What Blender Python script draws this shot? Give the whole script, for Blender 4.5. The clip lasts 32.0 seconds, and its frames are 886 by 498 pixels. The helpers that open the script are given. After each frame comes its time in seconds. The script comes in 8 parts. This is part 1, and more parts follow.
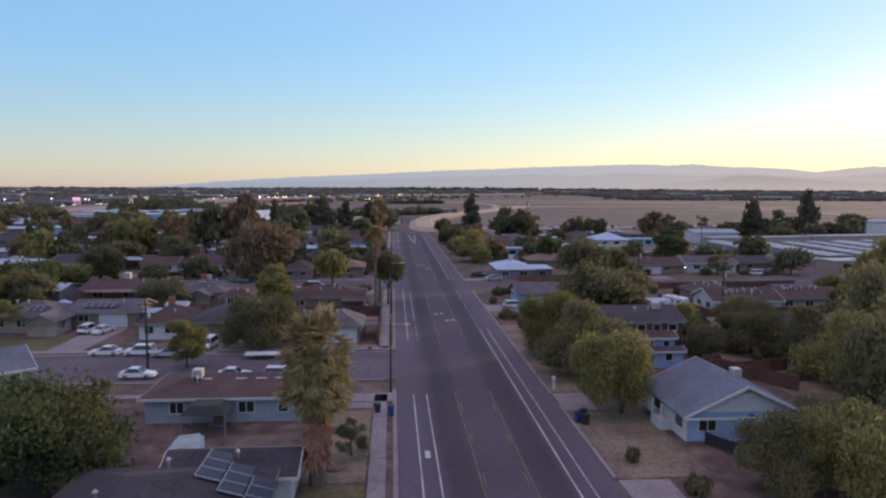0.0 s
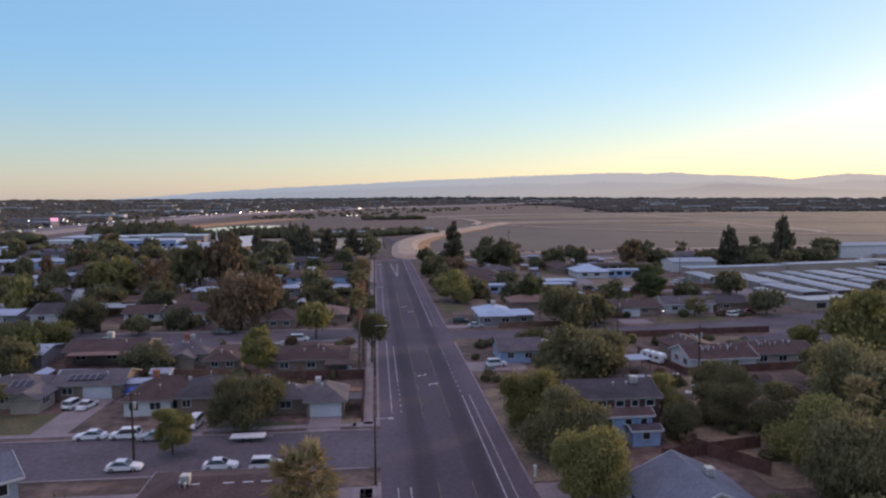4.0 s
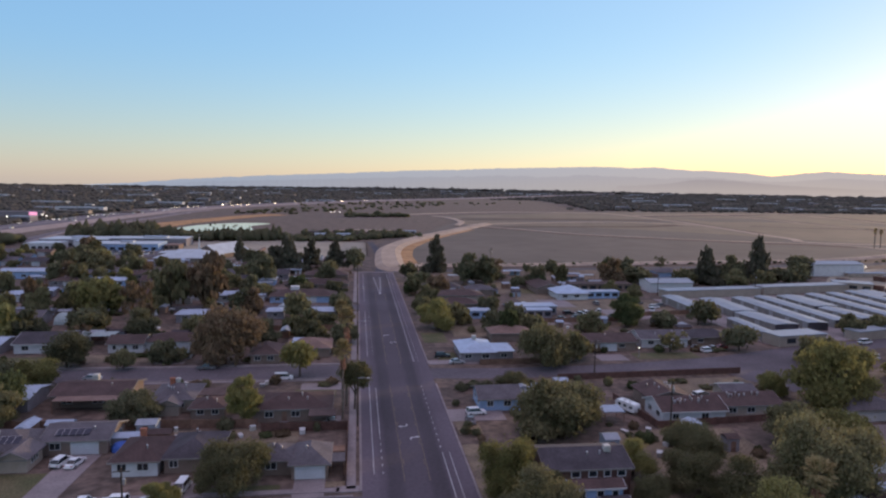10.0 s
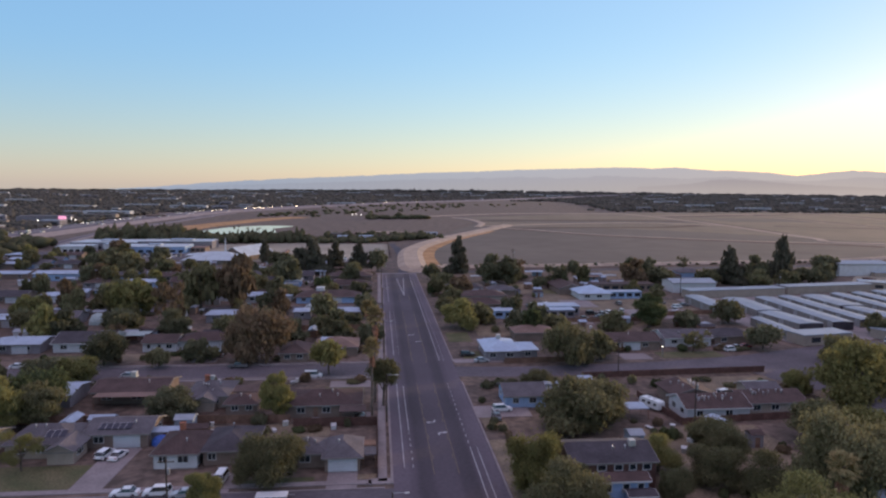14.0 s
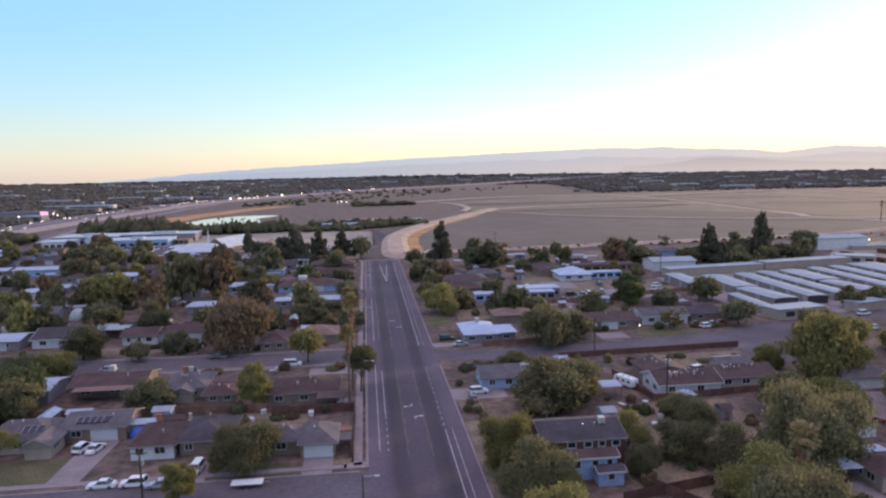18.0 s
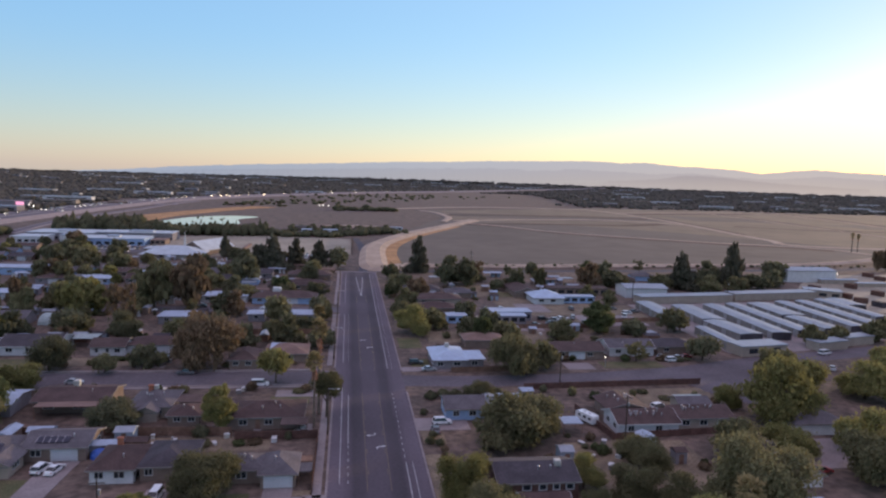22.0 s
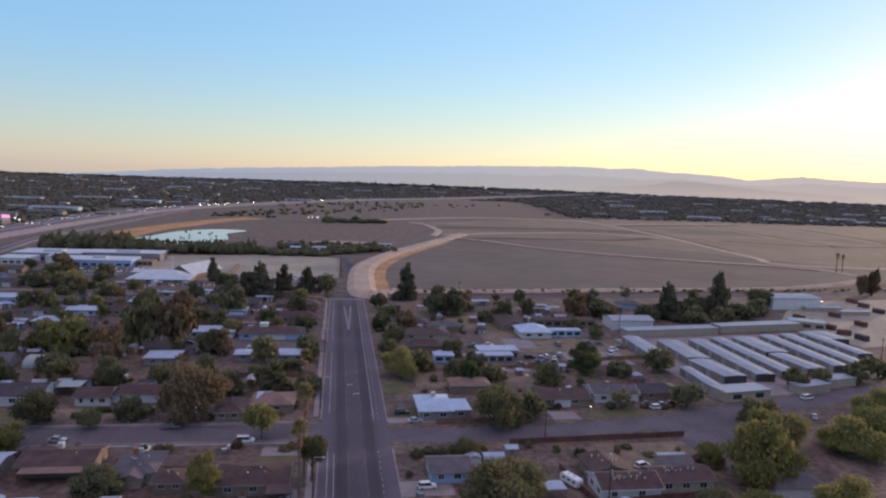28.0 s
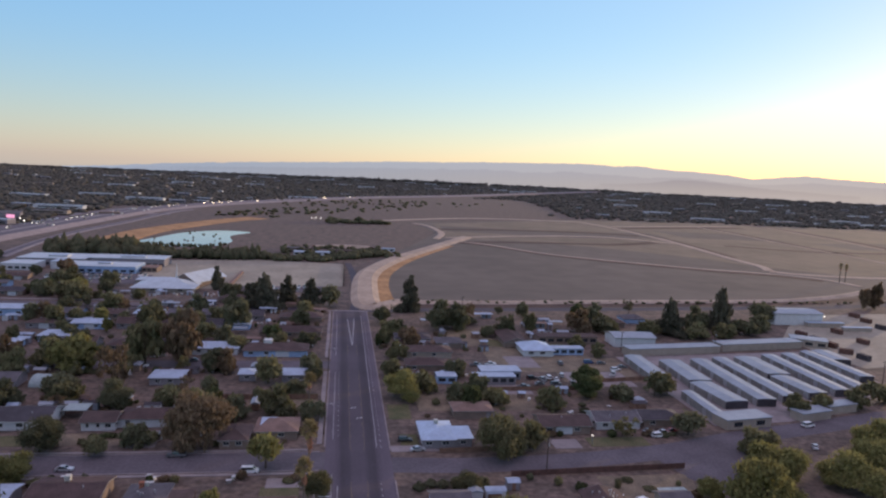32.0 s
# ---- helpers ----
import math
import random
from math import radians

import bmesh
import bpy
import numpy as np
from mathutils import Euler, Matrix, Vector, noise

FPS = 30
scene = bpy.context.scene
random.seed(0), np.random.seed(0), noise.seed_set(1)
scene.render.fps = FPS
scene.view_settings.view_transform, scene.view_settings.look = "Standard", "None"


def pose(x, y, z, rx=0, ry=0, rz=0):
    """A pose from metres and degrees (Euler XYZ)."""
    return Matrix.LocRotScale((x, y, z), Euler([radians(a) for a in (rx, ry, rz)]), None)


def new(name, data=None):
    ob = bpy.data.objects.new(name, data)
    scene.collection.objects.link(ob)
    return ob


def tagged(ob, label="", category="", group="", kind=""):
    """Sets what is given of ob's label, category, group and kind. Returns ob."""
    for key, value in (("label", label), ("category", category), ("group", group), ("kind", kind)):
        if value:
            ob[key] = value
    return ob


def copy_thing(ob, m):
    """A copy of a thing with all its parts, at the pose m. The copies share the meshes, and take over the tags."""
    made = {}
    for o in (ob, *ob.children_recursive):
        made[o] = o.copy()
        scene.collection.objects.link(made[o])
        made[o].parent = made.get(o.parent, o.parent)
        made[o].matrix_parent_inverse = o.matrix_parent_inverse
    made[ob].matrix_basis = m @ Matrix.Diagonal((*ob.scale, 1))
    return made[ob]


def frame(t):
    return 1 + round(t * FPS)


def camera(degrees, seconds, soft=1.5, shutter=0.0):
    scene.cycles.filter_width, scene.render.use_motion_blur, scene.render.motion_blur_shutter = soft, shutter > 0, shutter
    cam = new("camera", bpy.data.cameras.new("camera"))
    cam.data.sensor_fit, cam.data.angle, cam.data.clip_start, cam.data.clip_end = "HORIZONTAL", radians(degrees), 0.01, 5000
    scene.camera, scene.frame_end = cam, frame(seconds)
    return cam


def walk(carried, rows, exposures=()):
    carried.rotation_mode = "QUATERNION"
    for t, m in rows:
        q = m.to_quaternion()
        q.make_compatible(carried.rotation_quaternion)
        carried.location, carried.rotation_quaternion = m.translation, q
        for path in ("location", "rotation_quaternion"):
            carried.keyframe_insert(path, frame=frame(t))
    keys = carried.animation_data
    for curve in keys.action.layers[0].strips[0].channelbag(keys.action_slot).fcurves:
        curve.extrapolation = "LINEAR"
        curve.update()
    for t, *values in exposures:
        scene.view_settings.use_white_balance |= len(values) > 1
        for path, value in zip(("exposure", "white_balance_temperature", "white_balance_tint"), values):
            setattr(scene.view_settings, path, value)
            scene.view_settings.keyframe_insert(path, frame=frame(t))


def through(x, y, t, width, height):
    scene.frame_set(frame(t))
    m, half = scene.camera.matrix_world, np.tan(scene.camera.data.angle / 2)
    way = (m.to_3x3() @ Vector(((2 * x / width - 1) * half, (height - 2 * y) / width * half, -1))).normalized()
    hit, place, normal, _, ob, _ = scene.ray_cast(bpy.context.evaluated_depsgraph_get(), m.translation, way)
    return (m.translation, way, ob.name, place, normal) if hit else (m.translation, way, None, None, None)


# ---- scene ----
cam = camera(66.3, 32.0, soft=2.3)
ROWS = [
    (0.0, -9.00, 22.62, 23.27, 84.758, -0.270, -4.245),
    (0.5, -8.98, 22.69, 23.96, 84.718, -0.245, -4.283),
    (1.0, -8.96, 22.63, 24.81, 85.052, -0.288, -4.459),
    (1.5, -8.99, 22.53, 25.78, 85.252, -0.283, -4.779),
    (2.0, -8.98, 22.44, 26.87, 85.253, -0.226, -4.906),
    (2.5, -8.97, 22.34, 28.04, 85.253, 0.012, -5.035),
    (3.0, -9.06, 22.13, 29.38, 85.220, 0.168, -5.307),
    (3.5, -9.00, 21.86, 31.60, 85.483, 0.191, -5.607),
    (5.5, -9.25, 20.79, 36.94, 85.014, 0.010, -6.238),
    (6.0, -9.24, 20.55, 38.14, 84.891, -0.051, -6.702),
    (6.5, -9.29, 20.38, 39.41, 84.859, -0.071, -6.989),
    (7.0, -9.21, 20.23, 40.55, 84.864, -0.238, -7.041),
    (7.5, -9.28, 20.05, 41.83, 84.757, -0.389, -7.184),
    (8.0, -9.37, 19.88, 44.11, 84.626, -0.381, -7.174),
    (8.5, -9.35, 19.71, 45.33, 84.484, -0.410, -7.283),
    (9.0, -9.32, 19.61, 45.64, 84.641, -0.490, -7.259),
    (9.5, -9.41, 19.54, 46.00, 84.514, -0.631, -7.227),
    (10.0, -9.46, 19.50, 46.19, 84.530, -0.872, -7.146),
    (10.5, -9.59, 19.18, 46.26, 85.095, -1.086, -7.143),
    (11.0, -9.74, 18.96, 46.28, 85.513, -1.293, -6.973),
    (11.5, -9.93, 18.57, 46.36, 85.383, -1.215, -6.800),
    (12.0, -10.25, 17.66, 46.22, 85.576, -1.196, -6.631),
    (12.5, -10.46, 17.38, 46.24, 85.286, -1.629, -6.380),
    (13.0, -10.89, 17.19, 46.08, 85.117, -1.668, -6.003),
    (13.5, -11.09, 16.83, 46.12, 84.881, -1.018, -5.646),
    (15.5, -10.89, 15.78, 46.05, 84.357, 0.325, -5.816),
    (16.0, -10.48, 15.56, 46.02, 84.274, 0.394, -6.119),
    (16.5, -9.59, 15.25, 46.12, 83.961, 0.882, -6.335),
    (17.0, -9.05, 15.20, 46.17, 83.487, 0.988, -6.496),
    (17.5, -8.43, 15.21, 46.16, 83.341, 1.015, -6.528),
    (18.0, -7.83, 15.15, 46.27, 83.404, 1.031, -6.571),
    (18.5, -7.21, 14.92, 46.34, 83.618, 0.683, -6.648),
    (19.0, -6.83, 14.81, 46.28, 83.911, 0.200, -6.708),
    (19.5, -6.39, 14.71, 46.86, 83.527, -0.911, -6.681),
    (20.0, -5.96, 14.34, 48.13, 83.701, -1.713, -7.495),
    (20.5, -5.82, 14.15, 49.13, 83.703, -2.057, -7.504),
    (21.0, -5.90, 14.03, 50.08, 83.766, -2.114, -7.516),
    (21.5, -5.92, 13.92, 51.18, 83.630, -1.887, -7.540),
    (22.0, -5.93, 13.62, 52.23, 83.790, -1.830, -7.838),
    (22.5, -6.03, 13.45, 53.27, 83.875, -1.904, -7.986),
    (23.0, -5.89, 13.41, 54.50, 83.890, -1.946, -8.103),
    (23.5, -5.80, 13.83, 56.21, 83.906, -2.208, -8.202),
    (24.0, -5.61, 14.23, 57.16, 83.792, -2.319, -8.285),
    (24.5, -5.56, 14.38, 58.07, 83.837, -2.213, -8.177),
    (25.0, -5.56, 14.48, 59.12, 83.821, -2.189, -8.345),
    (25.5, -5.47, 14.50, 59.96, 83.895, -2.382, -8.477),
    (27.5, -5.26, 14.24, 64.11, 84.076, -2.325, -8.748),
    (28.0, -5.42, 14.25, 65.51, 84.034, -2.155, -8.659),
    (28.5, -5.20, 14.64, 66.12, 84.193, -2.191, -8.656),
    (29.0, -5.12, 14.84, 67.16, 84.188, -2.221, -8.625),
    (29.5, -5.21, 14.80, 68.40, 84.088, -2.279, -8.600),
    (30.0, -5.57, 14.76, 70.00, 83.992, -2.253, -8.641),
    (30.5, -5.55, 14.88, 70.74, 83.974, -2.550, -8.657),
    (31.0, -5.64, 14.90, 71.76, 84.027, -2.742, -8.551),
    (31.5, -5.88, 14.69, 73.18, 83.822, -2.861, -8.408),
    (32.0, -6.23, 14.40, 75.14, 83.575, -2.661, -8.374),
]
walk(cam, [(t, pose(x, y, z, rx, ry, rz)) for t, x, y, z, rx, ry, rz in ROWS],
     exposures=[(t, s + 0.08, 6900, 14) for t, s in ((0.0, 0.10), (1.0, 0.04), (3.0, 0.02), (7.0, 0.06), (9.0, 0.06), (10.0, 0.0), (11.0, -0.28), (12.0, -0.10), (13.5, 0.0), (15.5, 0.1), (16.3, 0.36), (17.0, 0.85), (17.6, 0.68), (18.2, 0.38), (19.0, 0.08), (23.0, 0.10), (29.0, 0.04), (32.0, 0.02))])

# ---- light: a clear sky just before sunset, the sun low ahead and to the right ----
SUN_AZ, SUN_EL = 54.0, 4.5            # degrees clockwise from +y, and above the horizon
world = bpy.data.worlds.new("sky")
scene.world = world
world.use_nodes = True
wn, wl = world.node_tree.nodes, world.node_tree.links
sky = wn.new("ShaderNodeTexSky")
sky.sky_type = "NISHITA"
sky.sun_disc = False
sky.sun_elevation = radians(SUN_EL)
sky.sun_rotation = radians(SUN_AZ)
sky.altitude = 100
sky.air_density, sky.dust_density, sky.ozone_density = 1.0, 0.22, 1.0
# the clear sky, and the evening haze added to it: blue low down, paler and pinker high up
hazy = wn.new("ShaderNodeMix")
hazy.data_type, hazy.blend_type = "RGBA", "ADD"
hazy.inputs["Factor"].default_value = 1.0
coord, split, rise, veil = wn.new("ShaderNodeTexCoord"), wn.new("ShaderNodeSeparateXYZ"), wn.new("ShaderNodeMapRange"), wn.new("ShaderNodeMix")
rise.interpolation_type = "SMOOTHSTEP"
rise.inputs["From Min"].default_value, rise.inputs["From Max"].default_value = 0.15, 0.9
veil.data_type = "RGBA"
veil.inputs["A"].default_value = (0.48, 2.08, 4.55, 1)
veil.inputs["B"].default_value = (4.7, 3.9, 5.6, 1)
wl.new(coord.outputs["Generated"], split.inputs[0])
wl.new(split.outputs["Z"], rise.inputs["Value"])
wl.new(rise.outputs["Result"], veil.inputs["Factor"])
low, dusk = wn.new("ShaderNodeMapRange"), wn.new("ShaderNodeMix")
low.interpolation_type = "SMOOTHSTEP"
low.inputs["From Min"].default_value, low.inputs["From Max"].default_value = -0.02, 0.2
dusk.data_type = "RGBA"
dusk.inputs["A"].default_value = (0.75, 1.75, 2.9, 1)
wl.new(split.outputs["Z"], low.inputs["Value"])
wl.new(low.outputs["Result"], dusk.inputs["Factor"])
wl.new(veil.outputs["Result"], dusk.inputs["B"])
wl.new(dusk.outputs["Result"], hazy.inputs["B"])
wl.new(sky.outputs[0], hazy.inputs["A"])
wl.new(hazy.outputs["Result"], wn["Background"].inputs[0])
wn["Background"].inputs[1].default_value = 0.125
sun = new("sun", bpy.data.lights.new("sun", "SUN"))
sun.data.energy, sun.data.angle, sun.data.color = 2.5, radians(0.6), (1.0, 0.76, 0.5)
sun_dir = Vector((math.sin(radians(SUN_AZ)) * math.cos(radians(SUN_EL)), math.cos(radians(SUN_AZ)) * math.cos(radians(SUN_EL)), math.sin(radians(SUN_EL))))
sun.rotation_euler = sun_dir.to_track_quat("Z", "Y").to_euler()


# ---- materials ----
def mat(name, col, rough=0.85, metal=0.0, var=0.25, scale=2.0, fine=None, bump=0.0, col2=None, obj=False, spec=0.3):
    """A surface with two scales of variation: broad stains and fine grain."""
    m = bpy.data.materials.new(name)
    m.use_nodes = True
    n, l = m.node_tree.nodes, m.node_tree.links
    b = n["Principled BSDF"]
    b.inputs["Roughness"].default_value, b.inputs["Metallic"].default_value = rough, metal
    b.inputs["Specular IOR Level"].default_value = spec
    geo = n.new("ShaderNodeNewGeometry")
    t1, t2 = n.new("ShaderNodeTexNoise"), n.new("ShaderNodeTexNoise")
    t1.inputs["Scale"].default_value, t1.inputs["Detail"].default_value = 1.0 / scale, 4
    t2.inputs["Scale"].default_value, t2.inputs["Detail"].default_value = (fine or 9.0 / scale), 3
    for q in (t1, t2):
        l.new(geo.outputs["Position"], q.inputs["Vector"])
    mix = n.new("ShaderNodeMix")
    mix.data_type = "RGBA"
    c = Vector(col[:3])
    d = Vector(col2[:3]) if col2 else c * (1 - var)
    mix.inputs["A"].default_value = (*d, 1)
    mix.inputs["B"].default_value = (*(c * (1 + var * (0.0 if col2 else 0.6))), 1)
    ramp = n.new("ShaderNodeMapRange")
    ramp.inputs["From Min"].default_value, ramp.inputs["From Max"].default_value = 0.35, 0.65
    l.new(t1.outputs["Fac"], ramp.inputs["Value"])
    l.new(ramp.outputs["Result"], mix.inputs["Factor"])
    hsv = n.new("ShaderNodeHueSaturation")
    val = n.new("ShaderNodeMapRange")
    val.inputs["To Min"].default_value, val.inputs["To Max"].default_value = 1 - var, 1 + var
    val.inputs["From Min"].default_value, val.inputs["From Max"].default_value = 0.3, 0.7
    l.new(t2.outputs["Fac"], val.inputs["Value"])
    l.new(mix.outputs["Result"], hsv.inputs["Color"])
    if obj:
        info = n.new("ShaderNodeObjectInfo")
        isl = n.new("ShaderNodeMath")
        isl.operation = "MULTIPLY_ADD"
        isl.inputs[1].default_value, isl.inputs[2].default_value = obj, -obj / 2
        l.new(info.outputs["Random"], isl.inputs[0])
        add = n.new("ShaderNodeMath")
        l.new(val.outputs["Result"], add.inputs[0])
        l.new(isl.outputs[0], add.inputs[1])
        l.new(add.outputs[0], hsv.inputs["Value"])
    else:
        l.new(val.outputs["Result"], hsv.inputs["Value"])
    l.new(hsv.outputs["Color"], b.inputs["Base Color"])
    if bump:
        bm_ = n.new("ShaderNodeBump")
        bm_.inputs["Strength"].default_value, bm_.inputs["Distance"].default_value = min(1, bump), 0.05
        l.new(t2.outputs["Fac"], bm_.inputs["Height"])
        l.new(bm_.outputs[0], b.inputs["Normal"])
    return m


def glow(name, col, strength):
    m = bpy.data.materials.new(name)
    m.use_nodes = True
    n = m.node_tree.nodes
    e = n["Principled BSDF"]
    e.inputs["Base Color"].default_value = (0, 0, 0, 1)
    e.inputs["Emission Color"].default_value = (*col, 1)
    e.inputs["Emission Strength"].default_value = strength
    return m


M = dict(
    dirt=mat("dry ground", (0.160, 0.114, 0.093), 0.95, var=0.42, scale=8, fine=0.55, bump=0.4, col2=(0.090, 0.069, 0.057)),
    asphalt=mat("worn asphalt", (0.1246, 0.0996, 0.12), 0.85, var=0.13, scale=18, fine=1.5, bump=0.2),
    patch=mat("dark asphalt", (0.0623, 0.0525, 0.0666), 0.8, var=0.15, scale=10, fine=2.0, bump=0.2),
    street=mat("side street asphalt", (0.1163, 0.0987, 0.1114), 0.88, var=0.18, scale=9, fine=1.2, bump=0.2),
    concrete=mat("grey concrete", (0.25, 0.212, 0.212), 0.85, var=0.15, scale=4, bump=0.2),
    paint=mat("white road paint", (0.42, 0.41, 0.42), 0.7, var=0.25, scale=3),
    yellow=mat("faded yellow road paint", (0.187, 0.136, 0.0855), 0.7, var=0.35, scale=2),
    lawn=mat("lawn", (0.082, 0.088, 0.040), 0.95, var=0.3, scale=5, fine=2.5, bump=0.5, col2=(0.135, 0.115, 0.062)),
    drygrass=mat("dry grass", (0.232, 0.178, 0.122), 0.95, var=0.3, scale=5, fine=2.0, bump=0.5, col2=(0.134, 0.106, 0.078)),
    field=mat("bare field", (0.128, 0.106, 0.088), 0.95, var=0.12, scale=90, fine=0.05, bump=0.2),
    lot=mat("pale bare lot", (0.3, 0.262, 0.205), 0.95, var=0.15, scale=25, fine=0.3, bump=0.2),
    ditch=mat("dark furrow", (0.0804, 0.0466, 0.0373), 0.95, var=0.2, scale=10, fine=0.5, bump=0.2),
    golden=mat("golden dry grass", (0.3961, 0.2181, 0.0984), 0.95, var=0.25, scale=20, fine=0.3, bump=0.3),
    straw=mat("dry straw field", (0.185, 0.145, 0.102), 0.95, var=0.14, scale=70, fine=0.06, bump=0.2),
    levee=mat("pale dirt track", (0.3784, 0.2925, 0.225), 0.95, var=0.15, scale=20, fine=0.4, bump=0.2),
)


# ---- mesh helpers ----
def obj_from(name, bm, material, parent=None, label="", smooth=False):
    me = bpy.data.meshes.new(name)
    bm.to_mesh(me)
    bm.free()
    for m in (material if isinstance(material, (list, tuple)) else [material]):
        me.materials.append(m)
    if smooth:
        me.shade_smooth()
    ob = new(name, me)
    if parent is not None:
        ob.parent = parent
    if label:
        ob["label"] = label
    return ob


def part(name, bm, material, parent, label=""):
    return obj_from(name, bm, material, parent, label)


def box(bm, x0, x1, y0, y1, z0, z1):
    v = [bm.verts.new((x, y, z)) for z in (z0, z1) for y in (y0, y1) for x in (x0, x1)]
    return [bm.faces.new([v[i] for i in q]) for q in ((0, 2, 3, 1), (4, 5, 7, 6), (0, 1, 5, 4), (1, 3, 7, 5), (3, 2, 6, 7), (2, 0, 4, 6))]


def slab(bm, pts, z0, z1):
    """A plate with the outline pts (anticlockwise), from z0 to z1."""
    lo = [bm.verts.new((x, y, z0)) for x, y in pts]
    hi = [bm.verts.new((x, y, z1)) for x, y in pts]
    bm.faces.new(hi)
    k = len(pts)
    for i in range(k):
        bm.faces.new((lo[i], lo[(i + 1) % k], hi[(i + 1) % k], hi[i]))


def ribbon(bm, pts, w, z, h=0.0):
    """A strip of width w along the line pts, at height z; with h, a bank with sloping sides."""
    rows = []
    for i, p in enumerate(pts):
        a, b = Vector(pts[max(0, i - 1)]), Vector(pts[min(len(pts) - 1, i + 1)])
        d = (b - a).normalized()
        nrm = Vector((-d.y, d.x))
        offs = [(-w / 2 - 2.5 * h, 0.0), (-w / 2, h), (w / 2, h), (w / 2 + 2.5 * h, 0.0)] if h else [(-w / 2, 0), (w / 2, 0)]
        rows.append([bm.verts.new((p[0] - nrm.x * o, p[1] - nrm.y * o, z + q)) for o, q in offs])
    for r, s in zip(rows, rows[1:]):
        for i in range(len(r) - 1):
            bm.faces.new((r[i], r[i + 1], s[i + 1], s[i]))


def curve(pts, n=12):
    """Points of a smooth line through pts."""
    out = []
    p = [Vector(q) for q in pts]
    p = [2 * p[0] - p[1]] + p + [2 * p[-1] - p[-2]]
    for a, b, c, d in zip(p, p[1:], p[2:], p[3:]):
        for i in range(n):
            t = i / n
            out.append(0.5 * ((2 * b) + (c - a) * t + (2 * a - 5 * b + 4 * c - d) * t * t + (3 * b - a - 3 * c + d) * t ** 3))
    out.append(p[-2])
    return out


def structure(name, bm, material, label, category):
    return tagged(obj_from(name, bm, material), label, category, kind="structure")


# ---- ground, road, kerbs ----
bm = bmesh.new()
slab(bm, [(-4900, -900), (4900, -900), (4900, 4950), (-4900, 4950)], -2, 0)
structure("ground", bm, M["dirt"], "dry brown earth of the yards and lots", "ground")

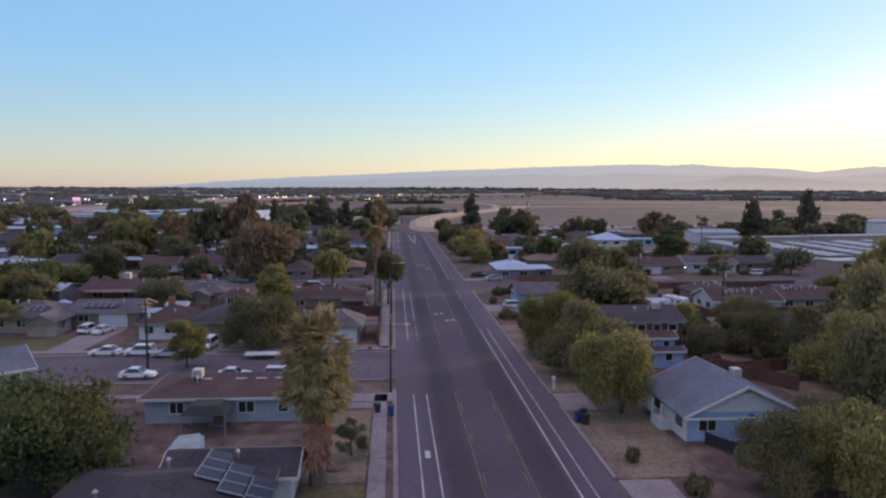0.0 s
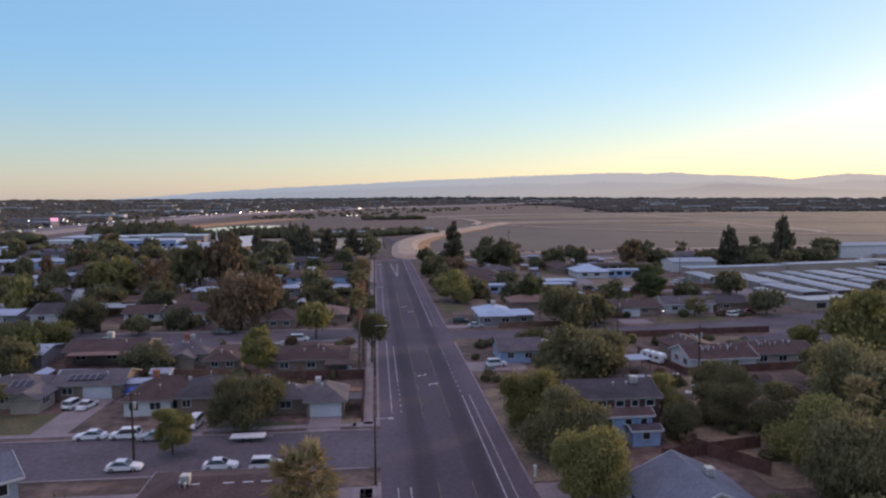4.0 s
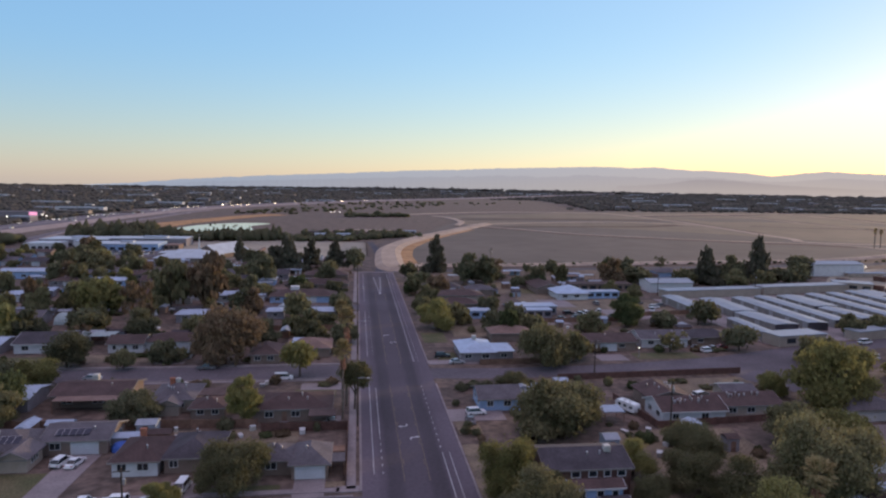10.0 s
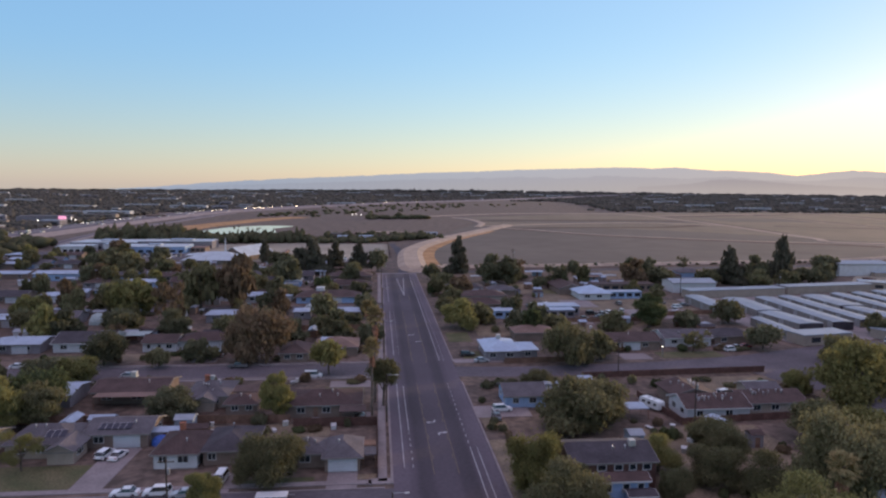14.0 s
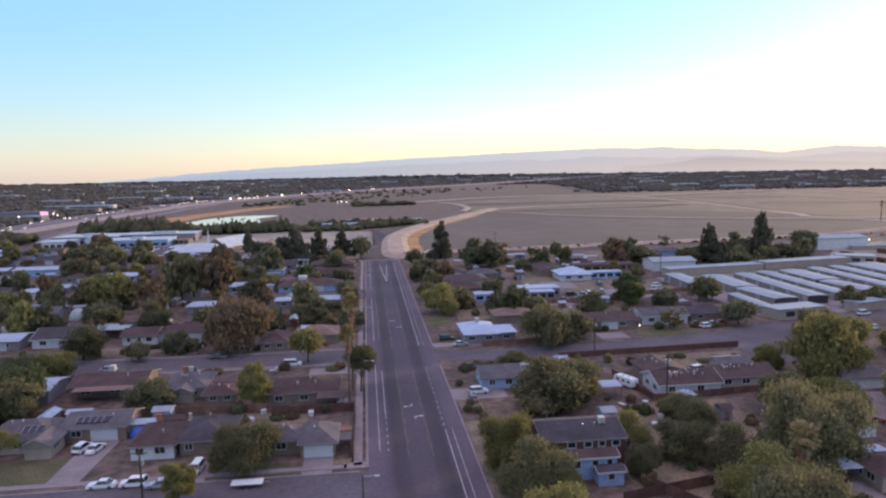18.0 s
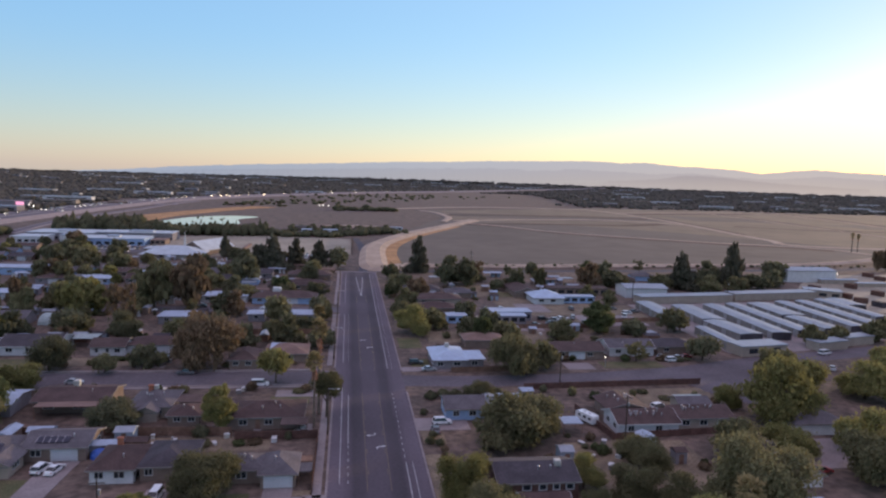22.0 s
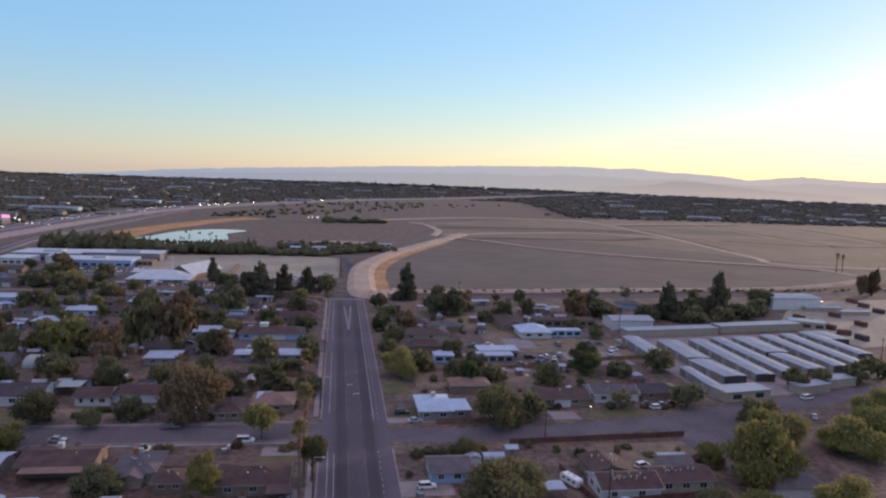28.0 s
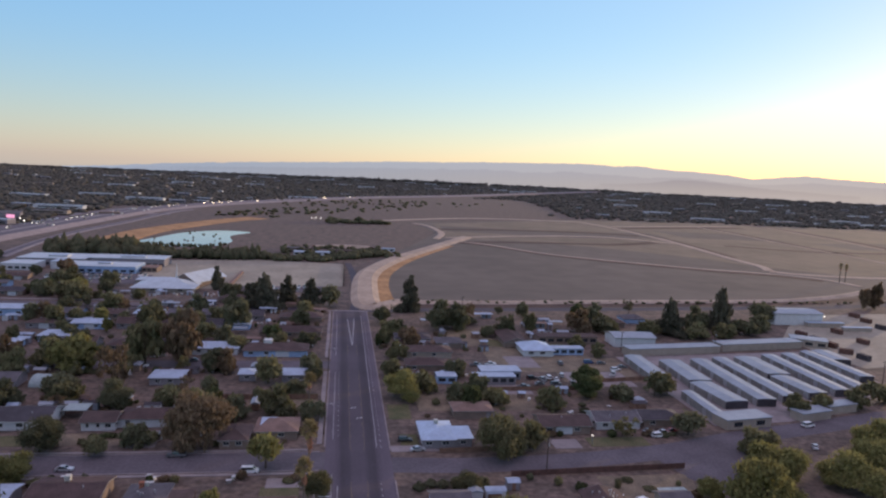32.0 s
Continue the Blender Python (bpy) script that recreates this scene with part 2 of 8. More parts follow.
M.update(
    roof_brown=mat("brown shingles", (0.090, 0.060, 0.056), 0.9, var=0.22, scale=3, fine=3.0, bump=0.6, obj=0.25),
    roof_red=mat("red-brown shingles", (0.080, 0.051, 0.048), 0.9, var=0.22, scale=3, fine=3.0, bump=0.6, obj=0.25),
    roof_grey=mat("grey shingles", (0.108, 0.096, 0.106), 0.9, var=0.2, scale=3, fine=3.0, bump=0.6, obj=0.25),
    roof_dark=mat("charcoal shingles", (0.060, 0.052, 0.060), 0.88, var=0.22, scale=3, fine=3.0, bump=0.6, obj=0.25),
    wall_pale=mat("pale grey-blue siding", (0.29, 0.33, 0.39), 0.8, var=0.1, scale=2, fine=4.0, bump=0.1),
    roof_slate=mat("blue-grey shingles", (0.125, 0.140, 0.175), 0.88, var=0.18, scale=3, fine=3.0, bump=0.6, obj=0.2),
    roof_white=mat("white roof coating", (0.344, 0.4085, 0.5076), 0.6, var=0.1, scale=4, fine=1.2, bump=0.1),
    roof_bright=mat("bright white roof coating", (0.3715, 0.4621, 0.5875), 0.6, var=0.1, scale=4, fine=1.2, bump=0.1),
    roof_pale=mat("pale blue-grey roof sheet", (0.44, 0.49, 0.53), 0.55, var=0.1, scale=5, fine=1.0),
    roof_tan=mat("tan shingles", (0.2099, 0.1372, 0.1145), 0.9, var=0.18, scale=3, fine=3.0, bump=0.5),
    metal_roof=mat("pale ribbed metal roof", (0.285, 0.315, 0.36), 0.5, 0.15, var=0.1, scale=6, fine=0.9),
    wall_white=mat("white siding", (0.532, 0.532, 0.546), 0.75, var=0.08, scale=2, fine=3.0, bump=0.1),
    wall_cream=mat("cream stucco", (0.325, 0.27, 0.225), 0.9, var=0.1, scale=2, fine=6.0, bump=0.3),
    wall_blue=mat("pale blue siding", (0.27, 0.38, 0.56), 0.8, var=0.1, scale=2, fine=4.0, bump=0.1),
    wall_grey=mat("grey stucco", (0.225, 0.205, 0.22), 0.9, var=0.1, scale=2, fine=6.0, bump=0.3),
    wall_tan=mat("tan stucco", (0.215, 0.158, 0.13), 0.9, var=0.12, scale=2, fine=6.0, bump=0.3),
    dull=mat("weathered trim paint", (0.2236, 0.2021, 0.1892), 0.75, var=0.15, scale=1.5),
    trim=mat("white trim paint", (0.5472, 0.5472, 0.546), 0.6, var=0.06, scale=1.5),
    garage=mat("white garage door paint", (0.532, 0.5472, 0.5772), 0.55, var=0.06, scale=2),
    wood=mat("weathered wood", (0.1955, 0.114, 0.0808), 0.9, var=0.25, scale=1.5, fine=5.0, bump=0.4, obj=0.3),
    redwood=mat("red-brown fence boards", (0.120, 0.063, 0.051), 0.9, var=0.25, scale=1.5, fine=5.0, bump=0.4, obj=0.3),
    pole=mat("dark creosoted wood", (0.06, 0.045, 0.035), 0.9, var=0.25, scale=1, fine=6.0, bump=0.4),
    steel=mat("galvanised steel", (0.42, 0.42, 0.43), 0.45, 0.7, var=0.1, scale=1),
    cooler=mat("cooler sheet metal", (0.55, 0.53, 0.48), 0.6, 0.2, var=0.12, scale=0.8),
    rubber=mat("black rubber", (0.025, 0.025, 0.025), 0.8, var=0.1, scale=0.5),
    black=mat("black plastic", (0.03, 0.03, 0.035), 0.5, var=0.1, scale=0.5),
    bluebin=mat("blue plastic", (0.03, 0.07, 0.22), 0.5, var=0.1, scale=0.5),
    tarp=mat("blue tarpaulin", (0.05, 0.12, 0.42), 0.6, var=0.2, scale=0.7, bump=0.5),
    canopy=mat("dark green canopy cloth", (0.05, 0.055, 0.05), 0.9, var=0.2, scale=0.8),
    greentarp=mat("grey-green roof sheet", (0.30, 0.36, 0.36), 0.7, var=0.15, scale=1.0),
    brick=mat("orange-red brick", (0.34, 0.13, 0.08), 0.9, var=0.25, scale=0.4, fine=12.0, bump=0.4),
    solar=mat("solar cells", (0.03, 0.03, 0.05), 0.4, 0.0, var=0.15, scale=0.5, spec=0.25),
    bark=mat("bark", (0.11, 0.085, 0.065), 0.95, var=0.3, scale=0.5, fine=8.0, bump=0.7),
    palmbark=mat("palm bark", (0.16, 0.125, 0.10), 0.95, var=0.25, scale=0.4, fine=9.0, bump=0.6),
    chrome=mat("bright metal", (0.6, 0.6, 0.62), 0.2, 1.0, var=0.03, scale=1),
    lamp_front=mat("clear lamp glass", (0.6, 0.6, 0.6), 0.15, 0.3, var=0.03, scale=1),
    lamp_rear=mat("red lamp glass", (0.35, 0.02, 0.02), 0.25, var=0.05, scale=1),
)


def glass(name, col, rough=0.08):
    m = bpy.data.materials.new(name)
    m.use_nodes = True
    b = m.node_tree.nodes["Principled BSDF"]
    b.inputs["Base Color"].default_value = (*col, 1)
    b.inputs["Roughness"].default_value = rough
    b.inputs["Specular IOR Level"].default_value = 0.7
    return m


M["glass"] = glass("dark window glass", (0.02, 0.025, 0.03))
# pond: the pale base colour adds brightness to the dim sky reflection
M["water"] = glass("still water with painted sky paleness", (0.22, 0.2, 0.2), 0.03)
M["pool"] = glass("pool water", (0.10, 0.32, 0.36), 0.05)
for key, col, met in (("white", (0.72, 0.73, 0.74), 0.0), ("silver", (0.50, 0.52, 0.54), 0.5), ("black_car", (0.02, 0.02, 0.022), 0.1),
                      ("red_car", (0.28, 0.03, 0.03), 0.1), ("grey_car", (0.17, 0.18, 0.19), 0.4), ("blue_car", (0.05, 0.09, 0.22), 0.3)):
    M[key] = mat(key + " car paint", col, 0.28, met, var=0.04, scale=3, spec=0.6)


def leaf(name, col, dark, through=0.35):
    """Foliage: each leaf clump its own tone, with light passing through."""
    m = bpy.data.materials.new(name)
    m.use_nodes = True
    n, l = m.node_tree.nodes, m.node_tree.links
    n.remove(n["Principled BSDF"])
    geo, info = n.new("ShaderNodeNewGeometry"), n.new("ShaderNodeObjectInfo")
    mix = n.new("ShaderNodeMix")
    mix.data_type = "RGBA"
    mix.inputs["A"].default_value, mix.inputs["B"].default_value = (*dark, 1), (*col, 1)
    l.new(geo.outputs["Random Per Island"], mix.inputs["Factor"])
    hsv = n.new("ShaderNodeHueSaturation")
    mr = n.new("ShaderNodeMapRange")
    mr.inputs["To Min"].default_value, mr.inputs["To Max"].default_value = 0.75, 1.2
    l.new(info.outputs["Random"], mr.inputs["Value"])
    l.new(mr.outputs["Result"], hsv.inputs["Value"])
    l.new(mix.outputs["Result"], hsv.inputs["Color"])
    d, t, s = n.new("ShaderNodeBsdfDiffuse"), n.new("ShaderNodeBsdfTranslucent"), n.new("ShaderNodeMixShader")
    s.inputs[0].default_value = through
    l.new(hsv.outputs["Color"], d.inputs["Color"])
    l.new(hsv.outputs["Color"], t.inputs["Color"])
    l.new(d.outputs[0], s.inputs[1])
    l.new(t.outputs[0], s.inputs[2])
    l.new(s.outputs[0], n["Material Output"].inputs["Surface"])
    return m


LEAF = dict(
    green=leaf("green leaves", (0.128, 0.148, 0.068), (0.070, 0.080, 0.042), 0.4),
    olive=leaf("olive leaves", (0.230, 0.215, 0.115), (0.138, 0.130, 0.074), 0.4),
    dark=leaf("dark leaves", (0.182, 0.178, 0.106), (0.116, 0.115, 0.071), 0.38),
    gold=leaf("yellow-green leaves", (0.33, 0.305, 0.12), (0.175, 0.168, 0.075), 0.45),
    rust=leaf("rust-tinged leaves", (0.235, 0.170, 0.108), (0.13, 0.098, 0.066), 0.38),
    pine=leaf("conifer needles", (0.135, 0.128, 0.092), (0.085, 0.082, 0.060), 0.3),
    palm=leaf("palm fronds", (0.47, 0.38, 0.2), (0.24, 0.2, 0.1), 0.4),
    skirt=leaf("dead palm fronds", (0.58, 0.32, 0.22), (0.28, 0.16, 0.115), 0.35),
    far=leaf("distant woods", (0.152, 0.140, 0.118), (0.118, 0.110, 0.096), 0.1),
)

# ---- road and its markings ----
KL, KR, Y0, Y1 = -8.6, 8.6, -80, 370
bm = bmesh.new()
box(bm, KL, KR, Y0, Y1, -1, 0.03)
road = structure("road", bm, M["asphalt"], "wide grey asphalt road with a centre turn lane", "road")


def wheel_wear(m):
    """Two darker lanes worn along the road, with soft uneven edges, and paler shoulders."""
    n, l = m.node_tree.nodes, m.node_tree.links
    hsv = next(q for q in n if q.type == "HUE_SAT")
    geo, sep, ramp, mul = n.new("ShaderNodeNewGeometry"), n.new("ShaderNodeSeparateXYZ"), n.new("ShaderNodeValToRGB"), n.new("ShaderNodeMix")
    wob, sc, shift, far = n.new("ShaderNodeTexNoise"), n.new("ShaderNodeMapRange"), n.new("ShaderNodeMath"), n.new("ShaderNodeMath")
    l.new(geo.outputs["Position"], sep.inputs[0])
    l.new(geo.outputs["Position"], wob.inputs["Vector"])
    wob.inputs["Scale"].default_value = 0.08
    far.operation = "MULTIPLY_ADD"
    far.inputs[1].default_value, far.inputs[2].default_value = 1.2, -0.6
    l.new(wob.outputs["Fac"], far.inputs[0])
    l.new(sep.outputs["X"], shift.inputs[0])
    l.new(far.outputs[0], shift.inputs[1])
    sc.inputs["From Min"].default_value, sc.inputs["From Max"].default_value = -8.6, 8.6
    l.new(shift.outputs[0], sc.inputs["Value"])
    l.new(sc.outputs["Result"], ramp.inputs["Fac"])
    ramp.color_ramp.interpolation = "EASE"
    stops = ((0.0, 1.25), (0.13, 1.15), (0.19, 0.95), (0.26, 0.62), (0.34, 0.68), (0.42, 0.9), (0.58, 0.92), (0.66, 0.66), (0.75, 0.6), (0.81, 0.92), (0.88, 1.12), (1.0, 1.25))
    while len(ramp.color_ramp.elements) < len(stops):
        ramp.color_ramp.elements.new(0.5)
    for e, (p, v) in zip(ramp.color_ramp.elements, stops):
        e.position, e.color = p, (v / 1.3, v / 1.3, v / 1.3, 1)
    mul.data_type, mul.blend_type = "RGBA", "MULTIPLY"
    mul.inputs["Factor"].default_value = 1.0
    l.new(hsv.outputs["Color"], mul.inputs["A"])
    l.new(ramp.outputs["Color"], mul.inputs["B"])
    l.new(mul.outputs["Result"], n["Principled BSDF"].inputs["Base Color"])


wheel_wear(M["asphalt"])


def marking(name, rects, material, label):
    bm = bmesh.new()
    for xa, xb, ya, yb in rects:
        box(bm, xa, xb, ya, yb, 0.0, 0.04)
    return structure(name, bm, material, label, "road marking")


marking("lane_line_west", [(-6.75, -6.62, a, b) for a, b in ((-80, 97), (124, 176), (198, 262), (284, 360))] +
        [(-5.3, -5.17, a, b) for a, b in ((-80, 97), (141, 170))] + [(-5.3, -5.18, y, y + 1) for y in range(124, 140, 3)] + [(-5.3, -5.18, y, y + 1) for y in range(200, 262, 4)],
        M["paint"], "white bicycle lane lines along the road's west side")
marking("lane_line_east", [(5.15, 5.3, -80, 132), (6.4, 6.5, -80, 132)] + [(5.15, 5.27, y, y + 1) for y in range(134, 172, 3)] + [(5.15, 5.28, 192, 360)] + [(6.4, 6.5, y, y + 1.5) for y in range(192, 360, 4)],
        M["paint"], "white bicycle lane lines along the road's east side")
marking("turn_lane_line", [(x, x + 0.1, a, b) for x in (-2.05, 1.95) for a, b in ((-80, 98), (121, 172), (192, 262), (284, 300))] +
        [(x, x + 0.1, y, y + 2.5) for x in (-1.75, 1.65) for y in range(-80, 300, 9) if not (96 < y < 119 or 170 < y < 190 or 260 < y < 282)],
        M["yellow"], "faded yellow centre turn lane lines")


def turn_arrow(x, y, s):
    bm = bmesh.new()
    slab(bm, [(-0.12, -0.3), (0.12, -0.3), (0.12, 0.5), (-0.12, 0.5)], 0.0, 0.042)
    slab(bm, [(-0.12, 0.5), (0.12, 0.42), (0.45, 0.72), (1.1, 0.75), (1.1, 1.1), (0.4, 1.06), (0.0, 0.85)], 0.0, 0.0421)
    slab(bm, [(1.1, 0.4), (1.75, 1.0), (1.1, 1.5)], 0.0, 0.042)
    ob = structure("turn_arrow", bm, M["paint"], "white turn arrow painted on the road", "road marking")
    ob.matrix_world = pose(x, y, 0, 0, 0, 0 if s > 0 else 180)


for x, y, s in ((0.1, 146, -1), (0.3, 138.5, 1), (0.0, 224, -1), (0.3, 213.5, 1)):
    turn_arrow(x, y, s)
bm = bmesh.new()
ribbon(bm, [(0, 300), (-1.7, 352)], 0.25, 0.044)
ribbon(bm, [(0.1, 300), (1.7, 352)], 0.25, 0.044)
structure("gore_lines", bm, M["paint"], "white lines that open into a wedge", "road marking")
bm = bmesh.new()
for y, s in ((79, 0.5), (68, 0.5)):
    slab(bm, [(-6.2, y), (-5.75, y), (-5.75, y + 1.6), (-6.2, y + 1.6)], 0.0, 0.041)
structure("bicycle_symbol", bm, M["paint"], "white bicycle lane symbol on the asphalt", "road marking")
bm = bmesh.new()
box(bm, -16, 9.5, 370, 372.4, -0.5, 0.06)
structure("crossing_band", bm, M["concrete"], "pale concrete band across the road's end", "pavement")
bm = bmesh.new()
ribbon(bm, [(2, 372), (4, 400), (4.5, 450), (3.5, 500), (0, 556)], 5.0, 0.05)
structure("canal_road", bm, M["patch"], "dark narrow asphalt road beyond the junction", "road")
bm = bmesh.new()
ribbon(bm, curve([(-16, 374), (-90, 372), (-240, 368)]), 7, 0.045)
ribbon(bm, [(9, 374.5), (40, 377), (170, 389), (300, 403), (420, 430)], 9, 0.045)
structure("cross_street", bm, M["patch"], "asphalt street that ends the road", "road")

# side streets
bm = bmesh.new()
box(bm, -330, KL + 0.01, 103.2, 116.5, -0.5, 0.022)
structure("street_one", bm, M["street"], "grey residential side street with parked cars", "street")
bm = bmesh.new()
box(bm, -330, KL + 0.01, 178.6, 189.6, -0.5, 0.022)
structure("street_two", bm, M["street"], "grey residential side street", "street")
bm = bmesh.new()
box(bm, -330, KL + 0.01, 266, 276, -0.5, 0.022)
structure("street_three", bm, M["street"], "grey residential side street", "street")
bm = bmesh.new()
ribbon(bm, curve([(8.5, 181), (30, 180), (60, 182), (88, 187), (113, 195), (145, 203), (180, 212), (260, 232)]), 9.0, 0.022)
slab(bm, [(80, 186), (84, 170), (90, 160), (104, 160), (110, 172), (113, 192)], -0.3, 0.024)
structure("street_east", bm, M["street"], "pale grey side street with a turning place", "street")


def pavement(name, rects, label, joint=1.5):
    """Concrete walks: slabs with open joints."""
    bm = bmesh.new()
    for xa, xb, ya, yb in rects:
        along = (yb - ya) > (xb - xa)
        n = max(1, int(round(((yb - ya) if along else (xb - xa)) / joint)))
        for i in range(n):
            if along:
                box(bm, xa, xb, ya + (yb - ya) * i / n, ya + (yb - ya) * (i + 1) / n - 0.03, -0.2, 0.14)
            else:
                box(bm, xa + (xb - xa) * i / n, xa + (xb - xa) * (i + 1) / n - 0.03, ya, yb, -0.2, 0.14)
    return structure(name, bm, M["concrete"], label, "pavement")


pavement("pavement_west", [(-11.0, -9.6, a, b) for a, b in ((-80, 97), (119, 175), (195, 262), (281, 369))] + [(-13.5, -9.0, 94.5, 97.5), (-12.5, -9.0, 118, 120), (-22, -11.1, 92.4, 94.2)],
         "grey concrete pavement beside the road")
pavement("pavement_street_one", [(-330, -12, 118.2, 119.6), (-330, -22, 97, 98.3)], "pale concrete pavement along the side street", 40)
pavement("pavement_street_two", [(-330, -12, 190.6, 191.7), (-330, -12, 176.4, 177.6)], "pale concrete pavement along the side street", 40)
bm = bmesh.new()
for a, b in ((-80, 98.5), (118, 176), (193, 263), (279, 370)):
    box(bm, -9.0, KL, a, b, -0.3, 0.15)
for a, b in ((-80, 69), (74, 92), (96, 172), (190, 369)):
    box(bm, KR, 8.95, a, b, -0.3, 0.15)
for a, b in ((-330, -10),):
    box(bm, a, b, 102.8, 103.2, -0.3, 0.14)
    box(bm, a, b, 116.5, 116.9, -0.3, 0.14)
    box(bm, a, b, 178.2, 178.6, -0.3, 0.14)
    box(bm, a, b, 189.6, 190.0, -0.3, 0.14)
structure("kerb", bm, M["concrete"], "grey concrete kerbs along road and streets", "kerb")


def ground_patch(name, polys, material, label, z=0.03, cat="ground"):
    bm = bmesh.new()
    for i, p in enumerate(polys):
        if isinstance(p[0], tuple):
            slab(bm, p, -0.3, z + 0.0007 * i)
        else:
            xa, xb, ya, yb = p
            box(bm, xa, xb, ya, yb, -0.3, z + 0.0007 * i)
    return structure(name, bm, material, label, cat)


ground_patch("lawn", [(-72, -56.5, 119.8, 129), (-33, -21, 119.8, 121.5), (-16, -11.2, 62, 74), (-23, -14, 165, 170), (-30, -12, 231, 237), (66, 84, 190.5, 197), (12, 17, 193, 201), (10, 17, 213, 226),
                      (60, 95, 300, 312), (-100, -84, 196, 203), (-120, -104, 120, 129)], M["lawn"], "short green and straw-coloured lawns", 0.05)
ground_patch("dry_lawn", [(-16, -11.2, 74.5, 92), (-16, -11.2, 120, 122), (9.1, 17, 74, 90), (9.1, 20, 40, 69), (9.1, 14.5, 97, 135), (36, 52, 92, 118), (40, 56, 120, 136), (-80, -62, 196, 204), (-60, -20, 139, 146),
                          (9.5, 14, 140, 149), (60, 84, 156, 172), (-34, -12, 222, 236), (20, 60, 220, 236), (55, 100, 262, 300), (42, 64, 300, 330), (78, 110, 250, 282), (37, 62, 104, 139), (30, 37, 103, 111)], M["drygrass"], "dry straw-coloured grass in the yards", 0.035)
ground_patch("driveway", [[(-57.5, 119.6), (-52.6, 119.6), (-52, 136), (-57.4, 136)], (-19, -14.3, 116.6, 123), (-37.5, -33.5, 116.8, 124), (8.9, 12.5, 90.5, 96.5), (8.9, 13, 67, 73.5), (8.9, 20, 147, 154), (9, 22, 189, 193), (55, 63, 189.5, 196),
                          (-22, -12.5, 169.5, 174.5), (-60, -53, 194, 206), (80, 104, 244, 262), (62, 74, 268, 284), (40, 62, 236, 246), (-15.8, -12.5, 147, 152), (52, 63, 96, 105), (80, 100, 124, 138)], M["concrete"], "grey concrete driveways and parking pads", 0.06, "driveway")

# ---- vacant lot, field, levee, pond, freeway ----
ground_patch("vacant_lot", [[(-135, 470), (-104, 425), (-72, 432), (-4, 446), (-3, 548), (-74, 562), (-134, 545)]], M["lot"], "empty dry lot of pale straw", 0.04)
ground_patch("basin_field", [[(-240, 690), (-195, 622), (-100, 612), (-20, 590), (45, 690), (100, 830), (86, 985), (-40, 1000), (-238, 990)]], M["dirt"], "flat brown basin floor", 0.05)
ground_patch("field", [[(18, 395), (93, 402), (250, 420), (345, 447), (420, 480), (1500, 640), (1500, 1290), (640, 1300), (393, 1200), (99, 1000), (112, 850), (60, 680), (25, 580), (16, 470)]],
             M["field"], "wide bare brown field", 0.05)
ground_patch("straw_field", [[(112, 785), (190, 780), (272, 738), (345, 672), (392, 602), (444, 552), (1490, 790), (1490, 1240), (640, 1285), (400, 1190), (125, 1000), (125, 860)]],
             M["straw"], "wide straw-coloured dry field", 0.055)
ground_patch("ploughed_strip", [[(130, 880), (300, 845), (440, 885), (445, 960), (300, 930), (130, 960)], [(475, 900), (620, 890), (620, 990), (475, 1010)], [(655, 800), (1480, 960), (1480, 1060), (655, 880)]],
             M["field"], "darker ploughed strips in the straw field", 0.08)
bm = bmesh.new()
ribbon(bm, curve([(30, 396), (11, 384), (10, 445), (13, 490), (21, 529), (39, 582), (64, 638), (99, 712), (140, 800)]), 9, 0.0, 1.6)
ribbon(bm, curve([(100, 770), (118, 850), (115, 949), (99, 991)]), 6, 0.0, 0.6)
structure("levee", bm, M["levee"], "pale curved earth levee with a track on top", "levee")
bm = bmesh.new()
ribbon(bm, curve([(30, 397), (93, 401), (167, 410), (247, 418), (295, 427), (343, 445), (395, 474)]), 2.6, 0.0, 1.2)
structure("canal_bank", bm, M["levee"], "long pale bank along the field's edge", "levee")
bm = bmesh.new()
ribbon(bm, curve([(40, 402), (22, 390), (19, 439), (22, 482), (28, 516), (44, 569), (68, 628), (104, 705)]), 13, 0.07)
structure("levee_slope", bm, M["golden"], "orange dry grass on the levee's inner slope", "levee")
bm = bmesh.new()
for pts, w in (([(110, 756), (147, 733), (190, 664), (234, 625), (278, 597), (319, 574), (366, 556), (399, 530), (406, 494)], 5), ([(407, 1160), (421, 1035), (419, 888), (414, 811), (396, 660), (392, 606), (379, 572)], 8),
               ([(616, 1128), (606, 989), (589, 830), (581, 720), (575, 656)], 4), ([(115, 790), (205, 837), (290, 866), (353, 862), (410, 809)], 9), ([(432, 1066), (585, 1130), (709, 1174)], 12),
               ([(28, 1002), (182, 1130), (287, 1161), (407, 1155)], 14), ([(379, 572), (399, 556), (470, 545), (620, 575), (1200, 760)], 9), ([(641, 1323), (783, 1290), (756, 1017), (709, 814)], 6)):
    ribbon(bm, curve(pts, 8), w, 0.0, 0.35)
structure("field_track", bm, M["levee"], "pale dirt tracks across the field", "track")
bm = bmesh.new()
for pts, w in (([(118, 738), (152, 716), (194, 650), (238, 612), (282, 584), (322, 560), (362, 544), (392, 520)], 12), ([(122, 742), (183, 760), (249, 766), (314, 772), (384, 812)], 18), ([(624, 1128), (614, 989), (597, 830), (589, 720)], 12),
               ([(440, 1040), (585, 1104), (709, 1148)], 26), ([(430, 1040), (430, 888), (424, 811), (406, 670)], 6), ([(120, 905), (220, 925), (330, 930), (405, 905)], 24), ([(795, 1290), (768, 1017), (720, 814)], 24), ([(470, 800), (560, 760), (700, 770), (1000, 850)], 14)):
    ribbon(bm, curve(pts, 8), w, 0.12)
structure("field_ditch", bm, M["ditch"], "dark furrowed strips beside the field tracks", "ditch")
bm = bmesh.new()
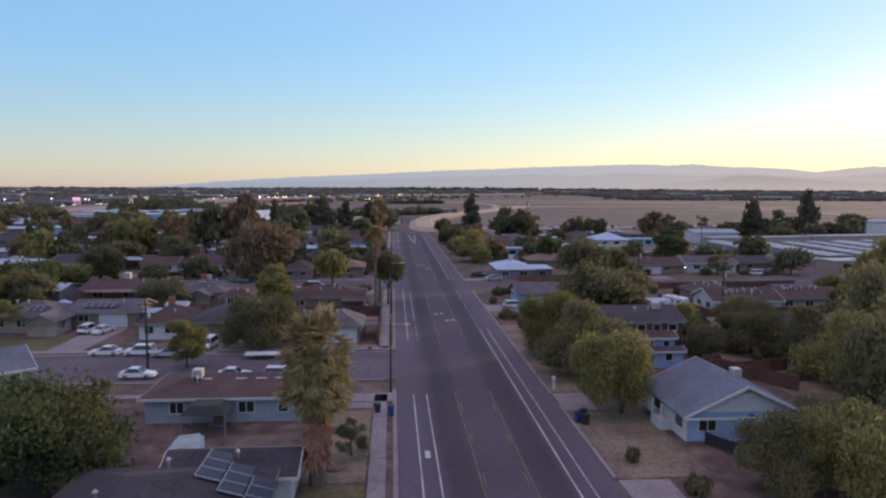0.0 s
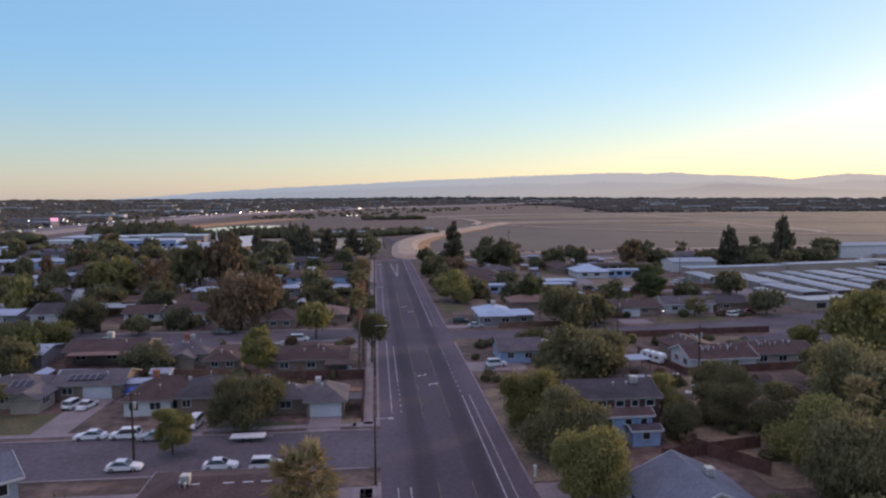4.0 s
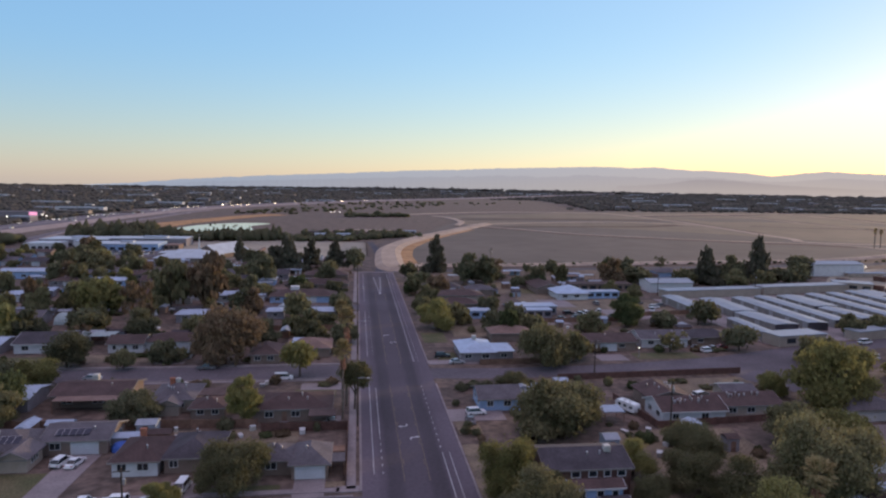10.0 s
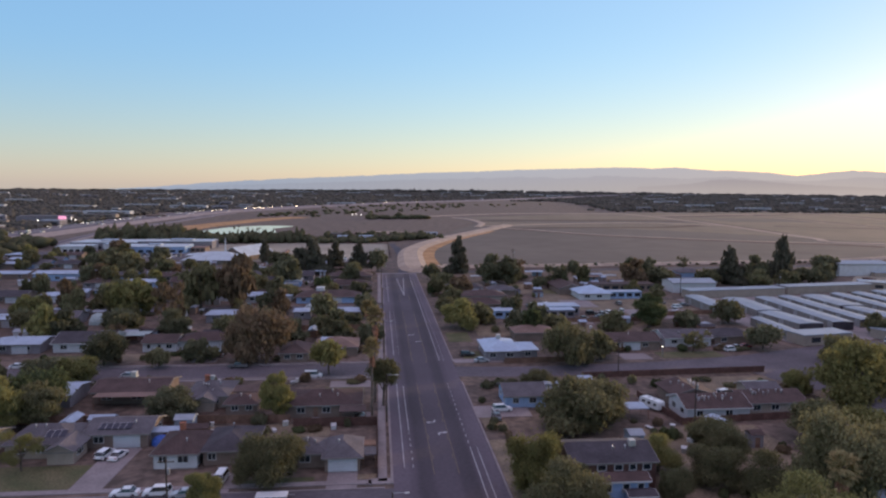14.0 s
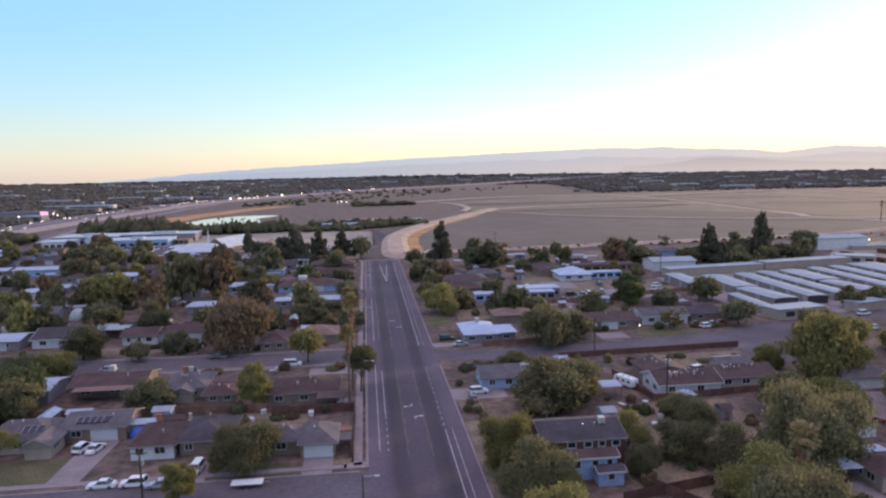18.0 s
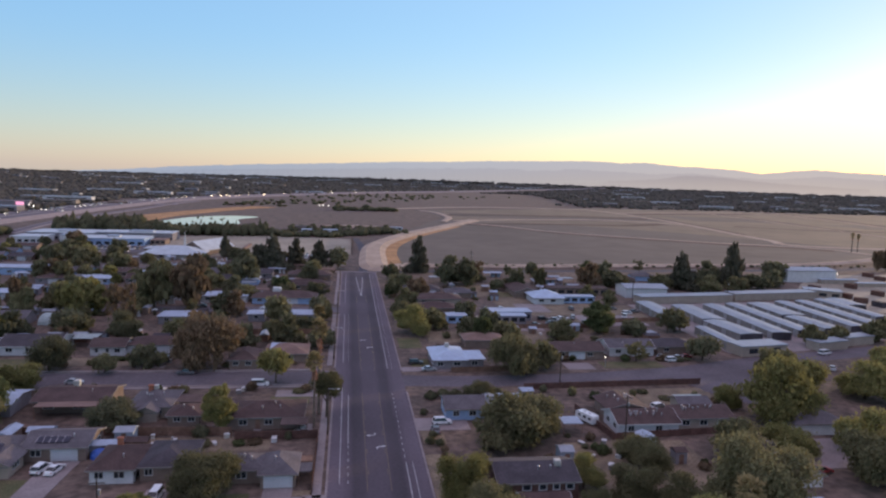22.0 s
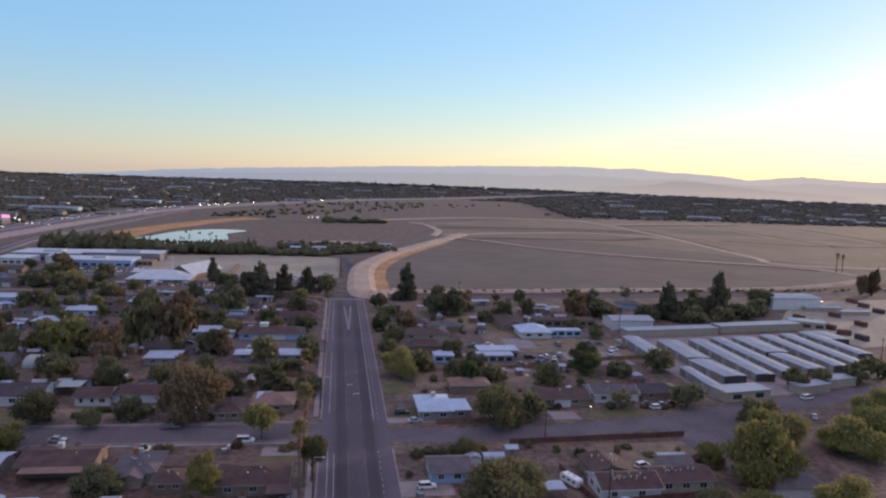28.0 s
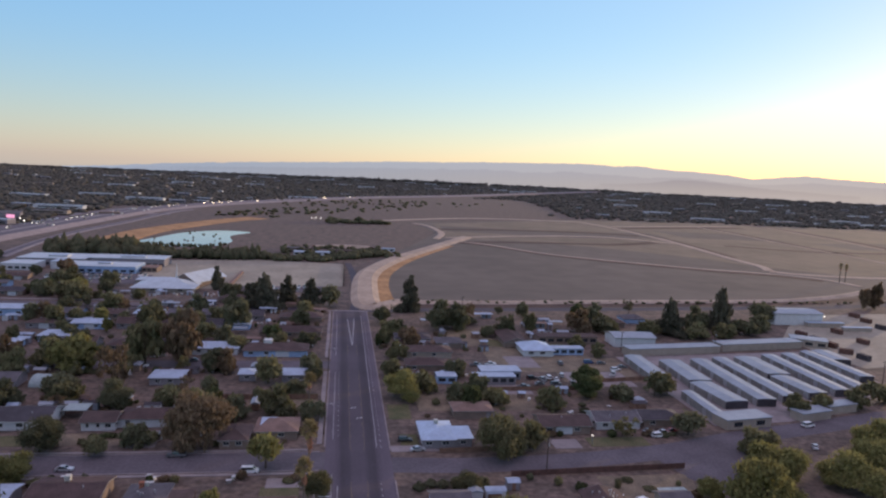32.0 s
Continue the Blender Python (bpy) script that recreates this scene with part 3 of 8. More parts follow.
ribbon(bm, [(10, 384), (93, 391), (167, 400), (250, 409), (300, 418), (400, 450)], 10, 0.055)
structure("canal_verge", bm, M["ditch"], "dark weedy verge below the canal bank", "verge")
bm = bmesh.new()
slab(bm, curve([(-196, 648), (-183, 698), (-169, 755), (-138, 789), (-104, 780), (-118, 738), (-109, 684), (-116, 650), (-136, 634), (-160, 636), (-196, 648)], 6)[:-1], -0.3, 0.09)
tagged(obj_from("pond", bm, M["water"]), "still pond, part of the mirrored sky painted in", "water", kind="structure")
bm = bmesh.new()
ribbon(bm, curve([(-218, 622), (-212, 664), (-208, 745), (-194, 810), (-175, 870), (-150, 940), (-120, 990)]), 34, 0.0, 0.4)
structure("golden_verge", bm, M["golden"], "golden dry grass slope beside the freeway", "verge")
bm = bmesh.new()
FWY = curve([(-330, 480), (-318, 580), (-312, 700), (-308, 800), (-300, 930), (-283, 1089), (-228, 1275), (-131, 1476), (42, 1790), (299, 2135), (651, 2673), (1209, 3546), (1700, 4300)], 10)
ribbon(bm, FWY, 34, 0.0, 3.0)
structure("freeway", bm, M["concrete"], "raised pale concrete freeway curving into the distance", "freeway")
bm = bmesh.new()
for off in (-9, 9):
    rows = []
    for i, p in enumerate(FWY):
        d = (FWY[min(i + 1, len(FWY) - 1)] - FWY[max(0, i - 1)]).normalized()
        rows.append((p.x - d.y * off, p.y + d.x * off))
    ribbon(bm, rows, 12, 3.03)
structure("freeway_lanes", bm, M["street"], "grey asphalt lanes of the freeway", "road")
bm = bmesh.new()
for pts, w in (([(-250, 540), (-262, 640), (-264, 734), (-256, 869), (-250, 1040), (-236, 1110)], 9), ([(-352, 560), (-345, 680), (-338, 800), (-345, 930), (-322, 1090), (-262, 1280)], 9),
               ([(-420, 700), (-372, 735), (-340, 790), (-338, 850)], 8), ([(-470, 660), (-420, 690), (-352, 700), (-330, 690)], 7), ([(-400, 960), (-345, 985), (-300, 992), (-240, 1000)], 10)):
    ribbon(bm, curve(pts, 8), w, 0.06, 0.5)
structure("freeway_ramp", bm, M["concrete"], "pale concrete ramps beside the freeway", "road")
bm = bmesh.new()
for pts, w in (([(-352, 560), (-345, 680), (-338, 800), (-345, 930), (-322, 1090), (-262, 1280)], 4.5), ([(-250, 540), (-262, 640), (-264, 734), (-256, 869), (-250, 1040), (-236, 1110)], 5)):
    ribbon(bm, curve(pts, 8), w, 0.62)
slab(bm, [(-350, 740), (-326, 790), (-322, 870), (-352, 905), (-372, 820)], -0.2, 0.2)
slab(bm, [(-420, 720), (-372, 742), (-374, 770), (-440, 770)], -0.2, 0.2)
structure("car_park", bm, M["street"], "dark asphalt lanes and car parks beyond the freeway", "car park")
bm = bmesh.new()
box(bm, -330, -101, 372, 384, -0.4, 0.045)
slab(bm, [(-186, 440), (-126, 440), (-126, 474), (-186, 476)], -0.3, 0.05)
slab(bm, [(-71, 415), (-16, 426), (-16, 444), (-71, 440)], -0.3, 0.05)
structure("street_four", bm, M["street"], "grey street and car parks by the school and chapel", "street")
bm = bmesh.new()
box(bm, -330, -101, 388.6, 391.2, -0.4, 0.1)
box(bm, -330, -101, 369.6, 371, -0.4, 0.1)
structure("pavement_street_four", bm, M["concrete"], "pale concrete pavement along the street by the school", "pavement")
sil = [(-24, -0.6), (-18, -0.3), (-13.8, 0.08), (-8, 0.45), (-3.2, 0.68), (4.3, 1.08), (8, 1.2), (11.6, 1.36), (15, 1.47), (18.5, 1.56), (20.6, 1.6), (22.4, 1.5), (24.2, 1.6),
       (26, 1.42), (28.9, 1.3), (31, 1.2), (32.8, 0.95), (34.4, 1.12), (36.3, 1.34), (38, 1.24), (41, 1.1), (50, 1.3), (60, 0.9)]


def ridge(name, sil, radius, material, label, eye=46, rough=0.05):
    bm = bmesh.new()
    prev = None
    az = sil[0][0]
    while az <= sil[-1][0]:
        for (a, e), (b, g) in zip(sil, sil[1:]):
            if a <= az <= b:
                el = e + (g - e) * (az - a) / (b - a)
        el += rough * noise.noise((az * 0.9, radius, 0)) + rough * 0.6 * noise.noise((az * 2.7, radius, 3)) + rough * 0.4 * noise.noise((az * 6.5, radius, 8))
        s, c = math.sin(radians(az)), math.cos(radians(az))
        x, y = -8 + radius * s, 15 + radius * c
        top = eye + radius * math.tan(radians(el))
        v = [bm.verts.new((x - 150 * s, y - 150 * c, -1)), bm.verts.new((x - 40 * s, y - 40 * c, max(0, top * 0.55))), bm.verts.new((x, y, max(1, top)))]
        if prev:
            for i in (0, 1):
                bm.faces.new((prev[i], v[i], v[i + 1], prev[i + 1]))
        prev = v
        az += 0.1
    ob = structure(name, bm, material, label, "mountains")
    ob.data.shade_smooth()
    return ob


def painted_haze(name, west, east, foot_west, foot_east, top):
    """Distance with evening haze painted as emission: bluish in the west of the view, warm toward the sun, with another
    tone at the foot.
    """
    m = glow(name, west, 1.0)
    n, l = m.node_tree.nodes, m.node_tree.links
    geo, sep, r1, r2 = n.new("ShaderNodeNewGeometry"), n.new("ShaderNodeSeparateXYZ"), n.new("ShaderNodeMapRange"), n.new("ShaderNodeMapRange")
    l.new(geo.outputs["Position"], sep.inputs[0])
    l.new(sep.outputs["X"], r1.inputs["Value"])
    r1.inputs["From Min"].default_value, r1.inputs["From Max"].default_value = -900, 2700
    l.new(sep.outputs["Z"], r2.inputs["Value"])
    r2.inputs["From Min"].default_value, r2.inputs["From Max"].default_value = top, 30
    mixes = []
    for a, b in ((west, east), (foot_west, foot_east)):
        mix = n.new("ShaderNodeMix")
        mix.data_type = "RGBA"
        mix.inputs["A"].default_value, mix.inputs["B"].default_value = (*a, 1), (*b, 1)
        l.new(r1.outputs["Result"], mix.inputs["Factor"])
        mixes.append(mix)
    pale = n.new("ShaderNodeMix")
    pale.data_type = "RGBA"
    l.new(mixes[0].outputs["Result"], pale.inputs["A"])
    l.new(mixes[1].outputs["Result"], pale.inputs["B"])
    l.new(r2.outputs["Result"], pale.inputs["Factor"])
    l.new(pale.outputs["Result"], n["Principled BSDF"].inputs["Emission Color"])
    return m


# the ridges glow in haze colours of their own; farther ones are paler
haze = painted_haze("far mountains with painted haze", (0.31, 0.39, 0.50), (0.45, 0.43, 0.44), (0.27, 0.33, 0.42), (0.48, 0.44, 0.41), 150)
haze1 = painted_haze("middle mountains with painted haze", (0.27, 0.33, 0.43), (0.40, 0.375, 0.385), (0.245, 0.295, 0.37), (0.44, 0.40, 0.37), 110)
haze2 = painted_haze("near hills with painted haze", (0.26, 0.30, 0.38), (0.34, 0.31, 0.315), (0.24, 0.28, 0.34), (0.40, 0.36, 0.335), 90)
ridge("backdrop_mountains", sil, 4720, haze, "pale violet mountains, evening haze painted on")
ridge("backdrop_foothills", [(-20, -0.5), (-10, 0.0), (-3, 0.25), (3, 0.5), (8, 0.62), (12, 0.78), (16, 0.7), (19, 0.92), (22, 0.8), (25, 0.7), (28, 0.85), (31, 0.6), (34, 0.55), (37, 0.85), (40, 0.7), (50, 0.6)], 4660, haze1, "pale violet foothills, evening haze painted on", rough=0.09)
ridge("backdrop_hills", [(15, -0.3), (20, 0.0), (23, 0.12), (25.4, 0.3), (27, 0.6), (28.4, 0.68), (30, 0.58), (32.8, 0.35), (35, 0.2), (40, 0.0), (46, -0.2)], 4600, haze2, "violet hills before the mountains, haze painted on", rough=0.04)

# ---- trees ----
def quads_mesh(name, centres, normals, ups, sizes, material):
    """Many small leaf blades in one mesh: centre, facing, length direction, half length and half width."""
    c, n, u = (np.asarray(a, float) for a in (centres, normals, ups))
    s = np.asarray(sizes, float)
    u = u - n * (u * n).sum(1, keepdims=True)
    u /= np.linalg.norm(u, axis=1, keepdims=True) + 1e-9
    w = np.cross(n, u)
    a, b = s[:, :1], s[:, 1:]
    v = np.stack([c - u * a, c + w * b, c + u * a, c - w * b], 1).reshape(-1, 3)
    k = len(c)
    f = np.arange(4 * k).reshape(k, 4)
    me = bpy.data.meshes.new(name)
    me.vertices.add(4 * k)
    me.vertices.foreach_set("co", v.ravel())
    me.loops.add(4 * k)
    me.loops.foreach_set("vertex_index", f.ravel())
    me.polygons.add(k)
    me.polygons.foreach_set("loop_start", np.arange(0, 4 * k, 4))
    me.materials.append(material)
    me.update(calc_edges=True)
    return me


def crown_points(rs, blobs, per, shell=0.35):
    """Leaf places on the skins of overlapping lumps."""
    pts, nor = [], []
    for bx, by, bz, br, bh in blobs:
        k = int(per * br * br)
        d = rs.normal(size=(k, 3))
        d /= np.linalg.norm(d, axis=1, keepdims=True)
        r = 1 - shell * rs.random((k, 1)) ** 1.2 + 0.16 * rs.normal(size=(k, 1))
        pts.append(np.array([bx, by, bz]) + d * r * [br, br, bh])
        nor.append(d)
    return np.vstack(pts), np.vstack(nor)


def crown_mesh(name, seed, style, material, near=False):
    """A crown in a unit box: radius 1 round the trunk, from z 0 to z 1."""
    rs = np.random.RandomState(seed)
    blobs = []
    if style == "broad":
        lean = rs.uniform(-0.25, 0.25, 2)
        for i in range(15):
            a, r = rs.rand() * 6.283, 0.74 * math.sqrt(rs.rand())
            z = 0.14 + 0.7 * rs.rand() * (1.15 - 0.75 * r)
            blobs.append((r * math.cos(a) + lean[0] * z, r * math.sin(a) + lean[1] * z, z, rs.uniform(0.22, 0.5), rs.uniform(0.12, 0.26)))
        blobs.append((0, 0, 0.46, 0.62, 0.36))
        per, ls = 1500, 0.075
    elif style == "round":
        for i in range(14):
            d = rs.normal(size=3)
            d /= np.linalg.norm(d)
            blobs.append((0.55 * d[0], 0.55 * d[1], 0.5 + 0.27 * d[2], rs.uniform(0.36, 0.46), rs.uniform(0.19, 0.24)))
        blobs.append((0, 0, 0.5, 0.75, 0.38))
        per, ls = 1150, 0.07
    elif style == "tall":
        for i in range(18):
            z = 0.12 + 0.76 * (i + rs.rand()) / 18
            w = math.sin(math.pi * (0.18 + 0.72 * z)) * 0.62
            a = rs.rand() * 6.283
            blobs.append((w * math.cos(a), w * math.sin(a), z, rs.uniform(0.26, 0.44), rs.uniform(0.08, 0.14)))
        blobs.append((0, 0, 0.45, 0.5, 0.36))
        per, ls = 1400, 0.08
    elif style == "cone":
        for i in range(26):
            z = 0.04 + 0.92 * i / 26
            w = (1 - z) ** 0.65 * rs.uniform(0.35, 1.25)
            z = max(0.03, z + 0.03 * rs.normal())
            a = i * 2.4 + rs.rand()
            blobs.append((w * 0.7 * math.cos(a), w * 0.7 * math.sin(a), z, (0.12 + 0.36 * (1 - z)) * rs.uniform(0.6, 1.35), rs.uniform(0.03, 0.075)))
        blobs.append((0, 0, 0.4, 0.24, 0.44))
        per, ls = 1900, 0.07
    else:  # sparse
        for i in range(13):
            a, r = rs.rand() * 6.283, 0.8 * math.sqrt(rs.rand())
            blobs.append((r * math.cos(a), r * math.sin(a), 0.2 + 0.68 * rs.rand(), rs.uniform(0.2, 0.34), rs.uniform(0.1, 0.18)))
        per, ls = 1300, 0.06
    if near == 2:
        blobs += [(b[0] * 1.12 + rs.normal() * 0.1, b[1] * 1.12 + rs.normal() * 0.1, min(0.95, max(0.08, b[2] + rs.normal() * 0.06)), b[3] * 0.5, b[4] * 0.55) for b in blobs[:-1] for _ in (0, 1, 2)]
        per, ls = per * 5.6, ls * 0.25
    elif near:
        blobs += [(b[0] * 1.12 + rs.normal() * 0.1, b[1] * 1.12 + rs.normal() * 0.1, min(0.95, max(0.08, b[2] + rs.normal() * 0.06)), b[3] * 0.5, b[4] * 0.55) for b in blobs[:-1] for _ in (0, 1)]
        per, ls = per * 2.3, ls * 0.42
    else:
        per, ls = per * 0.36, ls * 1.18
        blobs += [(b[0] * 1.15, b[1] * 1.15, min(0.95, b[2] + 0.05 * rs.normal()), b[3] * 0.5, b[4] * 0.55) for b in blobs[:-1]]
    p, n = crown_points(rs, blobs, per, 0.5)
    nn = n + 1.1 * rs.normal(size=n.shape)
    nn /= np.linalg.norm(nn, axis=1, keepdims=True)
    up = rs.normal(size=n.shape) + [0, 0, -0.5]
    sz = ls * rs.uniform(0.6, 1.5, (len(p), 1)) * [1.15, 0.72]
    # blades keep their shape when the crown is stretched upward
    return quads_mesh(name, p, nn, up, sz, material)


def trunk_mesh(name, seed, spread=True):
    """Trunk with limbs; unit height, to be stretched to the crown's foot and into it."""
    rs = random.Random(seed)
    bm = bmesh.new()

    def limb(a, b, r0, r1, k=6):
        a, b = Vector(a), Vector(b)
        q = (b - a).to_track_quat("Z", "Y")
        rings = []
        for p, r in ((a, r0), ((a + b) / 2 + Vector((rs.uniform(-.02, .02), rs.uniform(-.02, .02), 0)), (r0 + r1) / 2), (b, r1)):
            rings.append([bm.verts.new(p + q @ Vector((r * math.cos(6.283 * i / k), r * math.sin(6.283 * i / k), 0))) for i in range(k)])
        for u, v in zip(rings, rings[1:]):
            for i in range(k):
                bm.faces.new((u[i], u[(i + 1) % k], v[(i + 1) % k], v[i]))

    limb((0, 0, -0.02), (0.02, 0.01, 0.42), 0.055, 0.036, 8)
    limb((0.02, 0.01, 0.42), (0.0, 0.03, 0.85), 0.036, 0.012)
    if spread:
        for i in range(6):
            a = i * 1.05 + rs.random()
            z = rs.uniform(0.28, 0.5)
            limb((0.01, 0.01, z), (rs.uniform(.2, .34) * math.cos(a), rs.uniform(.2, .34) * math.sin(a), z + rs.uniform(.15, .3)), 0.026, 0.008, 5)
    me = bpy.data.meshes.new(name)
    bm.to_mesh(me)
    bm.free()
    me.materials.append(M["bark"])
    return me


STYLES = ("broad", "round", "tall", "cone", "sparse")
CROWN = {}
TRUNK = [trunk_mesh("trunk", 3), trunk_mesh("trunk", 8), trunk_mesh("trunk", 5, False)]
TREE_WORDS = dict(green="green leafy", olive="olive-green", dark="dark green", gold="yellow-green sunlit", rust="rust-tinged", pine="dark needled")
STYLE_WORDS = dict(broad="broad spreading tree", round="dense rounded tree", tall="tall oval tree", cone="tall pointed conifer", sparse="loose airy tree")
tree_count = [0]


def tree(x, y, h, r, style, tone, where="in a yard", foot=0.18):
    """A tree: trunk with limbs, and a crown from foot * h up to h."""
    i = tree_count[0]
    tree_count[0] += 1
    near = 2 if y < 128 and -75 < x < 62 and r > 2 else (y < 175 or (r > 6 and y < 250)) and x > -95
    key = (style, tone, i % 3, near)
    if key not in CROWN:
        CROWN[key] = crown_mesh("crown", 11 + 7 * STYLES.index(style) + 31 * (i % 3), style, LEAF[tone], near)
    top = new("tree", None)
    top.matrix_world = pose(x, y, 0, 0, 0, (i * 77) % 360)
    tagged(top, f"{TREE_WORDS[tone]} {STYLE_WORDS[style]} {where}", "tree")
    t = new("trunk", TRUNK[2 if style == "cone" else i % 2])
    t.parent, t.scale = top, (max(r, h * 0.45), max(r, h * 0.45), h * 0.9)
    c = new("crown", CROWN[key])
    c.parent, c.location, c.scale = top, (0, 0, h * foot), (r, r, h * (1 - foot) * 1.04)
    return top


def shrub(x, y, h, r, tone="dark", where="in a dry yard"):
    key = ("shrub", tone)
    if key not in CROWN:
        rq = np.random.RandomState(9)
        p, n = crown_points(rq, [(0, 0, 0.5, 0.8, 0.42)] + [(0.5 * math.cos(a), 0.5 * math.sin(a), 0.4 + 0.1 * (a % 2), 0.5, 0.3) for a in range(6)], 260, 0.5)
        CROWN[key] = quads_mesh("shrub", p, n, rq.normal(size=n.shape), rq.uniform(0.08, 0.16, (len(p), 1)) * [1.1, 0.8], LEAF[tone])
    top = new("shrub", CROWN[key])
    top.matrix_world = pose(x, y, -0.12 * h, 0, 0, (x * 37) % 360)
    top.scale = (r, r, h * 1.12)
    return tagged(top, f"{TREE_WORDS[tone]} leafy shrub {where}", "shrub")


def fan_palm(x, y, h, r, skirt, label, trunk_r=0.35):
    """A fan palm: ringed trunk, a skirt of dead fronds, a head of live ones."""
    rs = np.random.RandomState(int(abs(x * 7 + y)))
    top = new("palm_tree", None)
    top.matrix_world = pose(x, y, 0)
    tagged(top, label, "palm tree")
    bm = bmesh.new()
    rings, n, k = [], 12, int(h * 2)
    for j in range(k + 1):
        z = h * 0.97 * j / k
        rr = trunk_r * (1.25 - 0.45 * j / k) * (1.06 if j % 2 else 0.97)
        rings.append([bm.verts.new((rr * math.cos(6.283 * i / n), rr * math.sin(6.283 * i / n), z)) for i in range(n)])
    for u, v in zip(rings, rings[1:]):
        for i in range(n):
            bm.faces.new((u[i], u[(i + 1) % n], v[(i + 1) % n], v[i]))
    bm.faces.new(rings[-1])
    part("trunk", bm, M["palmbark"], top)

    def fronds(name, count, z0, z1, el0, el1, length, tone, lab):
        P, N, U, S = [], [], [], []
        for _ in range(count):
            a = rs.rand() * 6.283
            el = radians(rs.uniform(el0, el1))
            d = np.array([math.cos(a) * math.cos(el), math.sin(a) * math.cos(el), math.sin(el)])
            side = np.array([-math.sin(a), math.cos(a), 0])
            base = np.array([0, 0, rs.uniform(z0, z1)]) + d * trunk_r
            L = length * rs.uniform(0.75, 1.1)
            hub = base + d * L * 0.5
            P.append(base + d * L * 0.25); N.append(np.cross(d, side)); U.append(d); S.append((L * 0.27, 0.04))
            for q in np.linspace(-1.25, 1.25, 11):
                dd = d * math.cos(q) + side * math.sin(q) + np.array([0, 0, -0.28 * (1 - abs(math.sin(el)))])
                dd /= np.linalg.norm(dd)
                ll = L * 0.5 * (1 - 0.22 * abs(q))
                P.append(hub + dd * ll * 0.5); N.append(np.cross(dd, side) + 0.3 * rs.normal(size=3)); U.append(dd); S.append((ll * 0.5, 0.05 + 0.02 * L))
        N = np.array(N)
        N /= np.linalg.norm(N, axis=1, keepdims=True) + 1e-9
        ob = new(name, quads_mesh(name, P, N, U, S, LEAF[tone]))
        ob.parent = top
        if lab:
            ob["label"] = lab

    if skirt:
        fronds("dead_frond_skirt", int(60 * skirt), h * max(0.28, 0.97 - 0.085 * skirt), h * 0.78, -86, -66, r * 0.9, "skirt", "brown hanging dead fronds")
        fronds("drooping_fronds", int(26 * skirt), h * max(0.68, 0.97 - 0.06 * skirt), h * 0.95, -64, -5, r * 1.0, "palm", "")
    fronds("live_fronds", 90, h * 0.93, h * 1.0, -25, 75, r * 1.0, "palm", "")
    return top


fan_palm(-14.9, 74.5, 11.4, 2.9, 7.5, "stout fan palm with a thick brown skirt of dead fronds", 0.55)
fan_palm(-12.2, 150, 14.5, 2.0, 0.5, "tall slim fan palm beside the pavement", 0.22)
fan_palm(-11.6, 158, 19.5, 2.1, 0.6, "tall slim fan palm beside the pavement", 0.22)
fan_palm(-14.5, 226, 9, 2.2, 0.4, "short fan palm near the pavement", 0.25)

# trees round the near houses, west of the road
tree(-36, 77, 9.4, 7.6, "broad", "green", "in a back yard", 0.03)
tree(-39, 67.5, 6.2, 4.6, "broad", "green", "in a back yard", 0.03)
tree(-12.6, 80, 3.2, 1.9, "sparse", "dark", "beside a palm", 0.05)
tree(-27.3, 119.5, 8.6, 5.6, "broad", "olive", "in front of a house", 0.08)
tree(-35.4, 110.2, 6.4, 2.7, "tall", "gold", "at the street's edge", 0.1)
tree(-68, 127.5, 6.5, 3.6, "sparse", "gold", "on a lawn")
tree(-80, 155, 10.5, 6.8, "broad", "green", "behind houses", 0.1)
tree(-31, 150, 8.6, 3.6, "tall", "gold", "between two houses", 0.1)
tree(-23, 180.5, 8.8, 4.8, "round", "gold", "on a front lawn")
tree(-9.9, 155.5, 10.4, 3.9, "round", "olive", "over the pavement", 0.4)
tree(-80, 192, 9.2, 6.4, "round", "dark", "on a front lawn", 0.08)
tree(-51, 152, 6.5, 5.2, "broad", "dark", "behind a house", 0.1)
tree(-42.5, 193, 16.5, 8.6, "broad", "rust", "behind a house", 0.03)
tree(-29.5, 249, 9.6, 5.6, "round", "olive", "in a back yard", 0.1)
tree(-20, 237, 5, 4.2, "broad", "dark", "behind a fence", 0.05)
tree(-56, 197, 4.2, 3.2, "broad", "olive", "on a front lawn", 0.05)
tree(-63, 272, 19, 7.4, "tall", "rust", "among houses", 0.08)
tree(-76, 271, 17, 7.0, "tall", "olive", "among houses", 0.08)
tree(-96, 264, 13.4, 9.4, "broad", "gold", "among houses", 0.08)
tree(-107, 268, 10, 7, "broad", "olive", "among houses", 0.08)
tree(-79, 246, 14, 6.0, "sparse", "rust", "in a back yard", 0.06)
tree(-94, 238, 7, 6, "broad", "dark", "behind houses", 0.06)
tree(-118, 262, 12, 4.8, "tall", "rust", "among houses", 0.06)
tree(-114, 285, 7.5, 4.5, "round", "dark", "among houses", 0.1)
tree(-14, 250, 5.5, 3.6, "round", "dark", "beside the road", 0.1)
tree(-50, 262, 8, 4.6, "tall", "dark", "among houses", 0.08)
tree(-46, 290, 6.5, 4.5, "round", "olive", "among houses", 0.1)
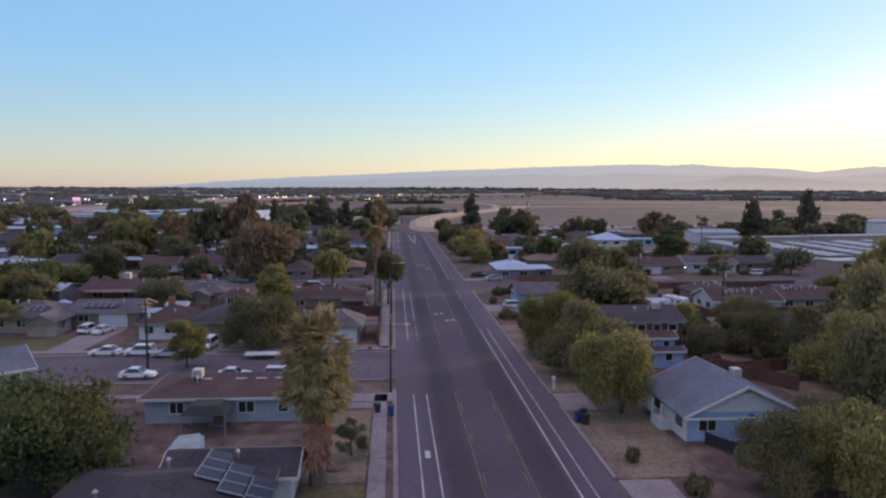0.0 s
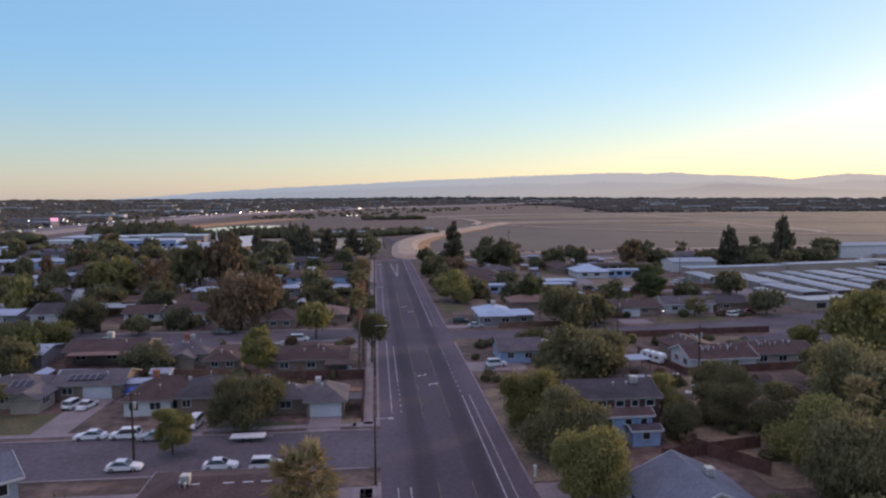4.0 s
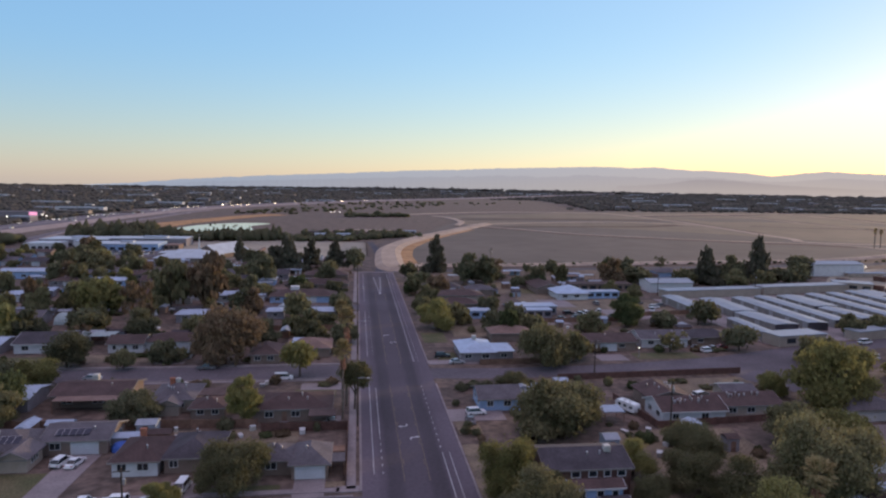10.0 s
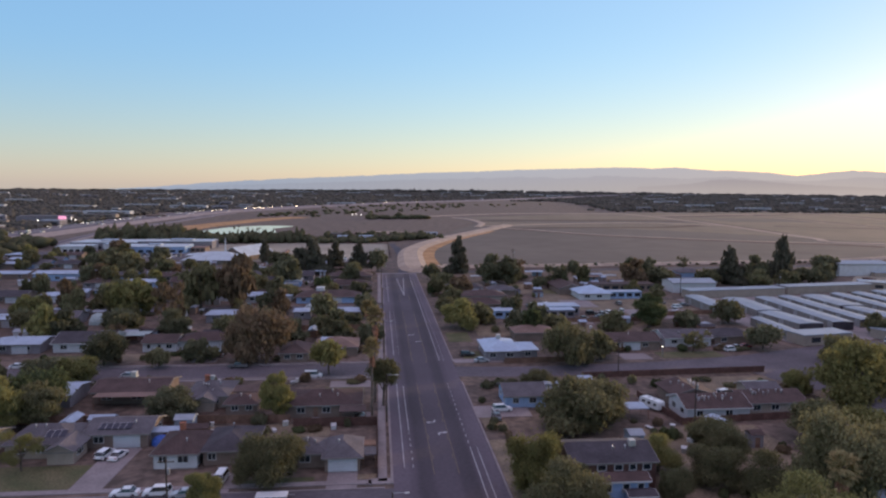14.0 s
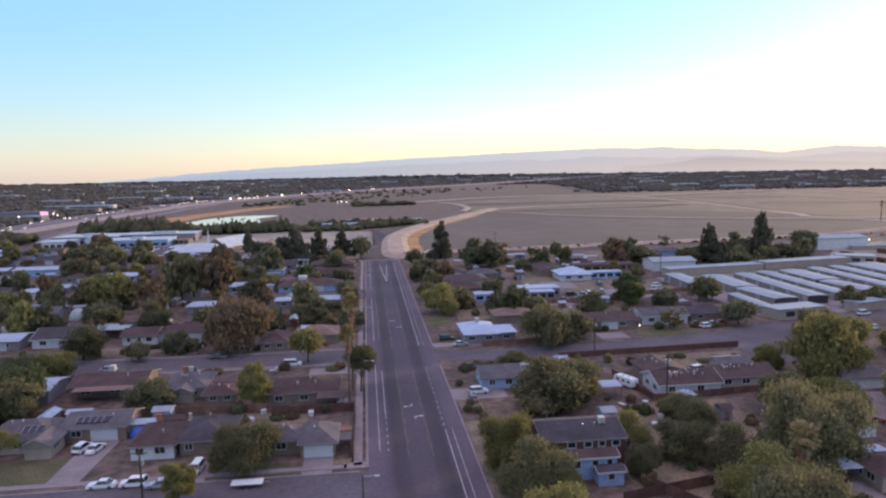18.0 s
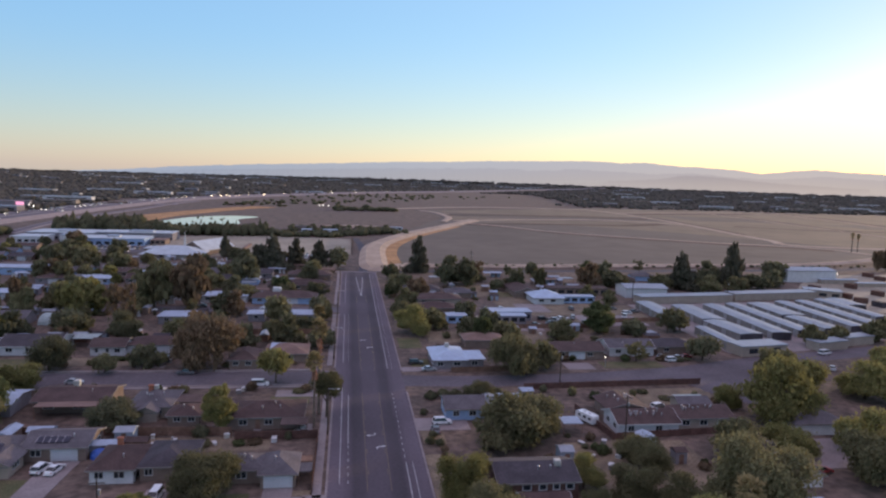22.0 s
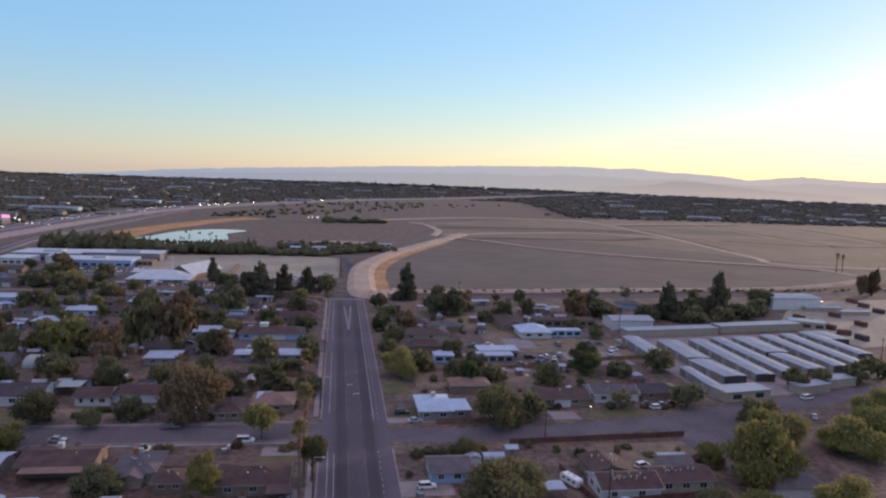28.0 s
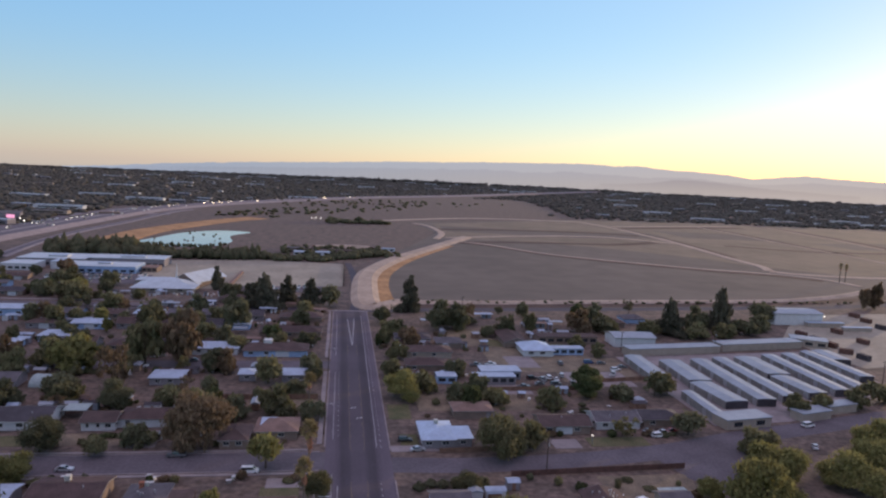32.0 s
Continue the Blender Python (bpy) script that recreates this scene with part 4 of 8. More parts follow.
# the row of dark trees before the vacant lot
tree(-44, 372, 18, 8.8, "cone", "pine", "before the empty lot", 0.06)
tree(-34, 388, 15, 6.0, "cone", "pine", "before the empty lot", 0.05)
tree(-21, 381, 15, 7.0, "cone", "pine", "before the empty lot", 0.05)
tree(-11, 382, 11.5, 6.0, "round", "dark", "before the empty lot", 0.1)
tree(-78, 428, 13.5, 4.2, "cone", "pine", "beside the chapel", 0.04)
tree(-66, 398, 10, 6.8, "broad", "dark", "among houses", 0.08)
tree(-144, 392, 11, 9.0, "broad", "olive", "near the school", 0.06)
tree(-112, 392, 6, 4.2, "round", "olive", "near the school", 0.1)
tree(-163, 405, 9, 7, "broad", "green", "near the school", 0.08)
# east of the road, near
tree(14.6, 89.5, 9.6, 4.8, "broad", "gold", "beside the road", 0.16)
tree(14.0, 103, 9.4, 5.4, "broad", "olive", "beside the road", 0.1)
tree(13.4, 114, 9.8, 4.8, "broad", "gold", "beside the road", 0.1)
tree(17.2, 100.5, 6.6, 3.3, "broad", "gold", "beside the road", 0.08)
tree(17.8, 108.0, 6.4, 3.6, "broad", "dark", "beside the road", 0.08)
tree(27.2, 140.5, 10.8, 8.8, "broad", "olive", "in a yard", 0.06)
tree(33.5, 147.5, 8.6, 5.6, "broad", "olive", "in a yard", 0.06)
tree(20.5, 70.5, 6.4, 3.7, "broad", "olive", "beside a pale blue house", 0.08)
tree(26.0, 69.5, 8.0, 4.2, "broad", "gold", "beside a pale blue house", 0.08)
tree(36, 72, 8.5, 5.0, "broad", "olive", "in a yard", 0.08)
tree(45, 97.5, 8.8, 6.4, "broad", "gold", "in a yard", 0.06)
tree(41.5, 113.5, 6.8, 4.8, "broad", "olive", "in a dry yard", 0.06)
tree(31.8, 108.4, 6.2, 2.9, "broad", "olive", "behind a house", 0.06)
tree(34.4, 119.4, 6.2, 3.9, "broad", "gold", "behind a house", 0.08)
tree(58, 108.5, 14.6, 8.4, "broad", "olive", "in a yard", 0.06)
tree(82.5, 133, 5.5, 5.6, "broad", "gold", "in a yard", 0.06)
tree(90, 148, 14, 9.6, "broad", "gold", "in a yard", 0.06)
fan_palm(52.4, 100.5, 8.6, 2.2, 1.2, "fan palm with a pale head in a yard", 0.3)
tree(90, 118, 10, 7.0, "broad", "olive", "in a yard", 0.06)
shrub(11.4, 77.2, 1.6, 0.7, "dark", "on dry dirt")
shrub(14.2, 71.0, 1.7, 1.1, "olive", "on dry dirt")
# east, middle and far
tree(107, 166, 10.5, 8.0, "broad", "gold", "at the turning place", 0.06)
tree(123, 162, 9.6, 8.4, "broad", "gold", "beside the street", 0.06)
tree(112, 183, 8.2, 5.6, "broad", "olive", "beside the street", 0.06)
tree(139, 173, 10, 7.6, "broad", "gold", "beside the street", 0.06)
tree(152, 184, 9.4, 7.2, "broad", "gold", "beside the street", 0.06)
tree(166, 190, 9, 6.5, "broad", "olive", "beside the street", 0.06)
tree(39.4, 186, 12.2, 7.4, "broad", "olive", "beside a white-roofed house", 0.06)
tree(47.5, 190, 7.8, 4.8, "broad", "olive", "beside the street", 0.06)
tree(26, 165.5, 4.6, 4.2, "broad", "olive", "at the street's corner", 0.04)
tree(84.5, 243, 6.8, 5.6, "round", "olive", "beside a parking yard", 0.08)
tree(109, 236, 8.2, 6.0, "round", "olive", "beside the storage sheds", 0.08)
tree(99, 198, 7.2, 5.4, "round", "dark", "beside a low house", 0.08)
tree(78, 197.5, 6.2, 4.4, "sparse", "olive", "before a low house", 0.05)
tree(16.2, 231, 10, 6.4, "broad", "gold", "beside the road", 0.05)
tree(24, 240, 7.5, 5.0, "broad", "olive", "behind houses", 0.05)
tree(14.5, 258, 6.5, 4.2, "broad", "olive", "beside the road", 0.05)
tree(14.7, 343, 8.6, 4.6, "round", "dark", "beside the road's end", 0.1)
tree(22, 330, 5.5, 4.0, "broad", "dark", "in a yard", 0.06)
tree(31.5, 372, 18.5, 7.0, "cone", "pine", "before the field", 0.03)
tree(43, 334, 13.5, 7.6, "broad", "dark", "in a yard", 0.05)
tree(51, 330, 12.5, 6.4, "tall", "dark", "in a yard", 0.05)
tree(58, 345, 4.5, 5.0, "broad", "dark", "in a yard", 0.04)
tree(111, 326, 12, 7.2, "broad", "rust", "before the field", 0.05)
tree(126, 330, 8.5, 7.5, "broad", "dark", "before the field", 0.05)
tree(157, 324, 17.5, 8.4, "cone", "pine", "before the field", 0.04)
tree(176, 336, 12.5, 6.2, "broad", "dark", "before the field", 0.06)
tree(190.5, 336, 22, 7.6, "cone", "pine", "before the field", 0.03)
tree(143, 322, 9.0, 6.5, "broad", "olive", "before the field", 0.05)
tree(168, 318, 8.0, 6.5, "broad", "olive", "before the field", 0.05)
tree(184, 322, 8.0, 6.5, "broad", "olive", "before the field", 0.05)
tree(200, 328, 8.5, 7.0, "broad", "dark", "before the field", 0.05)
tree(214, 336, 8.5, 6.5, "broad", "dark", "before the field", 0.05)
tree(230, 359, 10.5, 8.0, "round", "dark", "before a white shed", 0.06)
tree(156, 372, 8.5, 3.6, "sparse", "dark", "before the field", 0.2)
tree(80, 369, 4.4, 2.8, "round", "dark", "before the field", 0.1)
tree(65, 371, 3.6, 2.6, "round", "dark", "before the field", 0.1)
tree(96, 374, 4, 2.8, "round", "dark", "before the field", 0.1)
tree(147, 214.5, 6.4, 4.4, "tall", "olive", "before the storage sheds", 0.05)
tree(174, 220, 6.6, 4.6, "tall", "olive", "before the storage sheds", 0.05)
tree(189, 227, 7.6, 5.8, "broad", "olive", "before the storage sheds", 0.05)
tree(158, 217, 6.2, 4.0, "round", "olive", "before the storage sheds", 0.05)
tree(338, 402, 17, 4.6, "tall", "rust", "before the field", 0.04)
tree(331, 403, 13, 4.0, "tall", "rust", "before the field", 0.04)
fan_palm(402, 514, 15, 1.5, 1.6, "tall fan palm standing in the field", 0.35)
fan_palm(408, 515, 14, 1.5, 1.6, "tall fan palm standing in the field", 0.35)
tree(46, 108, 7.5, 5.0, "broad", "olive", "in a yard", 0.04)
tree(30, 80, 5.0, 3.2, "broad", "olive", "beside a pale blue house", 0.04)
tree(41, 87, 12.5, 6.6, "broad", "olive", "in a yard", 0.04)
tree(98, 130, 9, 6.5, "broad", "gold", "in a yard", 0.04)
tree(96, 152, 8.5, 6.0, "broad", "gold", "at the turning place", 0.04)
tree(84, 158, 6, 3.6, "broad", "gold", "at the turning place", 0.04)
tree(-47, 214, 9, 6.0, "broad", "olive", "behind a house", 0.04)
tree(-36, 214, 8, 5.0, "broad", "dark", "behind a house", 0.04)
tree(-58, 226, 7, 5.0, "broad", "olive", "in a back yard", 0.04)
tree(-104, 226, 8, 6.0, "broad", "dark", "in a back yard", 0.04)
tree(-86, 173, 7, 5.0, "round", "dark", "behind a house", 0.04)
tree(-75, 150, 8, 5.0, "tall", "olive", "behind a house", 0.04)
tree(-52, 300, 8, 5.0, "broad", "dark", "among houses", 0.04)
tree(-84, 306, 9, 6.0, "broad", "olive", "among houses", 0.04)
tree(-30, 300, 6, 4.5, "broad", "olive", "among houses", 0.04)
tree(-24, 334, 8, 5.0, "tall", "dark", "among houses", 0.04)
tree(-60, 340, 9, 6.0, "broad", "olive", "among houses", 0.04)
tree(-52, 376, 13, 6.0, "tall", "pine", "before the empty lot", 0.04)
tree(-60, 372, 9, 5.0, "broad", "dark", "before the empty lot", 0.04)
tree(34, 230, 7, 5.0, "broad", "dark", "behind houses", 0.04)
tree(46, 226, 6.5, 4.5, "broad", "olive", "behind houses", 0.04)
tree(64, 222, 7, 5.0, "broad", "olive", "behind houses", 0.04)
tree(92, 230, 6, 4.5, "broad", "dark", "behind houses", 0.04)
tree(38, 256, 7, 4.5, "broad", "dark", "behind houses", 0.04)
tree(17, 280, 7, 4.5, "broad", "olive", "beside the road", 0.04)
tree(17, 318, 8, 5.0, "broad", "olive", "beside the road", 0.04)
tree(62, 318, 6, 4.0, "broad", "dark", "in a yard", 0.04)
tree(100, 300, 5.5, 4.0, "broad", "olive", "in a yard", 0.04)
tree(104, 284, 6, 3.6, "tall", "olive", "beside the storage sheds", 0.04)
tree(49, 127, 6.8, 5.0, "broad", "olive", "in a dry yard", 0.05)
tree(68, 128, 8.4, 5.6, "broad", "olive", "in a yard", 0.05)
tree(-57.5, 196, 6.2, 4.2, "broad", "dark", "on a front lawn", 0.05)
tree(-66, 189.8, 4.8, 3.4, "round", "olive", "at the kerb", 0.08)
tree(-73, 226, 8.5, 6.2, "broad", "dark", "in a back yard", 0.04)
tree(-88, 228, 7.2, 5.6, "broad", "olive", "in a back yard", 0.04)
tree(-14, 214, 6.5, 4.6, "broad", "dark", "beside the road", 0.05)
tree(-22, 216, 6.0, 4.8, "broad", "dark", "behind a fence", 0.04)
tree(-52, 330, 13, 6.5, "tall", "dark", "among houses", 0.05)
tree(-88, 330, 12, 6.5, "broad", "olive", "among houses", 0.05)
rt = random.Random(63)
for y0, y1, xa, xb, n in ((196, 204, -130, -90, 3), (218, 234, -140, -14, 8), (255, 264, -140, -14, 7), (279, 284, -130, -64, 4), (297, 310, -150, -14, 8), (326, 342, -150, -14, 8), (356, 368, -150, -14, 8), (376, 410, -230, -88, 16), (400, 424, -110, -30, 6),
                          (212, 238, 18, 110, 5), (292, 302, 12, 60, 3), (314, 332, 60, 110, 4), (345, 366, 40, 150, 6)):
    for i in range(n):
        h = rt.uniform(4.5, 10.5)
        x, y, wide = rt.uniform(xa, xb), rt.uniform(y0, y1), h * rt.uniform(0.42, 0.66)
        style, tone = rt.choice(("broad", "broad", "round", "tall", "sparse")), rt.choice(("olive", "dark", "dark", "green", "olive", "rust"))
        if not (-126 < x < -82 and y > 372):        # the chapel's forecourt stays open
            tree(x, y, h, wide, style, tone, "among houses", 0.05)


# ---- houses ----
def house(x0, x1, y0, y1, roof, wall, label, ridge="x", hip=True, h=2.6, rise=1.4, over=0.5, gar=None, door=None, wins=(), side=None, chimney=None, turn=0.0, vents=0, edge="dull"):
    """A one-storey house over the rectangle of its walls. gar, door, wins: places along the south wall, in metres from x0; side: 'w' or 'e', the end wall that has windows."""
    cx, cy = (x0 + x1) / 2, (y0 + y1) / 2
    a, b = (x1 - x0) / 2, (y1 - y0) / 2
    top = new("house", None)
    top.matrix_world = pose(cx, cy, 0, 0, 0, turn)
    tagged(top, label, "house")
    bm = bmesh.new()
    box(bm, -a, a, -b, b, -0.1, h)
    if not hip:
        g = h + rise * 0.985
        if ridge == "x":
            for s in (-1, 1):
                v = [bm.verts.new((s * a * 0.999, -b, h)), bm.verts.new((s * a * 0.999, b, h)), bm.verts.new((s * a * 0.999, 0, g))]
                bm.faces.new(v if s > 0 else v[::-1])
        else:
            for s in (-1, 1):
                v = [bm.verts.new((-a, s * b * 0.999, h)), bm.verts.new((a, s * b * 0.999, h)), bm.verts.new((0, s * b * 0.999, g))]
                bm.faces.new(v if s < 0 else v[::-1])
    part("wall", bm, M[wall], top)
    # roof: slopes with thickness and overhang
    A, B = a + over, b + over
    slope = rise / (b if ridge == "x" else a)
    ze = h - over * slope
    zr = h + rise
    bm = bmesh.new()

    def shell(dz):
        e = [bm.verts.new((sx * A, sy * B, ze + dz)) for sx, sy in ((-1, -1), (1, -1), (1, 1), (-1, 1))]
        if ridge == "x":
            k = (A - B * 0.98) if hip and A > B else (A if not hip else 0.05)
            r = [bm.verts.new((-k, 0, zr + dz)), bm.verts.new((k, 0, zr + dz))]
            return e, r, [(e[0], e[1], r[1], r[0]), (e[2], e[3], r[0], r[1]), (e[1], e[2], r[1]), (e[3], e[0], r[0])]
        k = (B - A * 0.98) if hip and B > A else (B if not hip else 0.05)
        r = [bm.verts.new((0, -k, zr + dz)), bm.verts.new((0, k, zr + dz))]
        return e, r, [(e[3], e[0], r[0], r[1]), (e[1], e[2], r[1], r[0]), (e[0], e[1], r[0]), (e[2], e[3], r[1])]

    eo, ro, fo = shell(0.16)
    ei, ri, fi = shell(0.0)
    for i, f in enumerate(fo):
        if hip or i < 2:
            bm.faces.new(f)
            bm.faces.new(fi[i][::-1])
    if hip:
        for i in range(4):
            bm.faces.new((ei[i], ei[(i + 1) % 4], eo[(i + 1) % 4], eo[i]))
    else:
        pairs = [(ei[0], ei[1], eo[1], eo[0]), (ei[2], ei[3], eo[3], eo[2]), (ei[1], ri[1], ro[1], eo[1]), (ri[1], ei[2], eo[2], ro[1]), (ei[3], ri[0], ro[0], eo[3]), (ri[0], ei[0], eo[0], ro[0])] if ridge == "x" else \
                [(ei[3], ei[0], eo[0], eo[3]), (ei[1], ei[2], eo[2], eo[1]), (ei[0], ri[0], ro[0], eo[0]), (ri[0], ei[1], eo[1], ro[0]), (ei[2], ri[1], ro[1], eo[2]), (ri[1], ei[3], eo[3], ro[1])]
        for q in pairs:
            bm.faces.new(q)
    part("roof", bm, M[roof], top)
    bm = bmesh.new()
    t = 0.05
    if hip:
        ring = [[bm.verts.new((sx * (A + o), sy * (B + o), z)) for sx, sy in ((-1, -1), (1, -1), (1, 1), (-1, 1))] for o, z in ((t, ze - 0.1), (t, ze + 0.15), (0, ze + 0.15), (0, ze - 0.1))]
        for lo, hi in zip(ring, ring[1:] + ring[:1]):
            for i in range(4):
                bm.faces.new((lo[i], lo[(i + 1) % 4], hi[(i + 1) % 4], hi[i]))
        part("fascia", bm, M[edge], top)
    else:
        box(bm, -A, A, -B - t, -B, ze - 0.1, ze + 0.15)
        part("fascia", bm, M[edge], top)
        bm = bmesh.new()
        box(bm, -A, A, B, B + t, ze - 0.1, ze + 0.15)
        part("fascia", bm, M[edge], top)
    if not hip:
        ends = [(-A, 0), (A, 0)] if ridge == "x" else [(0, -B), (0, B)]
        for ex, ey in ends:
            bm = bmesh.new()
            for s in (-1, 1):
                if ridge == "x":
                    p = [(ex, s * B, ze), (ex, 0, zr)]
                    w = Vector((0.06 if ex > 0 else -0.06, 0, 0))
                else:
                    p = [(s * A, ey, ze), (0, ey, zr)]
                    w = Vector((0, 0.06 if ey > 0 else -0.06, 0))
                v = [Vector(p[0]) + Vector((0, 0, -0.06)), Vector(p[1]) + Vector((0, 0, -0.06)), Vector(p[1]) + Vector((0, 0, 0.19)), Vector(p[0]) + Vector((0, 0, 0.19))]
                lo = [bm.verts.new(q + w * 0.05) for q in v]
                hi = [bm.verts.new(q + w) for q in v]
                bm.faces.new(hi)
                bm.faces.new(lo[::-1])
                for i in range(4):
                    bm.faces.new((lo[i], lo[(i + 1) % 4], hi[(i + 1) % 4], hi[i]))
            bmesh.ops.recalc_face_normals(bm, faces=bm.faces)
            part("barge_board", bm, M[edge], top)

    def window(face, u0, u1, z0, z1):
        """face: s, w or e; u along the wall from its western or southern end."""
        w = new("window", None)
        w.parent = top

        def put(name, bars, m):
            bm = bmesh.new()
            for ua, ub, za, zb, d0, d1 in bars:
                if face == "s":
                    box(bm, -a + ua, -a + ub, -b - d1, -b - d0, za, zb)
                elif face == "w":
                    box(bm, -a - d1, -a - d0, -b + ua, -b + ub, za, zb)
                else:
                    box(bm, a + d0, a + d1, -b + ua, -b + ub, za, zb)
            bmesh.ops.recalc_face_normals(bm, faces=bm.faces)
            part(name, bm, M[m], w)
        put("pane", [(u0, u1, z0, z1, -0.05, 0.02)], "glass")
        k = 0.09
        rim = [(u0 - k, u1 + k, z1, z1 + k, -0.02, 0.06), (u0 - k, u1 + k, z0 - k, z0, -0.02, 0.08), (u0 - k, u0, z0, z1, -0.02, 0.06), (u1, u1 + k, z0, z1, -0.02, 0.06)]
        if u1 - u0 > 1.0:
            rim.append(((u0 + u1) / 2 - 0.04, (u0 + u1) / 2 + 0.04, z0, z1, 0.021, 0.05))
        put("frame", rim, "trim")

    for u, w in wins:
        window("s", u, u + w, 1.0, 2.05)
    if side:
        for u in (1.5, 2 * b - 3.2):
            if 2 * b > 5:
                window(side, u, u + 1.5, 1.0, 2.0)
    if gar:
        bm = bmesh.new()
        for i in range(4):
            box(bm, -a + gar[0], -a + gar[1], -b - 0.06, -b + 0.02, 0.02 + 0.53 * i, 0.52 + 0.53 * i)
        bmesh.ops.recalc_face_normals(bm, faces=bm.faces)
        g = part("garage_door", bm, M["garage"], top, "white sectional garage door")
        bm = bmesh.new()
        box(bm, -a + gar[0] - 0.15, -a + gar[0], -b - 0.08, -b, 0, 2.2)
        box(bm, -a + gar[1], -a + gar[1] + 0.15, -b - 0.08, -b, 0, 2.2)
        box(bm, -a + gar[0] - 0.15, -a + gar[1] + 0.15, -b - 0.08, -b, 2.14, 2.3)
        part("garage_frame", bm, M["trim"], top)
    if door is not None:
        bm = bmesh.new()
        box(bm, -a + door, -a + door + 0.92, -b - 0.05, -b + 0.02, 0.1, 2.12)
        part("door", bm, M["wood"], top)
        bm = bmesh.new()
        box(bm, -a + door - 0.3, -a + door + 1.2, -b - 1.2, -b, -0.05, 0.12)
        part("step", bm, M["concrete"], top)
    if chimney:
        bm = bmesh.new()
        u, v = chimney
        box(bm, -a + u - 0.45, -a + u + 0.45, -b + v - 0.35, -b + v + 0.35, h - 0.3, zr + 0.9)
        box(bm, -a + u - 0.52, -a + u + 0.52, -b + v - 0.42, -b + v + 0.42, zr + 0.9, zr + 1.02)
        part("chimney", bm, M["brick"], top)
    rs = random.Random(int(x0 * 13 + y0))
    for i in range(vents):
        u, s = rs.uniform(-0.6, 0.6) * a, rs.uniform(0.2, 0.6)
        z = (zr - s * rise) if ridge == "x" else (zr - abs(u / a) * rise)
        v = -s * b if ridge == "x" else rs.uniform(-0.5, 0.5) * b
        bm = bmesh.new()
        bmesh.ops.create_cone(bm, cap_ends=True, segments=8, radius1=0.10, radius2=0.10, depth=0.75, matrix=Matrix.Translation((u, v, z + 0.33)))
        bmesh.ops.create_cone(bm, cap_ends=True, segments=8, radius1=0.2, radius2=0.08, depth=0.16, matrix=Matrix.Translation((u, v, z + 0.76)))
        part("roof_vent", bm, M["steel"], top)
    return top


def upper_window(top, x, y, z, w, h):
    """A white-framed window set on a south wall, in the house's own axes."""
    bm = bmesh.new()
    for q in ((x - w / 2 - 0.14, x - w / 2, z - 0.14, z + h + 0.14), (x + w / 2, x + w / 2 + 0.14, z - 0.14, z + h + 0.14)):
        box(bm, q[0], q[1], y - 0.06, y, q[2], q[3])
    box(bm, x - w / 2, x + w / 2, y - 0.06, y, z - 0.14, z)
    box(bm, x - w / 2, x + w / 2, y - 0.06, y, z + h, z + h + 0.14)
    frame_ = part("window", bm, M["trim"], top, "white-framed window")
    bm = bmesh.new()
    box(bm, x - w / 2, x + w / 2, y - 0.03, y, z, z + h)
    part("pane", bm, M["glass"], frame_)


def swamp_cooler(x, y, z, s=1.0, turn=0):
    """An evaporative cooler on a roof stand."""
    top = new("evaporative_cooler", None)
    top.matrix_world = pose(x, y, z, 0, 0, turn)
    tagged(top, "boxy beige evaporative cooler standing on a roof", "cooler")
    bm = bmesh.new()
    box(bm, -0.5 * s, 0.5 * s, -0.5 * s, 0.5 * s, 0.25, 1.25 * s)
    bmesh.ops.bevel(bm, geom=bm.edges[:], offset=0.05, segments=1, affect="EDGES")
    part("case", bm, M["cooler"], top)
    for sx, sy in ((-1, 0), (1, 0), (0, -1), (0, 1)):
        for k in range(4):
            bm = bmesh.new()
            zz = 0.42 + 0.19 * k * s
            if sx:
                box(bm, sx * 0.5 * s, sx * 0.53 * s, -0.38 * s, 0.38 * s, zz, zz + 0.09)
            else:
                box(bm, -0.38 * s, 0.38 * s, sy * 0.5 * s, sy * 0.53 * s, zz, zz + 0.09)
            bmesh.ops.recalc_face_normals(bm, faces=bm.faces)
            part("louvre", bm, M["steel"], top)
    for sx in (-1, 1):
        for sy in (-1, 1):
            bm = bmesh.new()
            box(bm, sx * 0.42 * s - 0.03, sx * 0.42 * s + 0.03, sy * 0.42 * s - 0.03, sy * 0.42 * s + 0.03, -0.5, 0.26)
            part("leg", bm, M["steel"], top)
    return top


